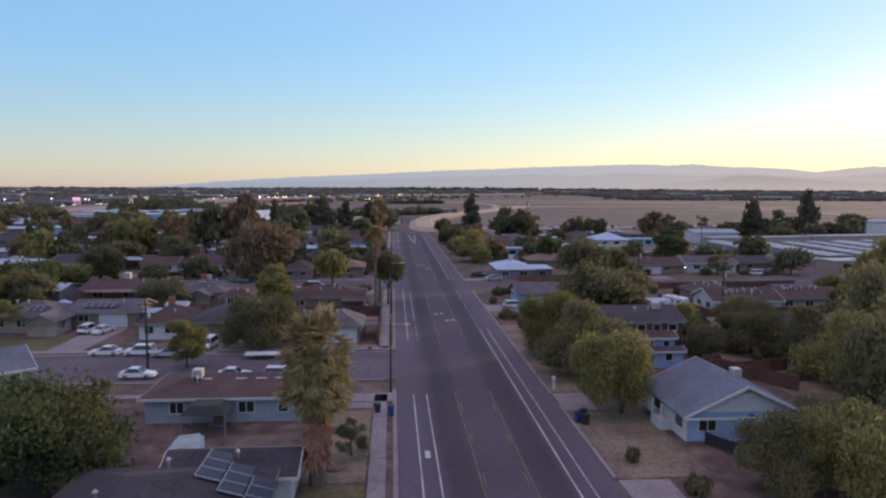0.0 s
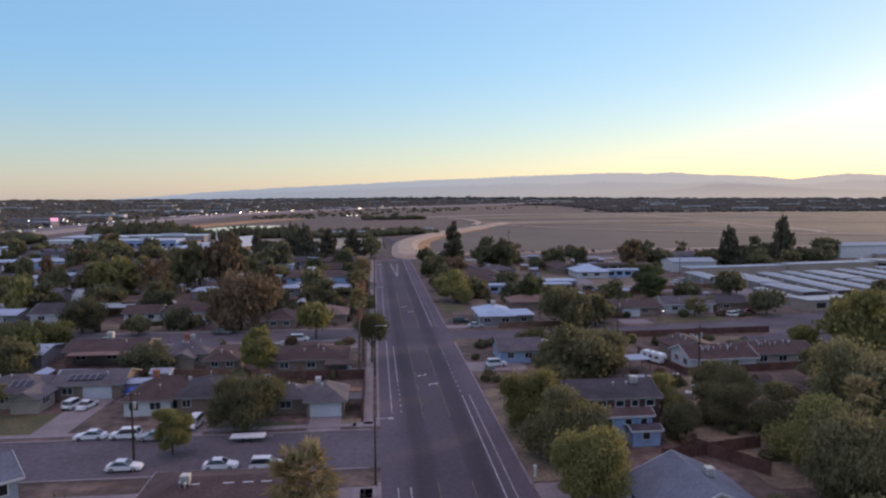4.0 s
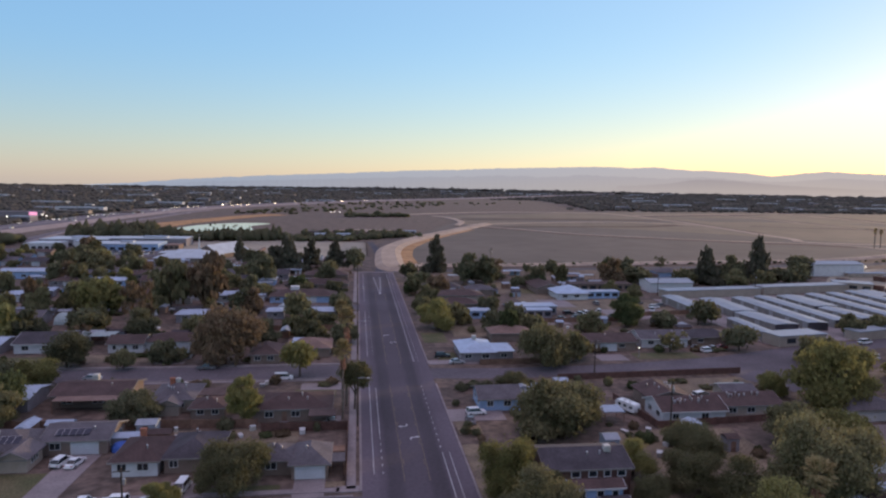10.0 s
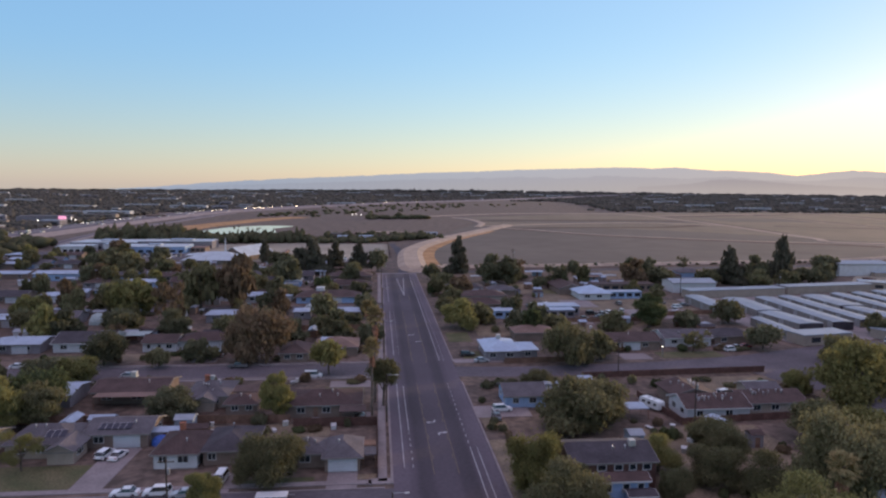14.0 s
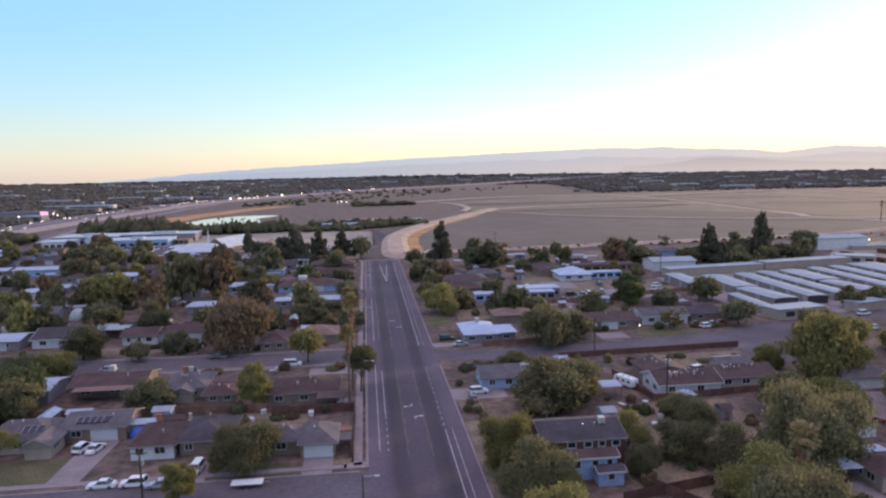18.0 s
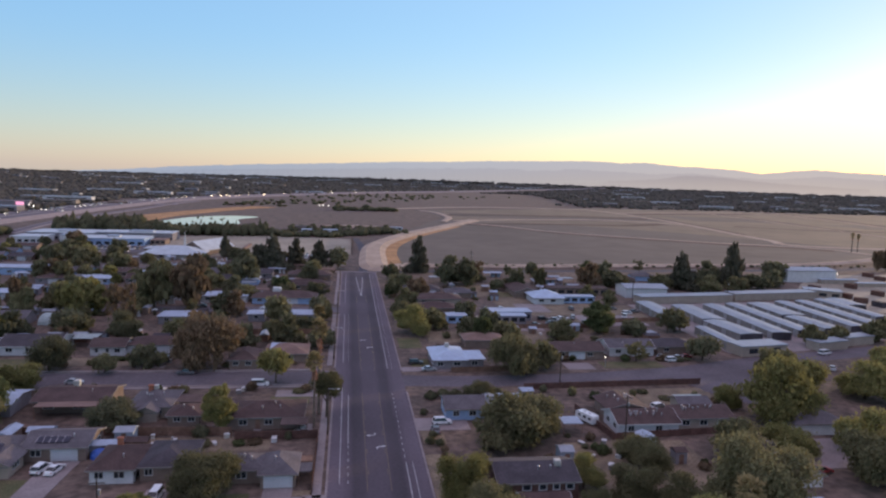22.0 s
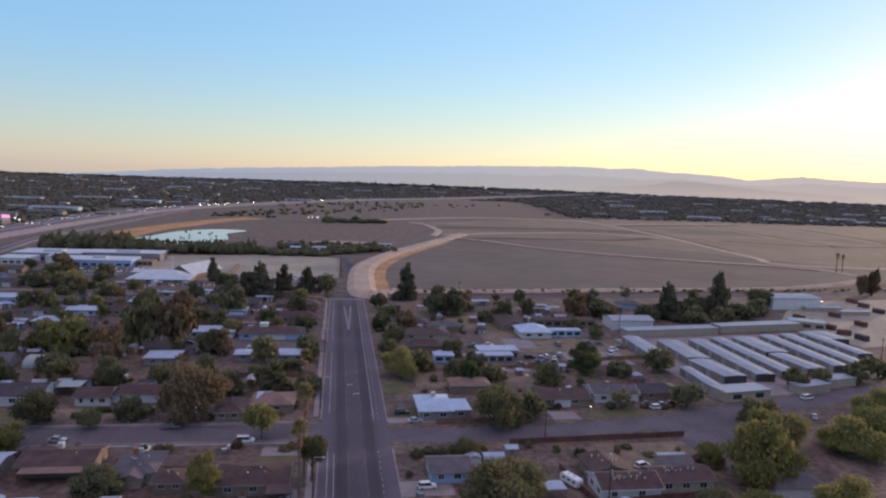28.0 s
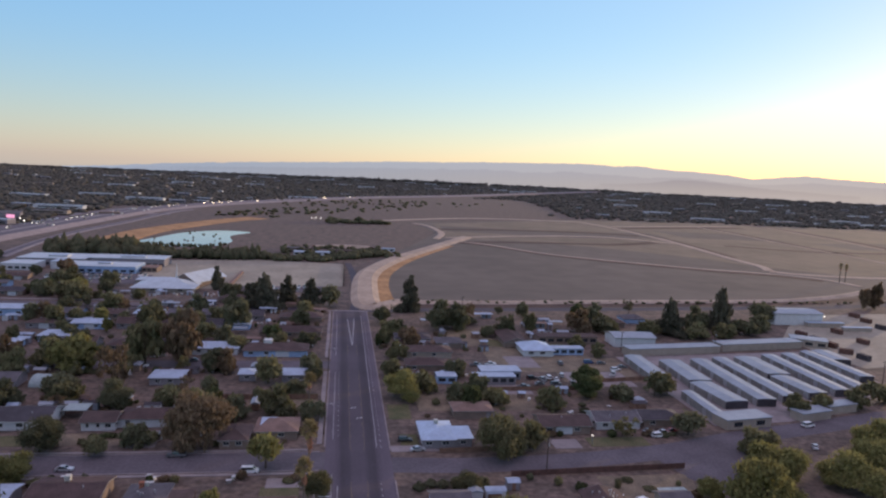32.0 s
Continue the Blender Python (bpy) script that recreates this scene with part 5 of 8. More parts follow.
def fence(pts, h, material, label, step=2.4):
    """Board fence: posts, and boards between them."""
    top = new("fence", None)
    top.matrix_world = pose(pts[0][0], pts[0][1], 0)
    tagged(top, label, "fence")
    o = Vector((*pts[0], 0))
    for p, q in zip(pts, pts[1:]):
        p, q = Vector((*p, 0)), Vector((*q, 0))
        n = max(1, int((q - p).length / step))
        ang = math.atan2(q.y - p.y, q.x - p.x)
        L = (q - p).length / n
        bmp, bmb = bmesh.new(), bmesh.new()
        box(bmp, -0.05, 0.05, -0.05, 0.05, -0.1, h + 0.06)
        # one sheet of boards, each a little proud of the next
        k, rim = 8, []
        for i in range(k):
            for u in (L * i / k, L * (i + 1) / k - 0.012):
                rim.append((u, -0.05 - 0.012 * (i % 2), h - 0.03 * (i % 3)))
        front = [[bmb.verts.new((u, v, z)) for u, v, w in rim for z in (zz if zz else w,)] for zz in (0.06, 0)]
        back = [[bmb.verts.new((u, v + 0.04, z)) for u, v, w in rim for z in (zz if zz else w,)] for zz in (0.06, 0)]
        for i in range(2 * k - 1):
            bmb.faces.new((front[0][i], front[0][i + 1], front[1][i + 1], front[1][i]))
            bmb.faces.new((back[0][i + 1], back[0][i], back[1][i], back[1][i + 1]))
            bmb.faces.new((front[1][i], front[1][i + 1], back[1][i + 1], back[1][i]))
        mp, mb = bpy.data.meshes.new("post"), bpy.data.meshes.new("fence_panel")
        bmp.to_mesh(mp), bmb.to_mesh(mb)
        bmp.free(), bmb.free()
        mp.materials.append(M[material]), mb.materials.append(M[material])
        for i in range(n + 1):
            for nm, me in (("post", mp), ("fence_panel", mb)):
                if nm == "fence_panel" and i == n:
                    continue
                ob = new(nm, me)
                ob.parent = top
                ob.matrix_local = Matrix.Translation(p - o + (q - p) * i / n) @ Matrix.Rotation(ang, 4, "Z")
    return top


# ---- vehicles ----
def profile_body(bm, prof, half, z_in=0.0, steps=((1.0, 0.0), (0.94, 0.05))):
    """A shape with the side outline prof (x, z), of half width half, its sides drawn in toward the top."""
    zmin, zmax = min(z for _, z in prof), max(z for _, z in prof)
    left, right = [], []
    for x, z in prof:
        f = 1 - z_in * max(0, (z - zmin) / (zmax - zmin))
        left.append(bm.verts.new((x, half * f, z)))
        right.append(bm.verts.new((x, -half * f, z)))
    k = len(prof)
    bm.faces.new(left[::-1])
    bm.faces.new(right)
    for i in range(k):
        bm.faces.new((left[i], left[(i + 1) % k], right[(i + 1) % k], right[i]))
    bmesh.ops.recalc_face_normals(bm, faces=bm.faces)


KINDS = dict(
    sedan=dict(L=4.7, W=0.9, body=[(-2.3, 0.28), (2.3, 0.28), (2.35, 0.5), (2.25, 0.72), (1.1, 0.92), (-1.55, 0.95), (-2.25, 0.9), (-2.35, 0.6)], cab=[(0.95, 0.9), (0.2, 1.42), (-0.95, 1.44), (-1.75, 0.93)], name="sedan"),
    suv=dict(L=4.7, W=0.93, body=[(-2.25, 0.32), (2.3, 0.32), (2.35, 0.6), (2.2, 0.9), (1.2, 1.02), (-2.2, 1.04), (-2.32, 0.7)], cab=[(1.1, 1.0), (0.55, 1.62), (-1.75, 1.68), (-2.2, 1.02)], name="estate car"),
    van=dict(L=5.0, W=0.97, body=[(-2.45, 0.32), (2.45, 0.32), (2.5, 0.7), (2.2, 1.0), (1.5, 1.12), (-2.42, 1.12), (-2.5, 0.6)], cab=[(1.55, 1.1), (0.85, 1.78), (-2.15, 1.84), (-2.42, 1.1)], name="minivan"),
    pickup=dict(L=5.5, W=0.97, body=[(-2.75, 0.42), (2.7, 0.42), (2.75, 0.75), (2.6, 1.0), (1.2, 1.08), (-2.7, 1.08), (-2.78, 0.7)], cab=[(1.2, 1.05), (0.65, 1.72), (-0.75, 1.74), (-0.95, 1.06)], name="pickup truck"),
)
CAR = {}


def car(x, y, turn, kind="sedan", paint="white", where="parked at the kerb", z=0.03):
    """turn: the way its nose points, in degrees from +x."""
    m = pose(x, y, z, 0, 0, turn)
    key = (kind, paint)
    lab = f"{paint.replace('_car', '')} {KINDS[kind]['name']} {where}"
    if key in CAR:
        ob = copy_thing(CAR[key], m)  # takes over the first one's scale
        return tagged(ob, lab)
    k = KINDS[kind]
    top = new("car", None)
    top.matrix_world = m @ Matrix.Scale(0.88, 4)
    tagged(top, lab, "car", "parked cars")
    CAR[key] = top
    bm = bmesh.new()
    profile_body(bm, k["body"], k["W"], 0.06)
    bmesh.ops.bevel(bm, geom=[e for e in bm.edges if e.calc_length() > 0.2], offset=0.05, segments=2, affect="EDGES")
    part("body", bm, M[paint], top)
    bm = bmesh.new()
    profile_body(bm, k["cab"], k["W"] * 0.93, 0.22)
    part("glasshouse", bm, M["glass"], top, "dark glass windows")
    zs = [z for _, z in k["cab"]]
    roof = [p for p in k["cab"] if p[1] > max(zs) - 0.1]
    bm = bmesh.new()
    xa, xb = min(p[0] for p in roof) - 0.08, max(p[0] for p in roof) + 0.08
    box(bm, xa, xb, -k["W"] * 0.74, k["W"] * 0.74, max(zs) - 0.05, max(zs) + 0.04)
    bmesh.ops.bevel(bm, geom=bm.edges[:], offset=0.04, segments=2, affect="EDGES")
    part("car_roof", bm, M[paint], top)
    for sy in (-1, 1):
        bm = bmesh.new()
        for (xa, za), (xb, zb) in ((k["cab"][0], k["cab"][1]), (k["cab"][2], k["cab"][3])):
            y0, y1 = sy * k["W"] * 0.93, sy * k["W"] * 0.74
            v = [bm.verts.new(p) for p in ((xa + 0.06, y0 * 1.005, za), (xa - 0.06, y0 * 1.005, za), (xb - 0.06, y1 * 1.005, zb), (xb + 0.06, y1 * 1.005, zb))]
            w = [bm.verts.new((p.co.x, p.co.y + sy * 0.03, p.co.z + 0.02)) for p in v]
            bm.faces.new(w)
            for i in range(4):
                bm.faces.new((v[i], v[(i + 1) % 4], w[(i + 1) % 4], w[i]))
        bmesh.ops.recalc_face_normals(bm, faces=bm.faces)
        part("pillar", bm, M[paint], top)
    if kind == "pickup":
        bm = bmesh.new()
        box(bm, -2.62, -1.05, -0.78, 0.78, 1.06, 1.1)
        part("truck_bed", bm, M["black"], top)
    for wx in (k["L"] * 0.31, -k["L"] * 0.31):
        for sy in (-1, 1):
            bm = bmesh.new()
            bmesh.ops.create_cone(bm, cap_ends=True, segments=14, radius1=0.33, radius2=0.33, depth=0.22, matrix=pose(wx, sy * (k["W"] - 0.09), 0.30, 90, 0, 0))
            w = part("wheel", bm, M["rubber"], top, "black tyre")
            bm = bmesh.new()
            bmesh.ops.create_cone(bm, cap_ends=True, segments=10, radius1=0.2, radius2=0.17, depth=0.03, matrix=pose(wx, sy * (k["W"] + 0.03), 0.30, -90 * sy, 0, 0))
            part("rim", bm, M["chrome"], w)
    for sy in (-1, 1):
        bm = bmesh.new()
        xf = max(p[0] for p in k["body"])
        box(bm, xf - 0.12, xf + 0.0, sy * k["W"] * 0.7 - 0.16, sy * k["W"] * 0.7 + 0.16, 0.6, 0.73)
        part("headlight", bm, M["lamp_front"], top)
        bm = bmesh.new()
        xr = min(p[0] for p in k["body"])
        box(bm, xr - 0.01, xr + 0.12, sy * k["W"] * 0.76 - 0.13, sy * k["W"] * 0.76 + 0.13, 0.68, 0.84)
        part("tail_light", bm, M["lamp_rear"], top)
    for xe in (max(p[0] for p in k["body"]), min(p[0] for p in k["body"])):
        bm = bmesh.new()
        box(bm, xe - 0.07, xe + 0.07, -k["W"] * 0.9, k["W"] * 0.9, 0.33, 0.5)
        bmesh.ops.bevel(bm, geom=bm.edges[:], offset=0.03, segments=1, affect="EDGES")
        part("bumper", bm, M["black"] if kind != "sedan" else M[paint], top)
    for sy in (-1, 1):
        bm = bmesh.new()
        xm, zm = k["cab"][0]
        box(bm, xm - 0.2, xm - 0.08, sy * (k["W"] + 0.02) - 0.1, sy * (k["W"] + 0.02) + 0.1, zm + 0.02, zm + 0.15)
        part("mirror", bm, M["black"], top)
    return top


def street_lamp(x, y, h, arm):
    top = new("street_lamp", None)
    top.matrix_world = pose(x, y, 0)
    tagged(top, "dark street lamp mast with a short arm over the road", "street lamp")
    bm = bmesh.new()
    bmesh.ops.create_cone(bm, cap_ends=True, segments=8, radius1=0.14, radius2=0.08, depth=h, matrix=Matrix.Translation((0, 0, h / 2)))
    part("mast", bm, M["pole"], top)
    bm = bmesh.new()
    bmesh.ops.create_cone(bm, cap_ends=True, segments=6, radius1=0.05, radius2=0.04, depth=abs(arm), matrix=pose(arm / 2, 0, h - 0.1, 0, 90, 0))
    part("arm", bm, M["steel"], top)
    bm = bmesh.new()
    box(bm, arm - 0.1, arm + 0.55, -0.14, 0.14, h - 0.2, h - 0.05)
    bmesh.ops.bevel(bm, geom=bm.edges[:], offset=0.05, segments=2, affect="EDGES")
    part("lamp_head", bm, M["trim"], top)
    return top


def utility_pole(x, y, h, bars=1):
    top = new("utility_pole", None)
    top.matrix_world = pose(x, y, 0)
    tagged(top, "dark wooden utility pole with a crossarm", "utility pole")
    bm = bmesh.new()
    bmesh.ops.create_cone(bm, cap_ends=True, segments=8, radius1=0.17, radius2=0.11, depth=h, matrix=Matrix.Translation((0, 0, h / 2)))
    part("mast", bm, M["pole"], top)
    for i in range(bars):
        bm = bmesh.new()
        box(bm, -1.1, 1.1, -0.06, 0.06, h - 0.55 - 0.9 * i, h - 0.43 - 0.9 * i)
        c = part("crossarm", bm, M["pole"], top)
        for sx in (-1, -0.5, 0.5, 1):
            bm = bmesh.new()
            bmesh.ops.create_cone(bm, cap_ends=True, segments=6, radius1=0.05, radius2=0.04, depth=0.16, matrix=Matrix.Translation((sx, 0, h - 0.35 - 0.9 * i)))
            part("insulator", bm, M["lamp_front"], c)
    bm = bmesh.new()
    bmesh.ops.create_cone(bm, cap_ends=True, segments=10, radius1=0.22, radius2=0.22, depth=0.8, matrix=Matrix.Translation((0.3, 0, h - 1.8)))
    part("transformer", bm, M["steel"], top)
    return top


def bin_cart(x, y, m, label):
    """A wheeled bin."""
    top = new("wheelie_bin", None)
    top.matrix_world = pose(x, y, 0, 0, 0, (x * 50) % 360)
    tagged(top, label, "bin")
    bm = bmesh.new()
    v = [[bm.verts.new((sx * w, sy * w, z)) for sx, sy in ((-1, -1), (1, -1), (1, 1), (-1, 1))] for w, z in ((0.24, 0.06), (0.31, 1.0))]
    bm.faces.new(v[0][::-1]), bm.faces.new(v[1])
    for i in range(4):
        bm.faces.new((v[0][i], v[0][(i + 1) % 4], v[1][(i + 1) % 4], v[1][i]))
    part("body", bm, M[m], top)
    bm = bmesh.new()
    box(bm, -0.34, 0.34, -0.36, 0.34, 1.0, 1.07)
    bmesh.ops.bevel(bm, geom=bm.edges[:], offset=0.02, segments=1, affect="EDGES")
    part("lid", bm, M["black"] if m != "black" else M[m], top)
    for s in (-1, 1):
        bm = bmesh.new()
        bmesh.ops.create_cone(bm, cap_ends=True, segments=10, radius1=0.12, radius2=0.12, depth=0.06, matrix=pose(s * 0.27, 0.24, 0.12, 0, 90, 0))
        part("wheel", bm, M["rubber"], top)
    return top

# ---- west side, first block ----
house(-33.2, -17.0, 89.2, 97.6, "roof_brown", "wall_pale", "long pale grey-blue house with a brown shingle roof", edge="trim", rise=1.15, wins=[(2.4, 1.3), (9.0, 1.5), (12.9, 0.9)], door=6.6, vents=2, side="e")
swamp_cooler(-28.9, 92.4, 3.4, 0.95)
for x in (-28, -24.5, -22.5, -20.6):
    bm = bmesh.new()
    box(bm, -0.55, 0.55, -0.08, 0.08, 0.0, 0.14)
    ob = tagged(obj_from("skylight", bm, M["trim"]), "pale flat skylight strip on a brown roof", "skylight")
    ob.matrix_world = pose(x, 92.2, 3.46, 14.5, 0, 0)
house(-31, -17.8, 57, 71.8, "roof_dark", "wall_grey", "house with a dark roof and solar panels", ridge="y", rise=1.9, vents=3, side="e")
house(-25.5, -16.4, 71.2, 76.2, "roof_dark", "wall_white", "dark-roofed wing with a white gable", edge="trim", hip=False, rise=0.9, h=2.3, vents=2, side="e")
bm = bmesh.new()
slab(bm, [(-1.7, -1.3), (1.5, -1.5), (1.2, 1.6), (-0.9, 1.7)], -0.9, 0.05)
bmesh.ops.bevel(bm, geom=bm.edges[:], offset=0.25, segments=2, affect="EDGES")
ob = tagged(obj_from("tarpaulin_cover", bm, M["greentarp"]), "grey-green tarpaulin stretched over a roof unit", "tarpaulin")
ob.matrix_world = pose(-25.6, 76.9, 2.6, 8, -4, 10)


def solar_array(m, a, n, step, label):
    """Panels side by side on a roof slope: half depth a, n panels each step wide."""
    top = new("solar_array", None)
    top.matrix_world = m
    tagged(top, label, "solar panel")
    for i in range(n):
        y = (i - n / 2) * step
        bm = bmesh.new()
        box(bm, -a, a, y, y + step - 0.1, 0.02, 0.09)
        p = part("panel", bm, M["solar"], top)
        bm = bmesh.new()
        box(bm, -a - 0.05, a + 0.05, y - 0.07, y, 0.0, 0.10)
        box(bm, -a - 0.05, -a, y, y + step - 0.1, 0.0, 0.10)
        part("panel_frame", bm, M["steel"], p, "bright metal frame")


for i in range(3):
    solar_array(pose(-21.3 + 1.75 * i, 69.3 - 1.25 * i, 3.92 - 0.49 * i, 0, 15.6, 0), 0.82, 3, 1.5, "dark blue solar panels on a roof slope")
solar_array(pose(-57, 137.9, 3.36, 0, 0, 90) @ pose(0, 0, 0, 0, 16.6, 180), 0.85, 5, 1.1, "dark solar panels on a grey roof")
solar_array(pose(-65.5, 134.6, 3.46, 0, 0, 90) @ pose(0, 0, 0, 0, 19.7, 180), 0.9, 3, 1.1, "dark solar panels on a hipped roof")
top = new("garden_canopy", None)
top.matrix_world = pose(-26.6, 87.0, 0)
tagged(top, "dark cloth garden canopy beside a pale blue house", "canopy")
bm = bmesh.new()
v0 = [bm.verts.new((sx * 2.1, sy * 1.7, 2.0)) for sx, sy in ((-1, -1), (1, -1), (1, 1), (-1, 1))]
v1 = [bm.verts.new((sx * 1.3, sy * 1.0, 2.75)) for sx, sy in ((-1, -1), (1, -1), (1, 1), (-1, 1))]
for i in range(4):
    bm.faces.new((v0[i], v0[(i + 1) % 4], v1[(i + 1) % 4], v1[i]))
bm.faces.new(v1)
part("cloth_top", bm, M["canopy"], top)
for sx in (-2, 2):
    for sy in (-1.6, 1.6):
        bm = bmesh.new()
        box(bm, sx - 0.05, sx + 0.05, sy - 0.05, sy + 0.05, -0.05, 2.05)
        part("leg", bm, M["steel"], top)
H = house(-60.5, -46.5, 87.6, 95.2, "roof_slate", "wall_pale", "pale two-storey house with a blue-grey roof", edge="trim", hip=False, h=4.9, rise=1.4, turn=40)
for x in (3.2, 5.6):
    upper_window(H, x, -3.8, 3.3, 0.9, 1.1)
house(-56.0, -46.6, 86.0, 89.4, "roof_slate", "wall_pale", "low blue-grey porch of a pale house", h=2.4, rise=0.8, wins=[(2, 1), (5, 1), (7.4, 1)], turn=40)
bm = bmesh.new()
for k, (x, y, r) in enumerate(((-13.9, 77.5, 1.1), (-12.2, 84, 0.9), (-14.6, 86, 0.8))):
    bmesh.ops.create_icosphere(bm, subdivisions=2, radius=r, matrix=Matrix.Translation((x, y, 0.05)) @ Matrix.Diagonal((1, 1, 0.35, 1)))
for v in bm.verts:
    v.co += Vector((0.12, 0.12, 0.08)) * noise.noise(v.co * 1.7)
tagged(obj_from("dirt_mound", bm, M["dirt"]), "low earth mounds in a dry front yard", "mound", kind="stuff")
utility_pole(-39.7, 108.6, 9.0, 1)
street_lamp(-9.25, 98.3, 7.9, 1.6)
street_lamp(-9.3, 146, 9.5, 1.8)
street_lamp(-9.3, 202, 9.0, 1.8)
street_lamp(-9.3, 262, 9.0, 1.8)
street_lamp(-9.3, 330, 9.0, 1.8)
bin_cart(-9.2, 90.2, "bluebin", "blue wheeled bin on the pavement")
bin_cart(-10.6, 91, "black", "black wheeled bin on the pavement")

# ---- west side, second row, north of the first street ----
house(-61.5, -51.2, 136.3, 145, "roof_grey", "wall_tan", "tan house with a grey roof and white garage door", hip=False, rise=1.3, gar=(4.6, 8.8), wins=[(1.2, 1.6)], vents=1, side="e")
house(-73, -61.6, 132.5, 142, "roof_grey", "wall_cream", "cream house wing with a grey hipped roof", rise=1.7, wins=[(1.5, 1.6), (5, 1.4)], side="e", vents=2)
house(-65, -60.9, 129.6, 135, "roof_grey", "wall_cream", "small cream gabled porch of a grey-roofed house", ridge="y", hip=False, rise=1.0, h=2.4, side="e")
house(-47.2, -40.4, 126.6, 136.5, "roof_red", "wall_white", "white house with a red-brown hipped roof", rise=1.9, wins=[(0.8, 1.3), (3.8, 1.6)], chimney=(3.0, 6.2), vents=1)
house(-39.6, -31.8, 127.4, 138, "roof_dark", "wall_tan", "tan house with a dark hipped roof and open carport", ridge="y", rise=1.5, wins=[(0.8, 1.2)], vents=1)
bm = bmesh.new()
bmesh.ops.create_icosphere(bm, subdivisions=4, radius=1)
for v in bm.verts:
    v.co = Vector((v.co.x * 1.7, v.co.y * 1.4, max(0, v.co.z) ** 0.6 * 1.65))
    v.co += Vector((0.15, 0.15, 0.12)) * noise.noise(v.co * 2.1)
ob = tagged(obj_from("tarpaulin_heap", bm, M["tarp"]), "blue tarpaulin draped over a heap in a side yard", "tarpaulin")
ob.matrix_world = pose(-49.2, 137.5, 0)
house(-25.2, -19.4, 125.2, 131.2, "roof_grey", "wall_tan", "grey-roofed house wing behind a tree", rise=1.4, wins=[(1.5, 1.6)], vents=2)
house(-19.6, -13.9, 123.3, 131.4, "roof_grey", "wall_tan", "grey-roofed garage with a wide pale blue door", ridge="y", rise=1.5, gar=(0.7, 5.1), vents=1)


def carport(x0, x1, y0, y1, h, material, label):
    top = new("carport", None)
    top.matrix_world = pose((x0 + x1) / 2, (y0 + y1) / 2, 0)
    tagged(top, label, "carport")
    a, b = (x1 - x0) / 2, (y1 - y0) / 2
    bm = bmesh.new()
    box(bm, -a, a, -b, b, h, h + 0.14)
    part("cover", bm, M[material], top)
    for sx in (-1, 1):
        for sy in (-1, 1):
            bm = bmesh.new()
            box(bm, sx * (a - 0.15) - 0.06, sx * (a - 0.15) + 0.06, sy * (b - 0.15) - 0.06, sy * (b - 0.15) + 0.06, -0.05, h)
            part("post", bm, M["wood"], top)
    return top


carport(-13.6, -11.3, 124, 127.5, 2.3, "roof_grey", "small open carport beside a garage")
carport(-13.6, -11.4, 128, 130.5, 2.3, "wood", "small wooden pergola beside a garage")
fence([(-27, 144.2), (-11.2, 144.2)], 1.8, "redwood", "red-brown board fence between two yards")
fence([(-11.2, 120.5), (-11.2, 144.2)], 1.5, "redwood", "red-brown board fence along the pavement")
house(-29, -14.6, 149.6, 159.8, "roof_red", "wall_tan", "long tan house with a red-brown shingle roof", rise=1.5, wins=[(2, 1.5), (7, 1.5)], door=5.2, side="e", vents=3)
carport(-18.5, -13.4, 145.2, 149.2, 2.4, "roof_brown", "brown carport with a parked car")
car(-14.2, 147, 100, "suv", "silver", "under a carport")
house(-50.4, -42.2, 157, 167.5, "roof_grey", "wall_cream", "cream house with a grey-brown hipped roof", rise=1.7, wins=[(1.6, 1.4), (5.2, 1.4)], vents=4, chimney=(3, 6))
house(-48.2, -44.2, 154.6, 160, "roof_grey", "wall_cream", "cream gabled porch of a hipped house", ridge="y", rise=0.9, h=2.3, hip=False, vents=1)
house(-41.4, -35.2, 152.2, 158.6, "roof_red", "wall_tan", "low tan outbuilding with a red-brown roof", rise=1.1, h=2.3, wins=[(1.2, 1.2), (4, 1.2)], vents=2)
carport(-41.8, -36.4, 159.4, 164.6, 2.4, "roof_brown", "open carport with a brown roof")
swamp_cooler(-46.4, 163.4, 4.0, 0.9)
house(-70.5, -55.8, 161, 171.5, "roof_red", "wall_tan", "long tan house with a red-brown roof", rise=1.2, hip=False, wins=[(2, 2), (8, 2)], vents=1)
carport(-69, -56.4, 157.4, 161, 2.5, "roof_tan", "long pale patio cover behind a house")
swamp_cooler(-64, 167.4, 3.7, 1.2)
fence([(-62, 148.2), (-28, 146.6)], 1.8, "wood", "weathered board fence between back yards")
fence([(-90, 150), (-62, 148.2)], 1.8, "wood", "weathered board fence between back yards")
for x, y, t, k, p, w in ((-48.3, 118.6 - 1.4, 180, "sedan", "white", "parked at the kerb"), (-43.6, 117.0, 180, "suv", "white", "parked at the kerb"), (-39.6, 116.2 - .2, 180, "sedan", "silver", "parked at the kerb"),
                         (-39.8, 108.6 - 3, 0, "sedan", "white", "parked at the kerb"), (-28.2, 104.9, 0, "sedan", "white", "parked at the kerb"), (-22.6, 104.3, 0, "suv", "white", "parked at the kerb"),
                         (-56.9, 132.2, 80, "suv", "white", "in a driveway"), (-54.6, 131.8, 80, "sedan", "white", "in a driveway"), (-35.4, 120.6, 265, "van", "white", "in a driveway"),
                         (-26.5, 174.0 + 4, 0, "van", "white", "parked in the street"), (-55.6, 199.8, 80, "sedan", "white", "in a driveway"), (-53.0, 201, 80, "suv", "grey_car", "in a driveway"), (-90, 116, 180, "sedan", "silver", "parked at the kerb"),
                         (-110, 117, 180, "suv", "grey_car", "parked at the kerb"), (-100, 191, 0, "sedan", "white", "parked at the kerb")):
    car(x, y, t, k, p, w)
top = new("flatbed_trailer", None)
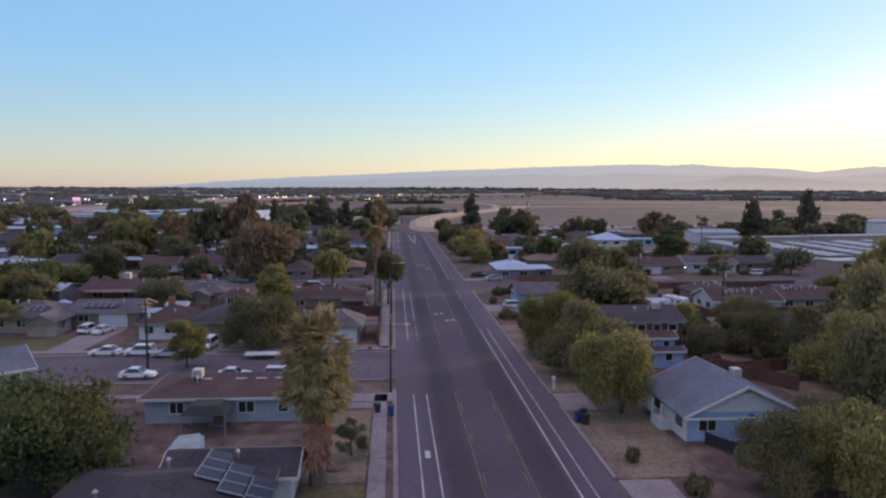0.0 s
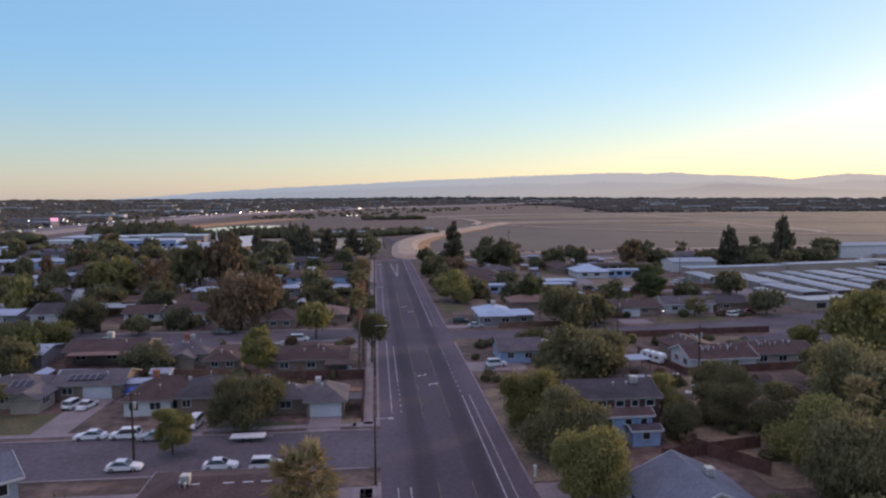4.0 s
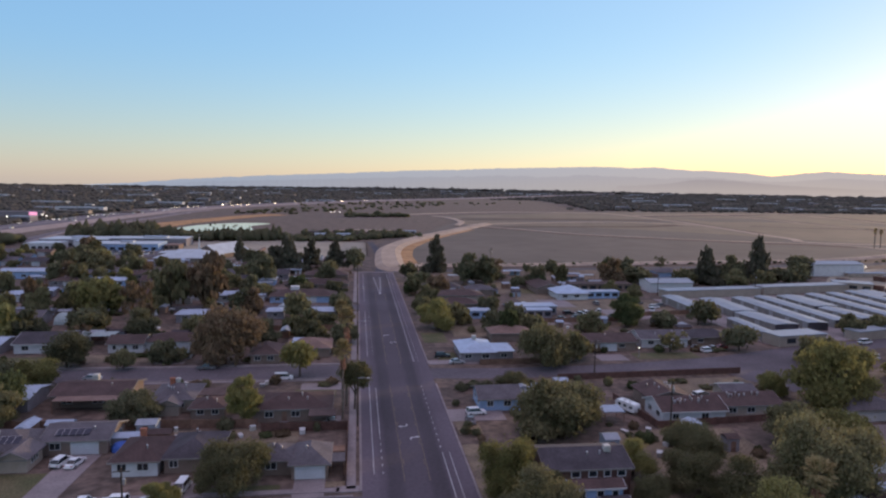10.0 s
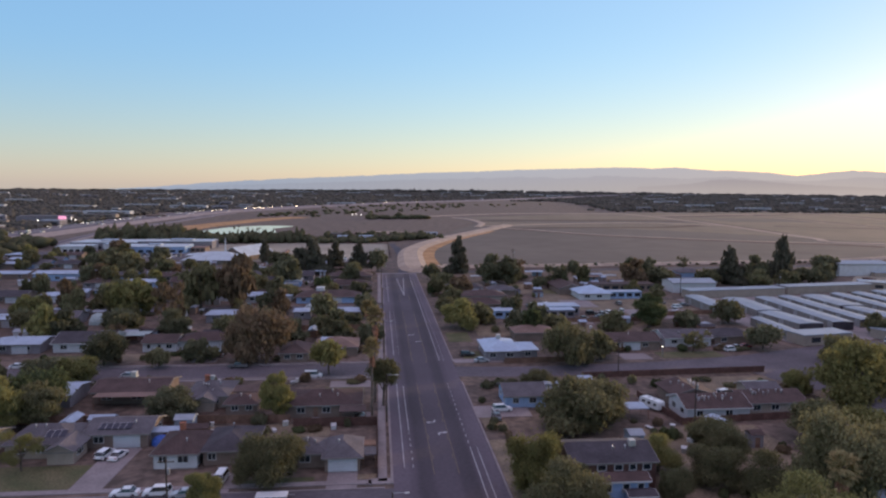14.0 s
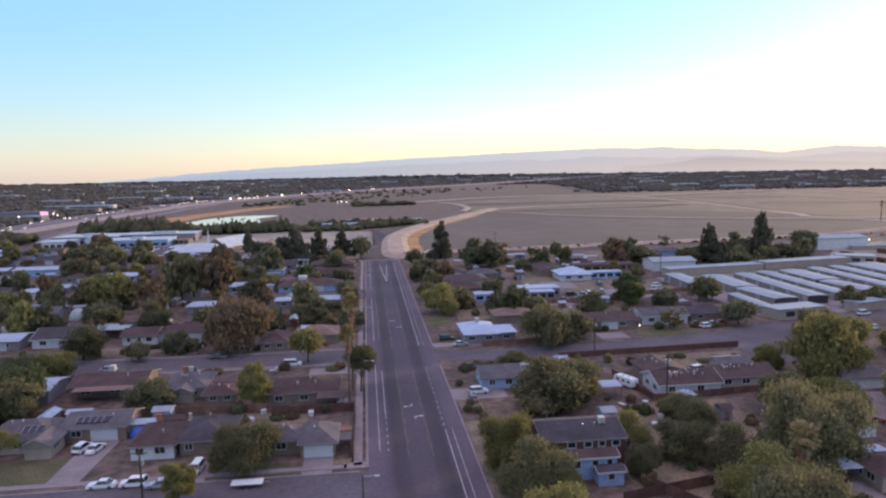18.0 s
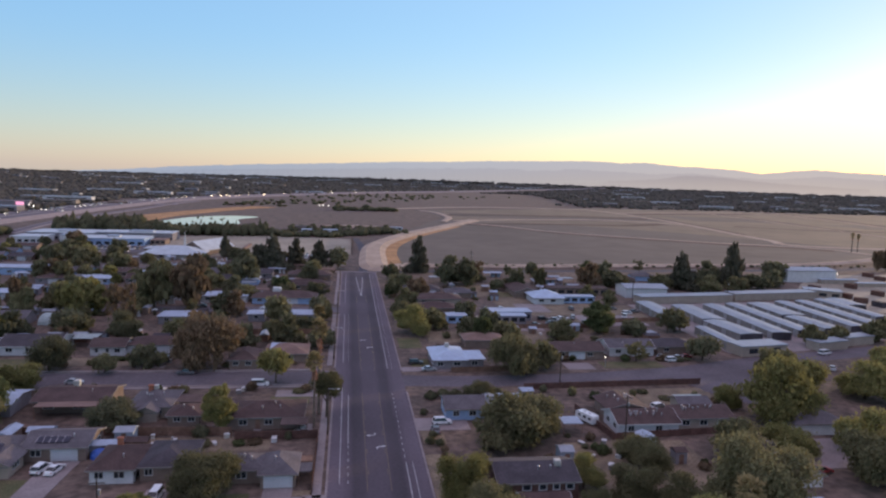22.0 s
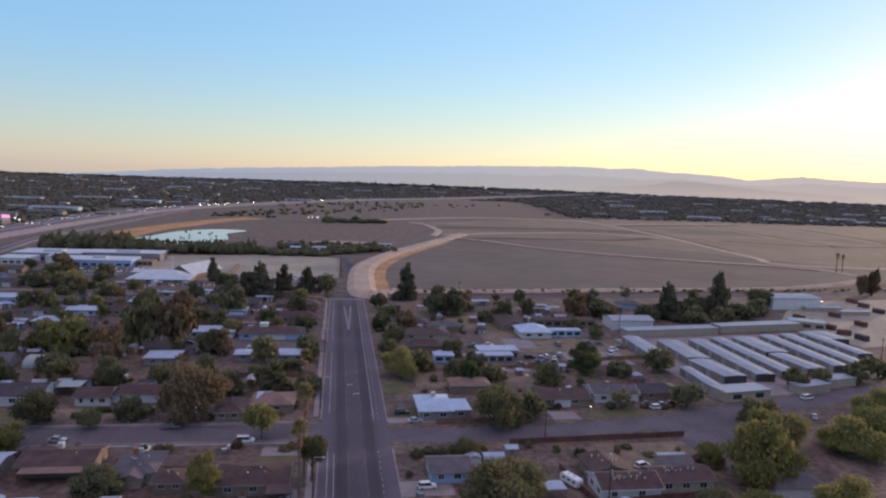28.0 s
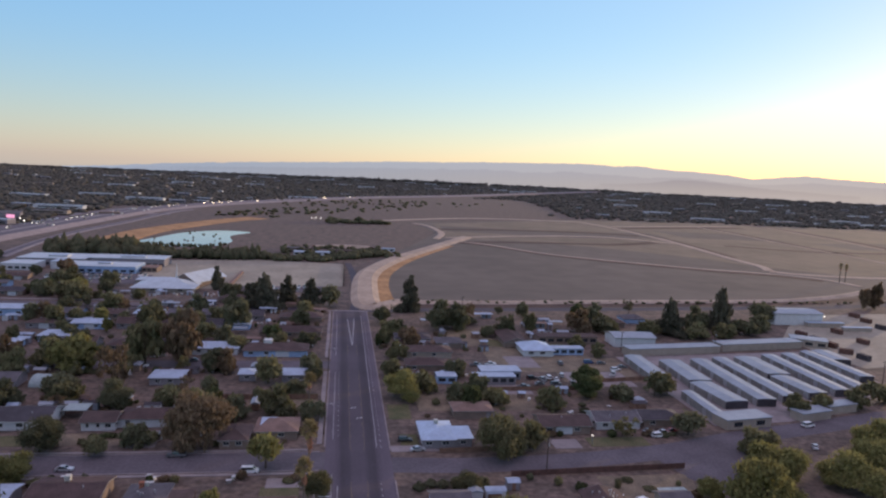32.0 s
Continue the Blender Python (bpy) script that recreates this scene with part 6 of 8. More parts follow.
top.matrix_world = pose(-26.6, 114.4, 0)
tagged(top, "low white flatbed trailer parked in the street", "trailer")
bm = bmesh.new()
box(bm, -2.3, 2.3, -0.9, 0.9, 0.6, 0.75)
part("bed", bm, M["white"], top)
bm = bmesh.new()
box(bm, 2.3, 3.3, -0.05, 0.05, 0.52, 0.62)
part("tow_bar", bm, M["steel"], top)
for sy in (-1, 1):
    for sx in (-0.5, 0.5):
        bm = bmesh.new()
        bmesh.ops.create_cone(bm, cap_ends=True, segments=12, radius1=0.32, radius2=0.32, depth=0.2, matrix=pose(sx, sy * 0.8, 0.34, 90, 0, 0))
        part("wheel", bm, M["rubber"], top)

# ---- west side, third and fourth rows ----
house(-75.2, -66.4, 206.2, 214.5, "roof_brown", "wall_white", "white house with a brown roof and three windows", rise=1.4, hip=False, wins=[(1.2, 0.8), (4, 0.8), (6.3, 1.4)], side="e")
house(-66.3, -52.6, 208.4, 217, "roof_red", "wall_white", "white house with a red-brown roof and open garage", rise=1.4, wins=[(2, 1.2)], gar=(7, 11.6))
house(-99, -84.2, 207, 219, "roof_dark", "wall_white", "white gabled house with a charcoal roof", edge="trim", hip=False, rise=1.9, wins=[(2, 1.6), (7, 1.6)], side="e", vents=1)
carport(-83.6, -77, 215, 221, 2.6, "greentarp", "shed with a grey-green sheet roof")
house(-36.2, -29.2, 192.6, 203, "roof_brown", "wall_tan", "tan house with a brown hipped roof", ridge="y", rise=1.6, wins=[(1, 1.4), (4.2, 1.4)])
house(-27.6, -16.6, 198.2, 208.4, "roof_tan", "wall_tan", "tan house with a pinkish tan roof", rise=1.6, wins=[(1.5, 1.5), (6, 1.5)], side="e")
bm = bmesh.new()
box(bm, -26.8, -22.6, 200, 206, 3.1, 3.3)
bmesh.ops.rotate(bm, cent=(-24.7, 203, 3.2), matrix=Matrix.Rotation(radians(8), 3, "X"), verts=bm.verts)
tagged(obj_from("patio_cover", bm, M["roof_white"]), "white sheet cover on a tan roof", "roof cover")
fence([(-46, 231.5), (-12, 231.5)], 1.8, "wood", "weathered board fence behind houses")
house(-25, -15.2, 249.5, 257.5, "roof_white", "wall_grey", "house with a flat pale blue-white roof", rise=0.5, wins=[(2, 1.5), (6, 1.5)])
house(-39.6, -34, 250.3, 256.8, "roof_white", "wall_grey", "small house with a pale blue-white roof", rise=0.7, wins=[(2, 1.4)])
house(-42.5, -18, 281.6, 292.5, "roof_brown", "wall_blue", "long house with a brown roof and pale walls", rise=1.8, wins=[(2, 1.6), (8, 1.6)], gar=(12.5, 17.3), side="e")
bm = bmesh.new()
box(bm, -35.2, -32, 286, 289, 3.6, 5.6)
tagged(obj_from("roof_box", bm, M["trim"]), "large white box unit on a brown roof", "cooler")
house(-62.5, -45, 284.2, 294.5, "roof_white", "wall_white", "low white house with a pale roof", rise=0.7, wins=[(2, 1.5), (6, 1.5), (11, 1.5)])
house(-40, -13.6, 312.5, 323, "roof_red", "wall_tan", "long tan house with a red-brown roof", rise=1.6, wins=[(3, 1.6), (12, 1.6)], side="e")
house(-55, -46, 326, 335, "roof_white", "wall_blue", "small pale blue house with a white roof", rise=0.8)
house(-34, -14, 343, 353, "roof_brown", "wall_tan", "tan house with a brown hipped roof", rise=1.6, side="e")
house(-172, -145, 349, 360, "roof_white", "wall_blue", "long pale blue building with a white roof", rise=0.8, h=3.4, hip=False, wins=[(3, 2), (10, 2), (18, 2)])
house(-125.5, -113.5, 302, 312, "roof_white", "wall_blue", "pale blue house with a white roof", rise=0.9, wins=[(2, 2), (7, 2)])
house(-68, -57.6, 246, 255, "roof_white", "wall_grey", "grey house with a pale roof", rise=0.8, wins=[(2, 1.4), (6, 1.4)])
bm = bmesh.new()
n = 10
for j, y in enumerate((-4.5, 4.5)):
    for i in range(n + 1):
        a = math.pi * i / n
        bm.verts.new((4.2 * math.cos(a), y, 3.2 * math.sin(a)))
bm.verts.ensure_lookup_table()
for i in range(n):
    bm.faces.new((bm.verts[i], bm.verts[i + 1], bm.verts[n + 2 + i], bm.verts[n + 1 + i]))
bm.faces.new([bm.verts[i] for i in range(n + 1)])
bm.faces.new([bm.verts[n + 1 + i] for i in range(n, -1, -1)])
ob = tagged(obj_from("arched_shelter", bm, M["greentarp"]), "grey-green arched tarpaulin shelter", "shelter")
ob.matrix_world = pose(-99.6, 247.5, 0, 0, 0, 82)
rs = random.Random(21)
ROOFS = ("roof_brown", "roof_white", "roof_grey", "roof_dark", "roof_brown", "roof_red", "roof_white", "roof_grey")
WALLS = ("wall_grey", "wall_cream", "wall_blue", "wall_grey", "wall_tan", "wall_tan")
WORD = dict(roof_brown="brown", roof_red="red-brown", roof_grey="grey", roof_dark="charcoal", roof_white="pale white", roof_tan="tan",
            wall_white="white", wall_cream="cream", wall_blue="pale blue", wall_grey="grey", wall_tan="tan")


def filler_house(x, y, w, d):
    r, wl_ = rs.choice(ROOFS), rs.choice(WALLS)
    hip = rs.random() < 0.6
    house(x, x + w, y, y + d, r, wl_, f"low {WORD[wl_]} house with a {WORD[r]} {'hipped' if hip else 'gabled'} roof", rise=0.8 if r == "roof_white" else rs.uniform(1.2, 1.8), hip=hip,
          wins=[(1.5, 1.5), (w - 4, 1.5)], gar=(w / 2 - 1.2, w / 2 + 2.6) if rs.random() < 0.4 else None, vents=rs.randint(0, 2))


def filler_row(y, d, x_from, x_to, trees=True):
    x = x_from
    while x > x_to:
        w = rs.uniform(10.5, 15)
        filler_house(x - w, y + rs.uniform(-1, 1), w, d + rs.uniform(-1, 1))
        far = 0.7 if y > 280 else 1.0
        if trees and rs.random() < 0.8 * far:
            tree(x - w - 2, y - rs.uniform(3, 6), far * rs.uniform(5, 9), far * rs.uniform(2.8, 5), rs.choice(("broad", "round", "tall", "broad")), rs.choice(("olive", "gold", "green", "rust", "olive")), "among houses", 0.08)
        if rs.random() < 0.75 * far:
            tree(x - w / 2, y + d + rs.uniform(3, 7), far * rs.uniform(6, 11), far * rs.uniform(3.5, 6), rs.choice(("broad", "tall", "broad")), rs.choice(("olive", "dark", "gold")), "among houses", 0.08)
        x -= w + rs.uniform(3, 6)


filler_row(130, 10, -76, -150)
filler_row(160, 10, -74, -170)
filler_row(206, 10, -102, -200)
filler_row(242, 9, -108, -210)
filler_row(288, 10, -66, -112)
filler_row(288, 10, -128, -230)
filler_row(325, 10, -58, -140)
filler_row(345, 10, -42, -140)
filler_row(325, 10, -178, -250)
filler_row(397, 9, -172, -250)
filler_row(356, 9, -178, -250)
filler_row(420, 9, -190, -250)
filler_row(446, 9, -190, -250)
house(-70, -52, 386, 396, "roof_red", "wall_tan", "tan house with a red-brown roof", rise=1.5)
house(-62, -48, 404, 413, "roof_brown", "wall_white", "white house with a brown roof", rise=1.5)

# ---- chapel and school beyond the houses ----
house(-99, -83.5, 431, 461, "roof_pale", "wall_tan", "tan chapel with a steep pale grey roof", ridge="y", hip=False, h=3.6, rise=4.6, over=0.9, wins=[(4, 2), (10, 2)], turn=-24)
house(-122, -89, 414, 436, "roof_pale", "wall_cream", "low broad chapel hall with a pale grey hipped roof", rise=3.6, h=2.8, over=1.2, wins=[(3, 2), (10, 2), (17, 2), (25, 2)])
house(-127, -101, 439, 450, "roof_pale", "wall_cream", "low chapel annex with a pale roof", rise=1.0, h=2.8, wins=[(3, 2), (12, 2)])
bm = bmesh.new()
bmesh.ops.create_cone(bm, cap_ends=True, segments=6, radius1=0.7, radius2=0.05, depth=9, matrix=Matrix.Translation((0, 0, 10.4)))
box(bm, -0.9, 0.9, -0.9, 0.9, 0, 6)
ob = tagged(obj_from("chapel_spire", bm, M["trim"]), "slim white spire of a chapel", "spire")
ob.matrix_world = pose(-101, 428.5, 0)
bm = bmesh.new()
box(bm, -0.9, 0.9, -39, 39, -0.1, 1.3)
box(bm, -1.1, 1.1, -39.2, 39.2, 1.3, 1.5)
ob = tagged(obj_from("boundary_wall", bm, M["roof_tan"]), "tan capped wall beside the chapel car park", "wall")
ob.matrix_world = pose(-72.6, 454, 0)


def flat_block(x0, x1, y0, y1, h, wall, roof, label, cat="building", bays=0, turn=0.0, name="building"):
    """A flat-roofed block with a low parapet, and a row of windows or doors along its south wall."""
    a, b = (x1 - x0) / 2, (y1 - y0) / 2
    top = new(name, None)
    top.matrix_world = pose((x0 + x1) / 2, (y0 + y1) / 2, 0, 0, 0, turn)
    tagged(top, label, cat)
    bm = bmesh.new()
    box(bm, -a, a, -b, b, -0.1, h)
    part("wall", bm, M[wall], top)
    bm = bmesh.new()
    box(bm, -a - 0.25, a + 0.25, -b - 0.25, b + 0.25, h, h + 0.22)
    part("roof", bm, M[roof], top)
    for i in range(bays):
        u = -a + (i + 0.5) * 2 * a / bays
        w = min(1.6, 0.7 * a / bays)
        bm = bmesh.new()
        box(bm, u - w, u + w, -b - 0.05, -b + 0.02, 0.9, min(h - 0.5, 2.4))
        part("window", bm, M["glass"], top)
    return top


flat_block(-178, -128, 510, 530, 5.4, "wall_grey", "roof_pale", "long low school hall with a pale blue-grey roof", bays=12)
flat_block(-222, -178.6, 505, 532, 5.0, "wall_grey", "roof_pale", "broad school block with a pale blue-grey roof", bays=8)
flat_block(-184, -138, 478, 500, 4.4, "wall_blue", "roof_pale", "blue-walled school block with a pale roof", bays=9)
flat_block(-222, -202, 483, 501, 4.2, "wall_white", "roof_pale", "white school block with a pale roof", bays=5)
flat_block(-136.5, -127, 486, 499, 3.0, "wall_tan", "roof_tan", "low tan school annex", bays=3)
for x, y, w, d, h in ((-150, 517, 16, 6, 6.6), (-198, 515, 12, 8, 6.4), (-160, 489, 8, 5, 5.6), (-192, 497, 6, 12, 5.0)):
    flat_block(x - w / 2, x + w / 2, y - d / 2, y + d / 2, h, "wall_white", "roof_white", "white raised lantern box on a school roof", bays=0, name="roof_lantern", cat="roof lantern")
for x, y, h, r, st, tn in ((-170, 436, 9, 6, "broad", "dark"), (-158, 428, 11, 7, "broad", "olive"), (-140, 432, 10, 6, "broad", "dark"), (-150, 412, 8, 6, "round", "gold"), (-134, 408, 8, 5, "round", "dark"),
                           (-176, 470, 11, 6, "broad", "rust"), (-192, 462, 7, 4, "round", "dark")):
    tree(x, y, h, r, st, tn, "near the school", 0.08)

# ---- east side ----
H = house(18, 28.6, 81.4, 90.8, "roof_slate", "wall_blue", "pale blue gabled house with a grey roof", edge="trim", ridge="y", hip=False, rise=2.5, over=0.75, h=2.7, wins=[(1.1, 1.6)], side="w")
bm = bmesh.new()
v = [bm.verts.new(p) for p in ((-5.28, -4.74, 2.72), (5.28, -4.74, 2.72), (0, -4.74, 5.1))]
bm.faces.new(v)
part("gable_cladding", bm, M["wall_white"], H, "pale upper gable boards")
for i in range(5):
    bm = bmesh.new()
    z = 2.78 + 0.42 * i
    w = 5.2 * (1 - (z - 2.7) / 2.45)
    box(bm, -w, w, -4.775, -4.742, z, z + 0.03)
    part("board_lap", bm, M["wall_white"], H)
bm = bmesh.new()
box(bm, 0.5, 1.0, -4.8, -4.7, 2.1, 2.45)
part("wall_vent", bm, M["glass"], H)
bm = bmesh.new()
box(bm, -5.42, -5.3, -4.7, 4.7, 0, 2.6)
part("west_cladding", bm, M["wall_white"], H, "white boarded west front")
for u0, u1 in ((-3.9, -2.4), (1.2, 3.0)):
    bm = bmesh.new()
    box(bm, -5.46, -5.41, u0, u1, 1.0, 2.1)
    part("window", bm, M["glass"], H)
bm = bmesh.new()
box(bm, -6.6, -5.42, -1.6, 0.8, -0.05, 0.9)
part("porch_wall", bm, M["wall_white"], H)
for y in (-1.5, 0.7):
    bm = bmesh.new()
    box(bm, -6.55, -6.4, y - 0.07, y + 0.07, 0.9, 2.5)
    part("porch_post", bm, M["trim"], H)
swamp_cooler(25.0, 86.4, 4.35, 0.9)
fence([(19.4, 80.6), (21.6, 76.5)], 1.2, "black", "low dark metal fence beside a house")
bin_cart(9.4, 87.2, "bluebin", "blue wheeled bin at the kerb")
bin_cart(10.1, 87.9, "black", "black wheeled bin at the kerb")
bin_cart(9.9, 86.4, "black", "black wheeled bin at the kerb")
bm = bmesh.new()
box(bm, -0.12, 0.12, -0.1, 0.1, 0, 1.1)
box(bm, -0.16, 0.16, -0.28, 0.24, 1.1, 1.45)
ob = tagged(obj_from("mailbox", bm, M["trim"]), "white mailbox on a post by the road", "mailbox")
ob.matrix_world = pose(9.6, 98.3, 0)

H = house(20.9, 28.4, 108.8, 111.6, "roof_red", "wall_blue", "blue house wing with white trim and a brown roof", edge="trim", hip=False, rise=0.55, h=3.5, over=0.35, side="w")
for x, w in ((-2.3, 0.9), (0.4, 0.9), (2.6, 0.8)):
    upper_window(H, x, -1.4, 1.9, w, 1.1)
house(24.8, 28.6, 106.4, 108.6, "roof_dark", "wall_blue", "low blue porch with a dark roof", edge="trim", rise=0.3, h=2.2, over=0.3, hip=False, wins=[(1.4, 0.9)])
H = house(18.0, 30.8, 112.0, 121.0, "roof_dark", "redwood", "two-storey red-brown house with a charcoal roof", edge="dull", hip=False, rise=1.4, h=5.0, over=0.4, side="w", vents=3)
for x, w in ((-2.0, 1.2), (0.6, 1.1), (2.8, 0.9), (5.0, 1.1)):
    upper_window(H, x, -4.5, 3.75, w, 0.8)
swamp_cooler(28.2, 115.4, 5.9, 1.0)
house(15.6, 24, 152.6, 161, "roof_grey", "wall_blue", "small pale blue house with a grey roof", rise=1.5, hip=False, ridge="x", wins=[(1.5, 1.2), (5, 1.4)], side="w")
car(14.4, 150.6, 5, "suv", "white", "in a driveway")
car(12.5, 146.2, 90, "sedan", "grey_car", "in a side yard")
for k, (x, y) in enumerate(((11.2, 156.5), (11.6, 143.6), (10.6, 140.5), (12.5, 139.5))):
    shrub(x, y, 1.5, 1.0, "dark", "at a driveway's edge")
for x, y in ((14, 167), (17, 168.5), (20, 168), (23.5, 169), (30, 169)):
    shrub(x, y, 2.0, 1.8, "dark", "along the street corner")
fence([(38, 172.8), (86, 175.5)], 1.6, "redwood", "red-brown board fence along the side street")
fence([(26.5, 101.2), (41.5, 104.5)], 1.7, "redwood", "red-brown board fence of a back yard")
fence([(31.5, 105.5), (37.5, 95.5)], 1.8, "redwood", "red-brown board fence of a back yard")
house(17.6, 26.6, 190.8, 204.5, "roof_bright", "wall_grey", "house with a bright white hipped roof", rise=1.5, ridge="y", wins=[(1, 1.6), (5.5, 1.8)], side="w")
house(26.7, 31.4, 191.4, 200, "roof_bright", "wall_grey", "white-roofed annex of a pale house", rise=0.5, wins=[(1.5, 1.5)])
swamp_cooler(22.1, 198.6, 4.0, 1.1)
car(16.2, 194.6 - 5, 10, "sedan", "silver", "in a driveway")
car(13.2, 196, 0, "suv", "black_car", "in a driveway")
fence([(22, 187.8), (40, 188.6)], 1.5, "wood", "weathered board fence along the street")
# the low compound with the white gable
house(50, 63, 142, 150.5, "roof_red", "wall_white", "white-walled house with a red-brown roof", edge="trim", hip=False, rise=1.6, wins=[(2, 1.2), (8, 1.4)], side="w", vents=14)
house(63.2, 76.5, 144.6, 152.5, "roof_brown", "wall_cream", "cream house with a brown roof", hip=False, rise=1.4, wins=[(2, 1.6), (6, 1.6), (10, 1.6)], vents=10)
house(51, 60, 150.8, 159, "roof_red", "wall_tan", "tan wing with a red-brown roof", ridge="y", rise=1.2, hip=False, vents=12)
house(69, 76, 152.8, 158, "roof_grey", "wall_cream", "grey-roofed wing of a cream house", rise=1.0, hip=False)
fence([(48, 140), (78, 142.6)], 1.5, "redwood", "dark red-brown board fence behind a yard")
fence([(48, 140), (46, 158)], 1.5, "redwood", "dark red-brown board fence beside a yard")
car(66, 157.5, 20, "suv", "white", "in a dirt yard")
car(68.2, 155.2, 25, "sedan", "blue_car", "in a dirt yard")
carport(70.4, 77.4, 156.2, 160.0, 2.4, "greentarp", "open carport with a pale grey-green roof")
carport(38.6, 42.8, 143.4, 147.6, 2.2, "roof_white", "low shed with a white sheet roof")
top = new("travel_trailer", None)
top.matrix_world = pose(46, 150, 0, 0, 0, 112) @ Matrix.Scale(0.8, 4)
tagged(top, "white travel trailer parked in a dirt yard", "trailer")
bm = bmesh.new()
profile_body(bm, [(-3.4, 0.6), (3.2, 0.6), (3.5, 1.2), (3.3, 2.4), (2.8, 2.75), (-3.2, 2.8), (-3.5, 2.4), (-3.5, 1.0)], 1.15, 0.04)
bmesh.ops.bevel(bm, geom=bm.edges[:], offset=0.06, segments=2, affect="EDGES")
part("body", bm, M["white"], top)
for u in (-2.2, -0.2, 1.8):
    for s in (-1, 1):
        bm = bmesh.new()
        box(bm, u - 0.5, u + 0.5, s * 1.13 - 0.04, s * 1.13 + 0.04, 1.5, 2.1)
        part("window", bm, M["glass"], top)
for u in (-0.4, 0.4):
    for s in (-1, 1):
        bm = bmesh.new()
        bmesh.ops.create_cone(bm, cap_ends=True, segments=12, radius1=0.36, radius2=0.36, depth=0.2, matrix=pose(u, s * 1.0, 0.36, 90, 0, 0))
        part("wheel", bm, M["rubber"], top)
for i in range(2):
    bm = bmesh.new()
    box(bm, -0.5 + 2 * i - 0.9, 0.1 + 2 * i - 0.9, -0.35, 0.35, 2.78, 3.0)
    part("roof_unit", bm, M["trim"], top)
utility_pole(50.2, 139.2, 9.5, 1)
utility_pole(47.5, 174, 9.5, 1)
utility_pole(52.4, 329, 17, 2)
utility_pole(118.5, 294, 9, 1)
utility_pole(164.8, 296.5, 9, 1)
utility_pole(207, 246, 9.5, 1)
utility_pole(74, 318, 9, 0)
# north of the side street
house(54, 69, 199.8, 209.4, "roof_brown", "wall_tan", "tan house with a brown gabled roof", hip=False, rise=1.5, wins=[(1.5, 1.6), (10, 1.6)], gar=(4.5, 9.2), vents=1)
house(72, 86, 203, 212, "roof_grey", "wall_white", "white-trimmed house with a grey gabled roof", edge="trim", hip=False, rise=1.6, wins=[(2, 1.6), (8, 1.6)], side="w", vents=2)
house(88, 101, 204.5, 213, "roof_dark", "wall_tan", "tan house with a charcoal roof", rise=1.4, wins=[(2, 1.6)])
car(88.8, 196.8, 12, "suv", "white", "parked in the street")
car(92, 199.4, 15, "sedan", "silver", "in a driveway")
car(95, 200.4, 15, "sedan", "red_car", "in a driveway")
car(87.5, 200.4, 15, "sedan", "grey_car", "in a driveway")
car(143, 203.5, 15, "van", "white", "driving lane of the side street")
car(133, 187, 60, "sedan", "silver", "in a side lane")
flat_block(43, 58, 246.4, 251.6, 2.9, "wall_grey", "roof_white", "low long building with a white flat roof", bays=5)
flat_block(46.5, 61.4, 252.2, 259.4, 3.2, "wall_grey", "roof_white", "low building with a white flat roof", bays=4)
rc = random.Random(8)
for i, (x, y, t) in enumerate(((66, 253, 10), (69.5, 251, 100), (72.5, 253.5, 95), (75, 251.6, 88), (78.5, 256, 80), (73, 245.8, 5), (67, 246.2, 8), (60, 242.6, 12), (79.6, 246, 80), (83.4, 272.6, 90),
                               (101, 273.4, 5), (103.4, 264, 10), (96, 274, 0), (48, 270, 0), (54, 271, 5), (40, 268, 0), (35, 266, 90), (108, 268, 0), (100, 258, 60))):
    car(x, y, t, rc.choice(("sedan", "suv", "van", "pickup")), rc.choice(("white", "silver", "black_car", "grey_car", "blue_car", "white")), "in a dirt parking yard")
fence([(40, 239), (80, 240.5)], 1.6, "wood", "weathered board fence behind houses")
fence([(82, 248), (112, 252)], 1.6, "wood", "weathered board fence of a parking yard")
house(71.5, 84.2, 284.2, 297.5, "roof_bright", "wall_white", "white building with a bright white hipped roof", rise=2.4, h=2.8, over=0.8, wins=[(2, 2), (7, 2)])
flat_block(84.5, 98.3, 286.6, 291.4, 2.8, "wall_blue", "roof_white", "low annex with a white flat roof", bays=4)
house(66.5, 77, 298, 318, "roof_brown", "wall_tan", "brown-roofed wing of a white building", ridge="y", hip=False, rise=1.8)
flat_block(84, 112, 306, 314, 3.0, "wall_tan", "roof_brown", "long low tan building", bays=7)
house(20, 35, 262.5, 271.5, "roof_red", "wall_tan", "tan house with a red-brown roof", rise=1.5, wins=[(2, 1.5)], side="w")
flat_block(29.5, 36.5, 247.5, 253, 2.6, "wall_blue", "roof_white", "small shed with a pale white roof", bays=2)
house(22, 40, 281, 291, "roof_brown", "wall_cream", "cream house with a brown roof", rise=1.5, wins=[(2, 1.5), (10, 1.5)], side="w")
house(19, 34, 303, 313, "roof_dark", "wall_white", "white house with a charcoal roof", rise=1.5, side="w")
house(36, 47, 296, 305, "roof_grey", "wall_tan", "tan house with a grey roof", rise=1.4)
house(124, 140, 340, 350, "roof_brown", "wall_tan", "tan house with a brown roof", rise=1.5)
house(144, 156, 350, 359, "roof_grey", "wall_blue", "pale blue house with a grey roof", rise=1.5)
house(30, 42, 213, 221, "roof_tan", "wall_tan", "tan house behind a broad tree", rise=1.4)
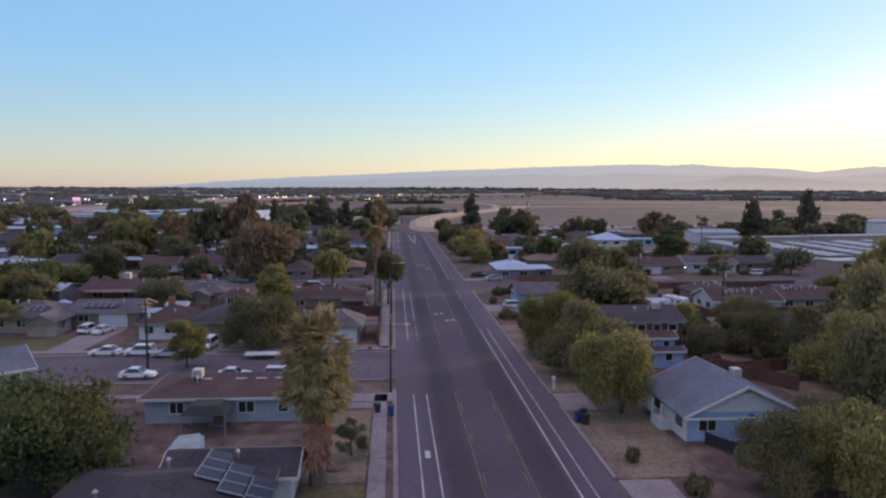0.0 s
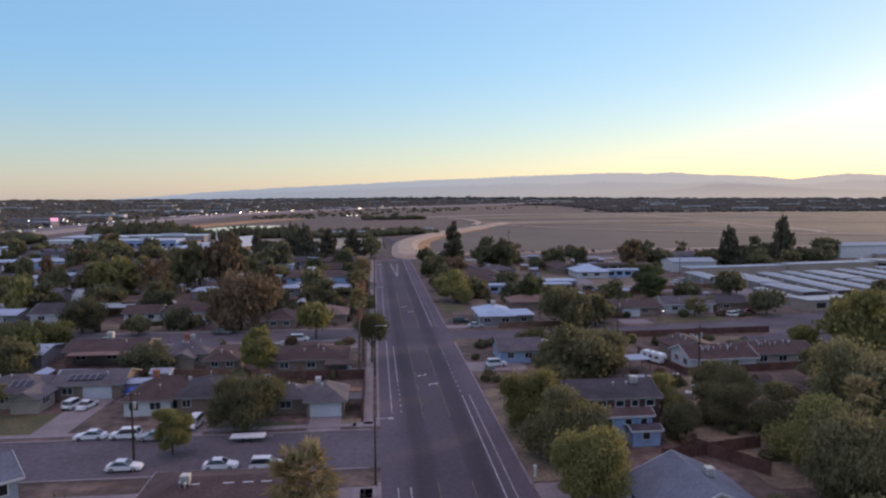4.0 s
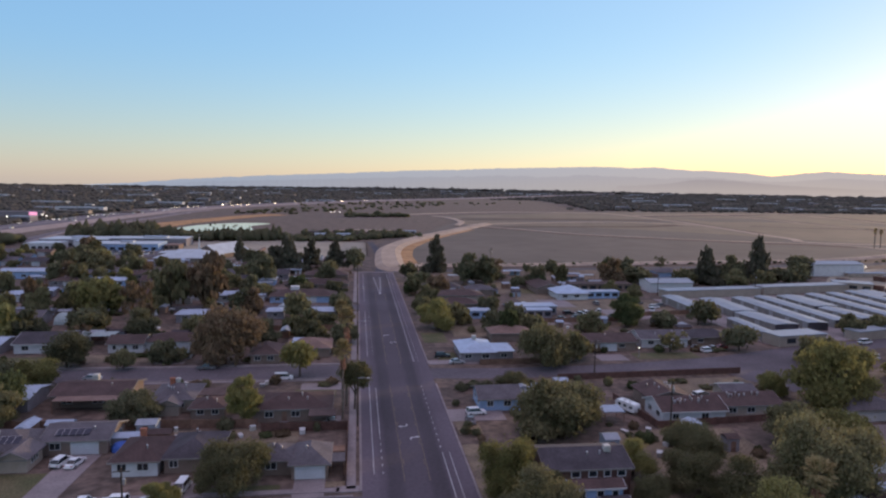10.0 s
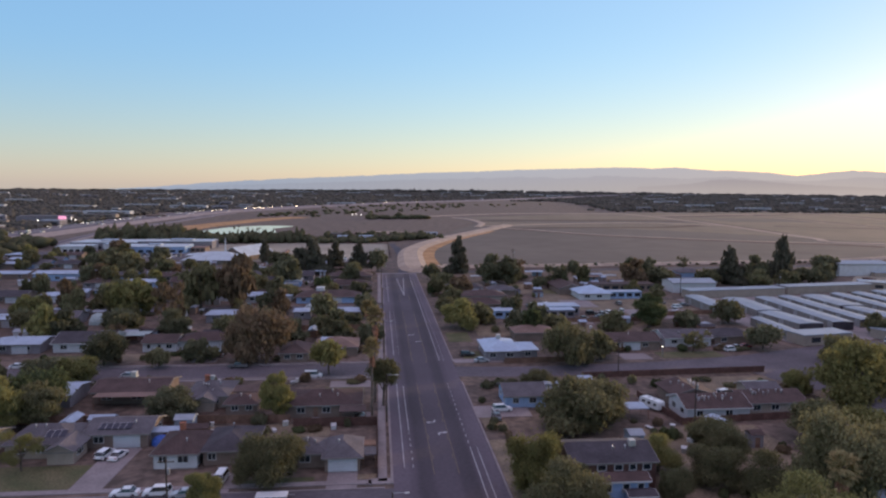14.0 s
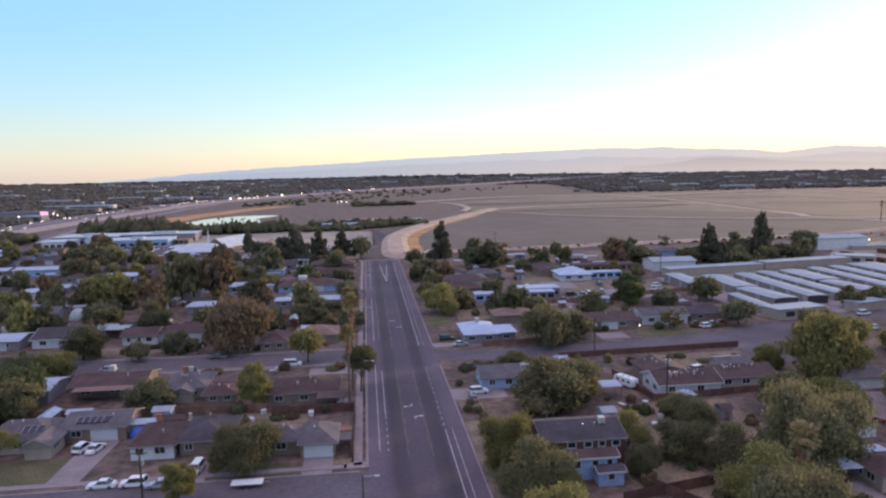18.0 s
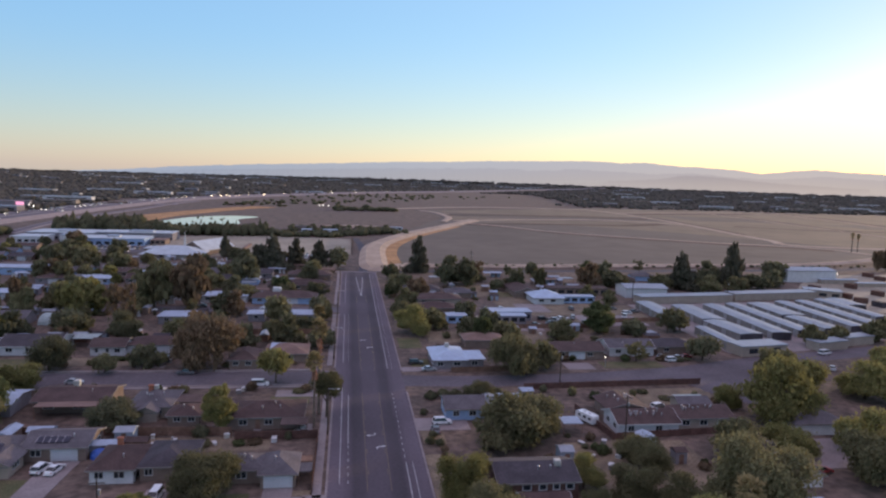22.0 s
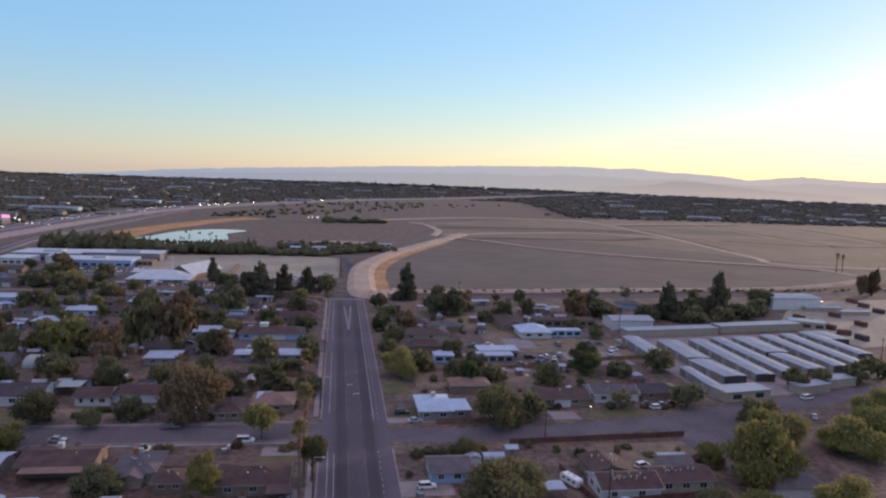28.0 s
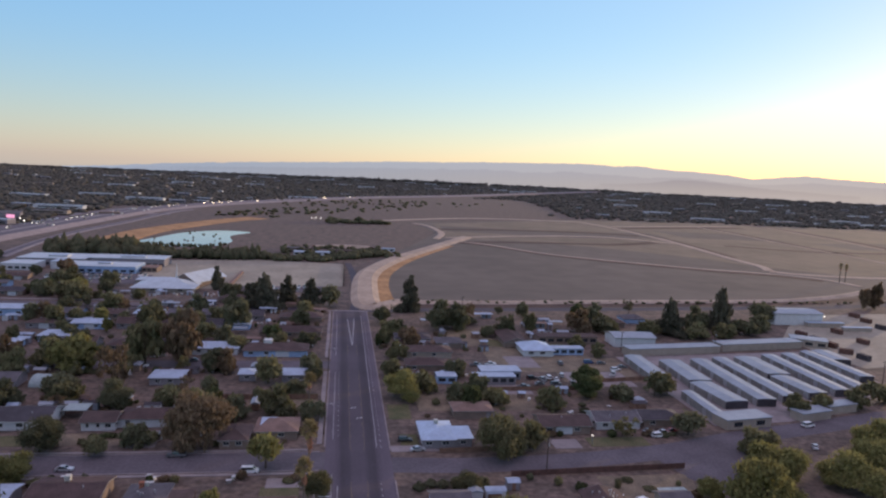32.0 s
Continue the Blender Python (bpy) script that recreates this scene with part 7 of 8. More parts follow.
# further east, behind the trees
house(88, 100, 140, 150, "roof_grey", "wall_white", "white house with a grey roof", rise=1.5)
house(63.2, 74, 98.5, 105.6, "roof_brown", "wall_cream", "low cream house with a brown roof by a pool", rise=1.0, side="w")
carport(62.6, 70.5, 105.9, 108.6, 2.5, "roof_white", "open carport with a white sheet roof behind a house")
house(72.6, 77.2, 117.0, 122.4, "roof_grey", "wall_white", "small white outbuilding with a grey gabled roof", ridge="y", hip=False, rise=1.0, h=2.4)
car(81.2, 122.6, 5, "sedan", "red_car", "in a paved yard")
car(78.6, 126.0, 20, "pickup", "black_car", "in a paved yard")
car(76.0, 129.2, 30, "sedan", "grey_car", "in a paved yard")
bm = bmesh.new()
slab(bm, [(55.8 + 3.4 * math.cos(a * 0.3927), 99.6 + 2.0 * math.sin(a * 0.3927)) for a in range(16)], -0.2, 0.5)
tagged(obj_from("swimming_pool", bm, M["pool"]), "small oval above-ground pool of pale water", "pool")


# ---- storage sheds ----
def storage(x, y, w, length, turn, h=3.0):
    """A long metal storage building: ribbed low-pitched roof, pale walls, an end coloured dark for its shade, and
    roller doors.
    """
    a, b = w / 2, length / 2
    top = new("storage_shed", None)
    top.matrix_world = pose(x, y, 0, 0, 0, turn)
    tagged(top, "long storage shed with a pale ribbed metal roof", "shed", "rows of storage sheds")
    bm = bmesh.new()
    box(bm, -a, a, -b, b, -0.1, h - 0.25)
    part("wall", bm, M["dull"], top)
    bm = bmesh.new()
    A, B = a + 0.15, b + 0.2
    v = [bm.verts.new(p) for p in ((-A, -B, h - 0.25), (0, -B, h + 0.1), (A, -B, h - 0.25), (A, B, h - 0.25), (0, B, h + 0.1), (-A, B, h - 0.25))]
    bm.faces.new((v[0], v[1], v[4], v[5])), bm.faces.new((v[1], v[2], v[3], v[4])), bm.faces.new((v[0], v[2], v[1])), bm.faces.new((v[5], v[4], v[3])), bm.faces.new((v[0], v[5], v[3], v[2]))
    bmesh.ops.recalc_face_normals(bm, faces=bm.faces)
    part("roof", bm, M["metal_roof"], top)
    n = int(2 * b / 3.2)
    bmr = bmesh.new()
    for i in range(int(2 * b / 1.1)):
        y = -b + 1.1 * (i + 0.5)
        for s in (-1, 1):
            p = [(0, y - 0.04, h + 0.11), (s * A, y - 0.04, h - 0.24), (s * A, y + 0.04, h - 0.24), (0, y + 0.04, h + 0.11)]
            q = [bmr.verts.new((c[0], c[1], c[2] + 0.035)) for c in p]
            bmr.faces.new(q if s < 0 else q[::-1])
    tagged(part("roof_ribs", bmr, M["metal_roof"], top), kind="stuff")
    for i in range(n):
        y = -b + (i + 0.5) * 2 * b / n
        for s in (-1, 1):
            bm = bmesh.new()
            box(bm, s * a - 0.04, s * a + 0.04, y - 1.2, y + 1.2, 0.0, 2.4)
            part("roller_door", bm, M["dull"] if (i + int(a)) % 3 else M["steel"], top)
    # charcoal sheet over the south end: its shade put in as colour
    bm = bmesh.new()
    box(bm, -a + 0.05, a - 0.05, -b - 0.05, -b, 0.0, h - 0.3)
    part("end_wall", bm, M["roof_dark"], top, "end wall sheet coloured dark for its shade")
    return top


for row in ((128.8, 256.9, 8.9, 27.0, -2.4), (127.7, 230.7, 8.7, 21.2, 5.0), (115.8, 220.0, 4.2, 22.0, -2.4), (142.1, 247.1, 7.0, 50.3, -2.6),
            (153.2, 249.9, 6.1, 49.4, -1.7), (166.2, 263.7, 9.8, 24.6, -1.7), (164.9, 238.8, 7.8, 20.6, 4.2), (179.0, 255.8, 6.1, 48.3, -2.5),
            (189.9, 258.2, 6.2, 47.8, -3.1), (202.5, 267.2, 6.1, 38.1, -1.9), (210.7, 280.1, 8.3, 15.7, -3.4), (115.6, 263.3, 7.0, 28.1, -2.5)):
    storage(*row)
ground_patch("storage_yard", [[(112, 205), (140, 208), (205, 232), (216, 296), (112, 284)]], M["concrete"], "pale concrete yard between storage sheds", 0.045, "yard")
flat_block(113, 130, 202.5, 209.5, 3.1, "wall_cream", "metal_roof", "storage office with a pale flat roof", bays=2, turn=9)
flat_block(143, 156, 208.5, 213.5, 2.8, "wall_cream", "metal_roof", "low storage block with a pale roof", bays=0, turn=14)
flat_block(157.5, 171, 215, 219.5, 2.8, "wall_cream", "metal_roof", "low storage block with a pale roof", bays=0, turn=14)
flat_block(118, 164, 288, 294.5, 3.2, "wall_cream", "metal_roof", "long pale metal shed", bays=0, turn=8)
flat_block(166.5, 212, 297.5, 304.5, 3.2, "wall_cream", "metal_roof", "long pale metal shed", bays=0, turn=9)
house(118.5, 138, 301, 313, "metal_roof", "wall_white", "white metal shed with a pale roof", hip=False, rise=1.2, h=4.3)
house(233, 262, 352, 368, "metal_roof", "wall_white", "large white metal warehouse", hip=False, rise=1.0, h=6.4)
flat_block(212, 228, 303, 312, 3.4, "wall_cream", "metal_roof", "pale metal shed at a lot's edge", turn=-30, bays=3)
ground_patch("container_lot", [[(218, 268), (330, 290), (360, 350), (372, 392), (268, 378), (236, 345), (214, 318)]], M["lot"], "pale dirt lot with containers", 0.042, "yard")
flat_block(250, 272, 347.5, 350.5, 2.2, "wall_cream", "roof_white", "long low pale shed beside a warehouse", bays=0)
flat_block(264, 281, 337.5, 340, 2.0, "wall_cream", "roof_white", "long low pale shed on a dirt lot", bays=0)
rc = random.Random(4)
for i, (x, y) in enumerate(((230, 326), (230, 315), (230, 304), (228, 292), (229, 282), (253, 311), (256, 333), (292, 344), (297, 361), (301, 375), (285, 318))):
    top = new("cargo_container", None)
    top.matrix_world = pose(x, y, 0, 0, 0, rc.choice((100, 96, 150)))
    tagged(top, "dark steel cargo container on a dirt lot", "container", "containers on the lot")
    bm = bmesh.new()
    box(bm, -3, 3, -1.2, 1.2, 0.0, 2.4)
    part("box_body", bm, M["roof_dark"] if i % 3 == 1 else M["redwood"], top)
    bm = bmesh.new()
    for k in range(20):
        for s in (-1, 1):
            box(bm, -2.9 + 0.29 * k, -2.78 + 0.29 * k, s * 1.2 - 0.03, s * 1.2 + 0.03, 0.2, 2.5)
    part("wall_ribs", bm, M["roof_dark"] if i % 3 == 1 else M["redwood"], top)
    bm = bmesh.new()
    box(bm, 2.98, 3.04, -1.1, 1.1, 0.2, 2.5)
    part("door", bm, M["steel"], top)

# ---- far city, woods and freeway clutter ----
def lumps(name, places, material, label, seed):
    """Many small leafy lumps, joined: places are (x, y, half width, height)."""
    rs = np.random.RandomState(seed)
    bm = bmesh.new()
    bmesh.ops.create_icosphere(bm, subdivisions=1, radius=1)
    base = np.array([v.co[:] for v in bm.verts])
    tri = np.array([[v.index for v in f.verts] for f in bm.faces])
    bm.free()
    V, F = [], []
    for i, (x, y, w, h) in enumerate(places):
        k = base * (1 + 0.32 * rs.normal(size=(len(base), 1)))
        k = k * [w, w, h * 0.42] + [x, y, h * 0.40]
        V.append(k)
        F.append(tri + i * len(base))
    V, F = np.vstack(V), np.vstack(F)
    me = bpy.data.meshes.new(name)
    me.vertices.add(len(V))
    me.vertices.foreach_set("co", V.ravel())
    me.loops.add(F.size)
    me.loops.foreach_set("vertex_index", F.ravel())
    me.polygons.add(len(F))
    me.polygons.foreach_set("loop_start", np.arange(0, F.size, 3))
    me.materials.append(material)
    me.update(calc_edges=True)
    me.shade_smooth()
    return tagged(new(name, me), label, "trees", kind="stuff")


rs = random.Random(77)


def in_field(x, y):
    """The open ground: field, basin and freeway stay clear."""
    if -245 < x < 120 and 560 < y < 1010:
        return True
    if 20 < x < 1600 and 380 < y < 1290 + 0.02 * x and not (x > 430 and y > 1240):
        return y < 1300
    if 1010 <= y < 1300 and -215 < x < 400:
        return True
    if 1300 <= y < 2050 and -230 + (y - 1275) * 0.55 < x < 440 + (y - 1300) * 0.15:
        return True
    if y < 620 and x > -250:
        return True
    return False


fwy_polar = [(math.atan2(p.x, p.y - 15), math.hypot(p.x, p.y - 15)) for p in FWY]


def by_freeway(az, d, gap=230):
    """The bare strip along the freeway's near side."""
    for (a, r), (b, s) in zip(fwy_polar, fwy_polar[1:]):
        if min(a, b) <= az <= max(a, b):
            f = r + (s - r) * (az - a) / (b - a + 1e-9)
            if -30 < f - d < gap * (0.4 + f / 2600):
                return True
    return False


places = []
while len(places) < 36000:
    az, d = radians(rs.uniform(-46, 50)), 560 + 4250 * rs.random() ** 1.25
    x, y = d * math.sin(az), 15 + d * math.cos(az)
    if in_field(x, y) or by_freeway(az, d) or (abs(x + 305) < 40 and y < 1150):
        continue
    s = 0.7 + d / 3600
    places.append((x, y, rs.uniform(3.0, 6.4) * s, rs.uniform(3, 7) * (1 + d / 9000)))
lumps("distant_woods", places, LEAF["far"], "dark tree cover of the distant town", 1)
places = []
for i in range(800):
    az = radians(rs.uniform(-48, 50))
    d = rs.uniform(4250, 4560)
    places.append((d * math.sin(az), 15 + d * math.cos(az), rs.uniform(22, 45), rs.uniform(9, 17) + 10 * math.exp(-((math.degrees(az) - 6) / 14) ** 2)))
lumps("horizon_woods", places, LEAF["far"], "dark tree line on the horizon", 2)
places = []
for i in range(520):
    x = rs.uniform(-225, 36)
    tall = 1.0 if x < -70 else 0.55
    tall *= 0.75 + 0.25 * math.sin(x * 0.11) * math.sin(x * 0.043 + 1)
    places.append((x, 566 + (x > -20) * (x + 20) * 0.9 + rs.uniform(-9, 9), rs.uniform(1.8, 4.2), tall * rs.uniform(9, 15)))
places += [(-228 + 62 * rs.random(), 560 + 36 * rs.random(), rs.uniform(2.5, 4.5), rs.uniform(9, 16)) for i in range(90)]
places += [(-195 + 85 * i / 46 + rs.uniform(-2, 2), 634 + 14 * abs(i / 23 - 1) ** 2 + rs.uniform(-5, 4), rs.uniform(0.9, 2.6), rs.uniform(1.5, 5)) for i in range(47)]
places += [(rs.uniform(-190, -115), rs.uniform(660, 780), rs.uniform(0.7, 1.5), rs.uniform(0.8, 2)) for i in range(16)]
places += [(rs.uniform(-60, 45), rs.uniform(588, 655), rs.uniform(1.5, 4), rs.uniform(2, 6)) for i in range(90)]
places += [(-30 + 90 * rs.random(), 940 + 40 * rs.random(), rs.uniform(4, 8), rs.uniform(4, 9)) for i in range(40)]
places += [(-290 + 45 * rs.random(), 380 + 170 * rs.random(), rs.uniform(4, 7), rs.uniform(6, 11)) for i in range(110)]
places += [(-420 + 120 * rs.random(), 300 + 300 * rs.random(), rs.uniform(4, 8), rs.uniform(6, 11)) for i in range(140)]
lumps("tree_belt", places, LEAF["dark"], "dark belt of trees beyond the empty lot", 3)
places = []
for i in range(170):
    t = rs.random()
    y = 1010 + 700 * t
    x = -190 + (y - 1010) * rs.uniform(0.1, 0.75) + rs.uniform(0, 90)
    places.append((x, y, rs.uniform(2.5, 5), rs.uniform(3, 6)))
places += [(20 + 360 * i / 60 + rs.uniform(-2, 2), 397 + 29 * i / 60 + rs.uniform(-5, 0), rs.uniform(0.6, 2.0), rs.uniform(0.8, 2.6)) for i in range(60)]
lumps("verge_bushes", places, LEAF["dark"], "scattered dark bushes on the dry verges", 4)
WH = []
for i, (w, d, h, m, lab) in enumerate(((64, 14, 4.2, "wall_white", "white distant warehouse among trees"), (42, 12, 4, "wall_cream", "cream distant store among trees"), (26, 12, 4.5, "wall_grey", "grey distant building among trees"), (11, 9, 4, "wall_white", "white distant house among trees"))):
    top = new("distant_building", None)
    tagged(top, lab, "building", "buildings of the distant town")
    bm = bmesh.new()
    box(bm, -w / 2, w / 2, -d / 2, d / 2, -0.1, h)
    part("wall", bm, M[m], top)
    bm = bmesh.new()
    box(bm, -w / 2 - 0.3, w / 2 + 0.3, -d / 2 - 0.3, d / 2 + 0.3, h, h + 0.4)
    part("roof", bm, M["roof_grey" if i % 2 else "metal_roof"], top)
    bm = bmesh.new()
    box(bm, -w * 0.4, w * 0.4, -d / 2 - 0.1, -d / 2 + 0.05, 1.2, 2.6)
    part("window_band", bm, M["glass"], top)
    WH.append(top)
k = 0
while k < 290:
    az, d = radians(rs.uniform(-40, 46)), 620 + 3700 * rs.random() ** 1.2
    x, y = d * math.sin(az), 15 + d * math.cos(az)
    if in_field(x, y) or by_freeway(az, d) or (abs(x + 305) < 45 and y < 1200):
        continue
    m = pose(x, y, rs.uniform(0, 3.0) + d / 1500, 0, 0, rs.uniform(-20, 20))
    if k < 4:
        WH[k].matrix_world = m
    else:
        copy_thing(WH[rs.randrange(4)], m)
    k += 1
FAR = []
for paint in ("white", "silver", "grey_car"):
    top = new("car", None)
    tagged(top, f"{paint.replace('_car', '')} car on the distant freeway", "car", "cars on the freeway")
    bm = bmesh.new()
    profile_body(bm, [(-2.3, 0.0), (2.3, 0.0), (2.35, 0.5), (1.2, 0.9), (-2.2, 0.95)], 0.9, 0.06)
    part("body", bm, M[paint], top)
    bm = bmesh.new()
    profile_body(bm, [(1.0, 0.9), (0.3, 1.5), (-1.6, 1.5), (-2.0, 0.93)], 0.82, 0.15)
    part("glasshouse", bm, M["glass"], top)
    FAR.append(top)
for i in range(70):
    j = rs.randrange(5, 90)
    p, q = FWY[j], FWY[j + 1]
    d = (q - p).normalized()
    off = rs.choice((-12, -7, 7, 12))
    m = pose(p.x - d.y * off, p.y + d.x * off, 3.03, 0, 0, math.degrees(math.atan2(d.y, d.x)))
    if i < 3:
        FAR[i].matrix_world = m
    else:
        copy_thing(FAR[rs.randrange(3)], m)
lamp_on = glow("lit headlamp", (1.0, 0.93, 0.8), 4.0)
top = new("car", None)
tagged(top, "dark car on the freeway with its headlamps on", "car", "cars on the freeway")
bm = bmesh.new()
profile_body(bm, [(-2.3, 0.0), (2.3, 0.0), (2.35, 0.5), (1.2, 0.9), (-2.2, 0.95)], 0.9, 0.06)
part("body", bm, M["grey_car"], top)
bm = bmesh.new()
profile_body(bm, [(1.0, 0.9), (0.3, 1.5), (-1.6, 1.5), (-2.0, 0.93)], 0.82, 0.15)
part("glasshouse", bm, M["glass"], top)
for v in (-0.6, 0.6):
    bm = bmesh.new()
    bmesh.ops.create_icosphere(bm, subdivisions=1, radius=0.3, matrix=Matrix.Translation((2.3, v, 0.6)))
    part("headlamp", bm, lamp_on, top)
for i in range(22):
    j = rs.randrange(8, 80)
    p, q = FWY[j], FWY[j + 1]
    d = (q - p).normalized()
    off = rs.choice((7, 12))
    m = pose(p.x - d.y * off, p.y + d.x * off, 3.03, 0, 0, math.degrees(math.atan2(-d.y, -d.x)))
    if i == 0:
        top.matrix_world = m
    else:
        copy_thing(top, m)
PARKED = []
for paint in ("white", "silver", "grey_car"):
    top = new("car", None)
    tagged(top, f"{paint.replace('_car', '')} car parked on dark asphalt", "car", "cars in the car parks")
    bm = bmesh.new()
    profile_body(bm, [(-2.3, 0.0), (2.3, 0.0), (2.35, 0.5), (1.2, 0.9), (-2.2, 0.95)], 0.9, 0.06)
    part("body", bm, M[paint], top)
    bm = bmesh.new()
    profile_body(bm, [(1.0, 0.9), (0.3, 1.5), (-1.6, 1.5), (-2.0, 0.93)], 0.82, 0.15)
    part("glasshouse", bm, M["glass"], top)
    PARKED.append(top)
bays = [(-68 + 3.1 * i, y, 0.05) for i in range(16) for y in (421 + 0.6 * i, 433 + 0.4 * i)] + [(-184 + 3.2 * i, y, 0.05) for i in range(18) for y in (446, 458, 470)] + \
       [(-346 + 4 * i, 780 + 9 * j, 0.2) for i in range(5) for j in range(11)] + [(-128, 396 + 3 * i, 0.02) for i in range(5)]
rs.shuffle(bays)
for i, (x, y, z) in enumerate(bays[:80]):
    m = pose(x, y, z, 0, 0, rs.choice((88, 91, 270)))
    if i < 3:
        PARKED[i].matrix_world = m
    else:
        copy_thing(PARKED[rs.randrange(3)], m)
flat_block(-420, -366, 822, 862, 8, "wall_grey", "roof_grey", "large dark store with a blue-grey roof beyond the freeway", bays=0, turn=20)
flat_block(-314, -290, 936, 950, 5, "wall_tan", "roof_tan", "tan building beyond the freeway", bays=6, turn=15)
for x, y, w, d, m in ((-116, 582, 15, 6, "roof_white"), (-141, 580, 8, 5, "roof_white"), (-40, 600, 10, 8, "roof_white"), (-47, 628, 18, 9, "roof_grey"), (-21, 600, 12, 7, "roof_white"), (38, 640, 12, 4, "roof_white"), (8, 616, 40, 6, "roof_brown")):
    flat_block(x - w / 2, x + w / 2, y - d / 2, y + d / 2, 3.0, "wall_white" if m == "roof_white" else "wall_tan", m, "small outbuilding in the tree belt", bays=2, name="outbuilding", cat="shed")
bm = bmesh.new()
ribbon(bm, curve([(-30, 655), (-12, 664), (2, 667), (16, 662), (22, 655)], 6), 3, 0.0, 2.2)
structure("earth_berm", bm, M["levee"], "curved pale earth berm by the basin", "levee")
bm = bmesh.new()
box(bm, -0.5, 0.5, -0.5, 0.5, 0, 14)
top = new("lit_sign", None)
top.matrix_world = pose(-352, 790, -8.0, 0, 0, -25)
tagged(top, "tall roadside sign with a glowing pink-red face", "sign")
part("sign_post", bm, M["steel"], top)
bm = bmesh.new()
box(bm, -5, 5, -0.6, 0.6, 14.6, 18)
part("sign_face", bm, glow("lit sign face", (0.85, 0.35, 0.6), 1.2), top, "glowing pink-red sign face")
for x, y, z in ((-193, 617, 5), (-157, 570, 9), (-330, 690, 10), (-345, 640, 10), (-45, 945, 6), (-40, 947, 6), (-33, 944, 6), (-318, 742, 8), (-334, 770, 8), (262, 351, 5), (66.5, 192, 2.6)):
    top = new("lit_lamp", None)
    top.matrix_world = pose(x, y, 0)
    tagged(top, "small lamp on a pole already lit at dusk", "lamp")
    bm = bmesh.new()
    box(bm, -0.08, 0.08, -0.08, 0.08, 0, z)
    part("mast", bm, M["steel"], top)
    bm = bmesh.new()
    r = 0.16 if y < 300 else 0.3 if y < 400 else 0.6
    bmesh.ops.create_icosphere(bm, subdivisions=2, radius=r, matrix=Matrix.Translation((0, 0, z + r * 0.8)))
    part("bulb", bm, glow("lit bulb", (1.0, 0.95, 0.85), 3.0), top)

ry = random.Random(31)
for y0, y1, xa, xb, n in ((139, 148, -70, -14, 16), (172, 175, -80, -14, 10), (193, 204, -100, -14, 16), (222, 232, -120, -14, 30), (258, 263, -130, -14, 24), (296, 310, -130, -14, 30), (330, 342, -130, -14, 26), (356, 368, -140, -14, 24), (125, 142, 34, 62, 14), (160, 172, 26, 84, 14),
                          (196, 200, 50, 100, 8), (214, 238, 20, 100, 22), (128, 142, 10, 60, 12), (255, 262, 12, 42, 8), (292, 300, 12, 60, 12), (314, 330, 12, 110, 18), (80, 112, 30, 60, 10)):
    for i in range(n):
        shrub(ry.uniform(xa, xb), ry.uniform(y0, y1), ry.uniform(0.9, 2.6), ry.uniform(0.6, 1.9), ry.choice(("dark", "olive", "green", "rust")), "in a yard between houses")


def garden_shed(x, y, w, d, h, wall, roof, turn, label):
    top = new("garden_shed", None)
    top.matrix_world = pose(x, y, 0, 0, 0, turn)
    tagged(top, label, "shed")
    bm = bmesh.new()
    box(bm, -w / 2, w / 2, -d / 2, d / 2, -0.05, h)
    part("wall", bm, M[wall], top)
    bm = bmesh.new()
    v = [bm.verts.new(p) for p in ((-w / 2 - .2, -d / 2 - .2, h), (w / 2 + .2, -d / 2 - .2, h), (w / 2 + .2, d / 2 + .2, h), (-w / 2 - .2, d / 2 + .2, h), (-w / 2 - .2, 0, h + .6), (w / 2 + .2, 0, h + .6))]
    for q in ((0, 1, 5, 4), (2, 3, 4, 5), (1, 2, 5), (3, 0, 4), (3, 2, 1, 0)):
        bm.faces.new([v[i] for i in q])
    part("roof", bm, M[roof], top)
    bm = bmesh.new()
    box(bm, -0.45, 0.45, -d / 2 - 0.04, -d / 2 + 0.02, 0, min(h - 0.1, 1.9))
    part("door", bm, M["wood"], top)
    return top


rg = random.Random(91)
for y0, y1, xa, xb, n in ((138.5, 147, -110, -30, 6), (220, 230, -130, -14, 15), (257, 264, -140, -14, 14), (277, 283, -140, -60, 6), (296, 308, -140, -14, 18), (330, 342, -170, -14, 26), (358, 366, -170, -14, 20), (372, 384, -98, -50, 10), (396, 412, -200, -30, 20),
                          (213, 238, 40, 104, 9), (255, 268, 12, 45, 6), (292, 303, 12, 60, 7), (314, 328, 14, 110, 8), (332, 366, 60, 112, 8), (128, 138, 30, 60, 3), (160, 171, 26, 60, 4)):
    for i in range(n):
        r = rg.choice(("roof_white", "metal_roof", "roof_dark", "roof_brown", "metal_roof", "roof_white"))
        garden_shed(rg.uniform(xa, xb), rg.uniform(y0, y1), rg.uniform(2, 5.5), rg.uniform(1.8, 3.2), rg.uniform(1.7, 2.4), rg.choice(("wall_tan", "wood", "wall_grey", "wall_white", "wall_pale")), r, rg.choice((0, 0, 90)),
                    f"small yard shed with a {'pale' if r in ('roof_white', 'metal_roof') else 'dark'} roof")
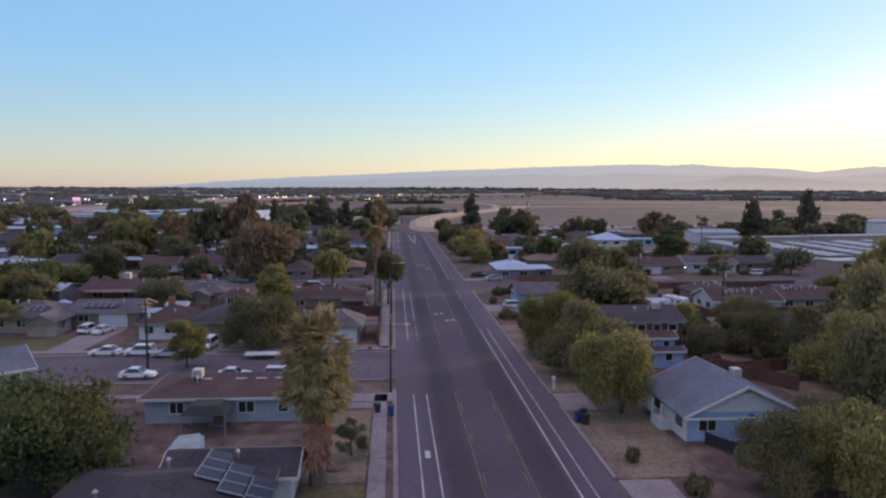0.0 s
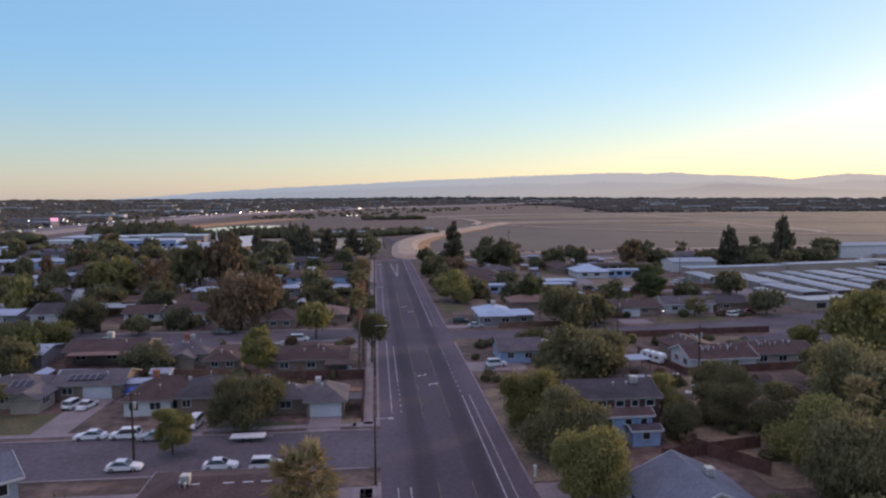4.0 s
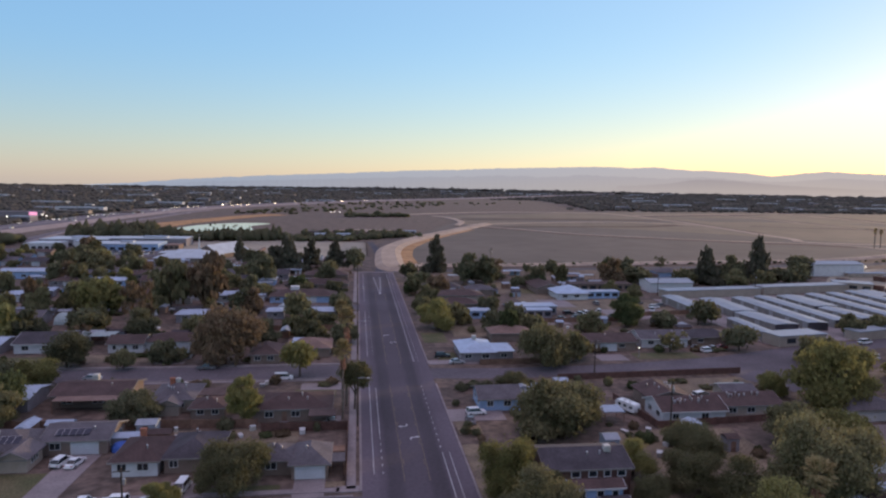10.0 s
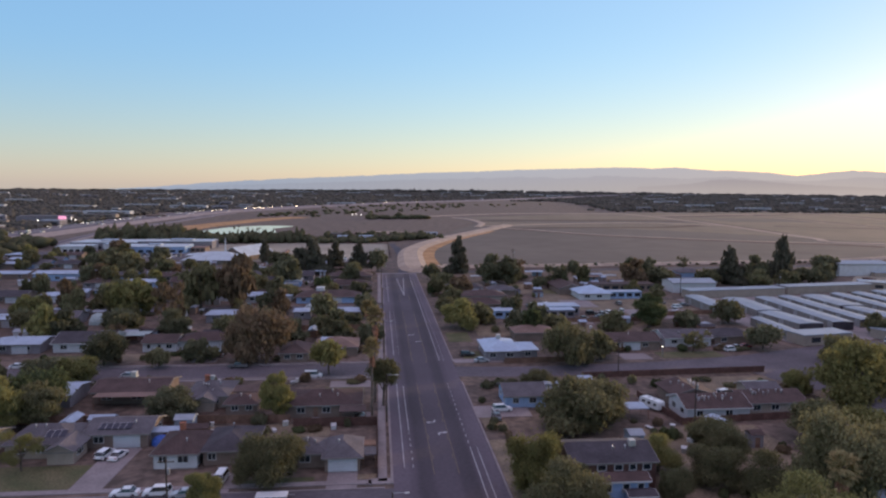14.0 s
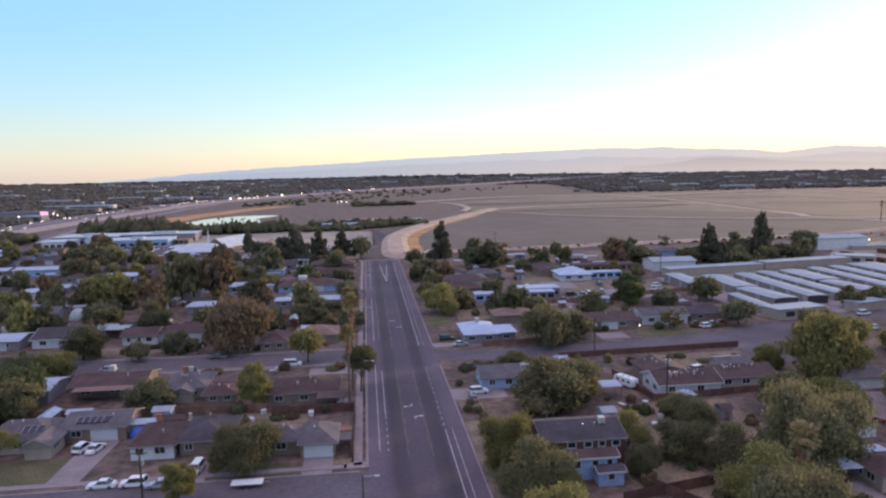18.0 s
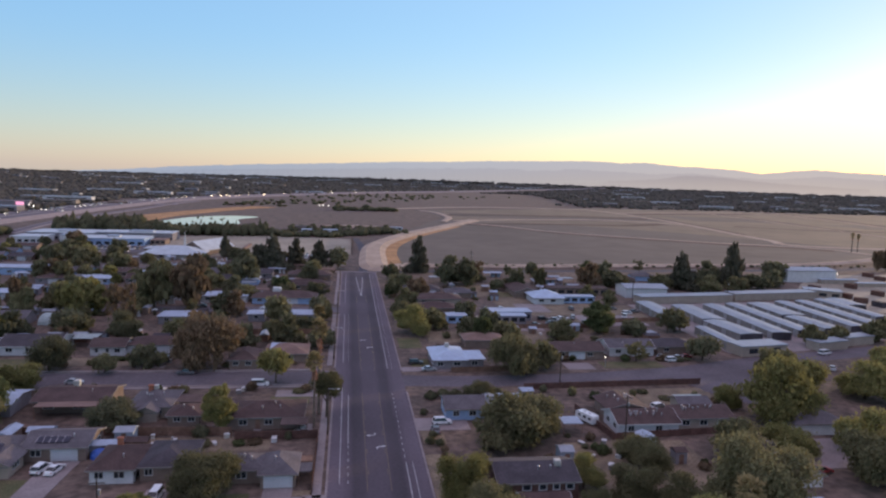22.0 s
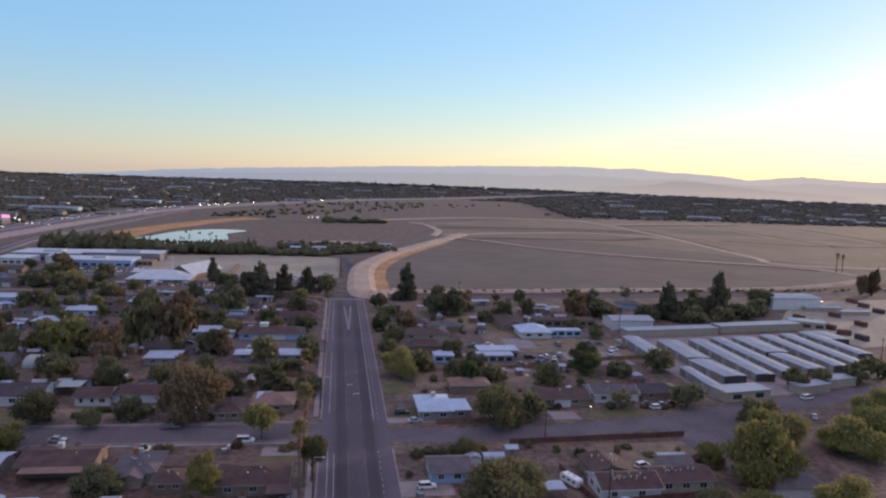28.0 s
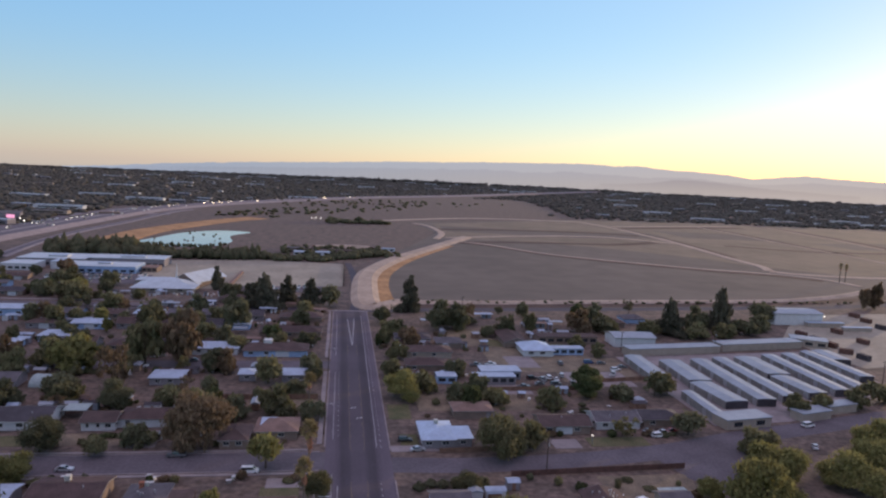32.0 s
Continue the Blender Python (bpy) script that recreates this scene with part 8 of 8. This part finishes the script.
for x, y, t, k, p in ((-70, 181, 0, "sedan", "silver"), (-46, 188.2, 180, "pickup", "grey_car"), (-32, 268, 0, "sedan", "white"), (-52, 275, 180, "suv", "white"), (-60, 275, 180, "sedan", "grey_car"), (-76, 267.5, 0, "sedan", "white"),
                      (-24, 356, 0, "sedan", "white"), (-48, 358, 30, "suv", "silver"), (28, 276, 90, "sedan", "white"), (33, 276, 90, "suv", "black_car"), (40, 272, 0, "sedan", "silver"), (20, 296, 0, "pickup", "white"),
                      (-38, 400, 0, "sedan", "white"), (-50, 420, 60, "suv", "white"), (-28, 402, 0, "sedan", "black_car"), (-88, 360, 0, "sedan", "white")):
    car(x, y, t, k, p, "parked among houses")
for x, y, w, d in ((-44, 300, 6, 4), (-30, 330, 7, 4), (-52, 318, 6, 4), (-70, 316, 7, 4), (-20, 362, 8, 4), (-46, 362, 9, 4), (-34, 376, 8, 3), (-78, 378, 8, 4), (-96, 372, 9, 4), (34, 340, 6, 4), (90, 336, 8, 4), (100, 340, 7, 4), (64, 356, 10, 4), (-60, 420, 8, 5)):
    carport(x, x + w, y, y + d, 2.4, rg.choice(("roof_white", "metal_roof", "roof_tan")), "open carport with a pale sheet roof")
carport(59.5, 64.5, 101.5, 105.5, 2.4, "roof_white", "open carport with a white sheet roof")
fence([(-3.2, 446), (-3.0, 556)], 1.8, "pole", "dark fence along the empty lot", 11)


def yard_box(x, y, w, d, h, turn, paint):
    """A lidded box or bundle left in a yard."""
    top = new("storage_box", None)
    top.matrix_world = pose(x, y, 0, 0, 0, turn)
    tagged(top, "pale lidded storage box in a dirt yard" if paint != "bluebin" else "blue lidded storage box in a dirt yard", "box")
    bm = bmesh.new()
    box(bm, -w / 2, w / 2, -d / 2, d / 2, -0.02, h)
    bmesh.ops.bevel(bm, geom=bm.edges[:], offset=0.04, segments=1, affect="EDGES")
    part("body", bm, M[paint], top)
    bm = bmesh.new()
    box(bm, -w / 2 - 0.04, w / 2 + 0.04, -d / 2 - 0.04, d / 2 + 0.04, h, h + 0.07)
    part("lid", bm, M["trim"], top)


rb = random.Random(12)
for y0, y1, xa, xb, n in ((138.5, 147, -60, -14, 10), (172, 177, -80, -16, 7), (194, 203, -90, -14, 8), (221, 230, -100, -14, 9), (126, 140, 36, 48, 5), (152, 160, 52, 70, 7), (214, 236, 20, 100, 16), (255, 268, 12, 45, 7), (258, 263, -120, -14, 14), (296, 308, -120, -14, 18), (336, 343, -120, -14, 18), (358, 366, -120, -14, 16), (396, 412, -110, -14, 16)):
    for i in range(n):
        yard_box(rb.uniform(xa, xb), rb.uniform(y0, y1), rb.uniform(0.6, 1.6), rb.uniform(0.5, 1.0), rb.uniform(0.4, 1.0), rb.uniform(0, 180), rb.choice(("trim", "cooler", "dull", "trim", "dull")))
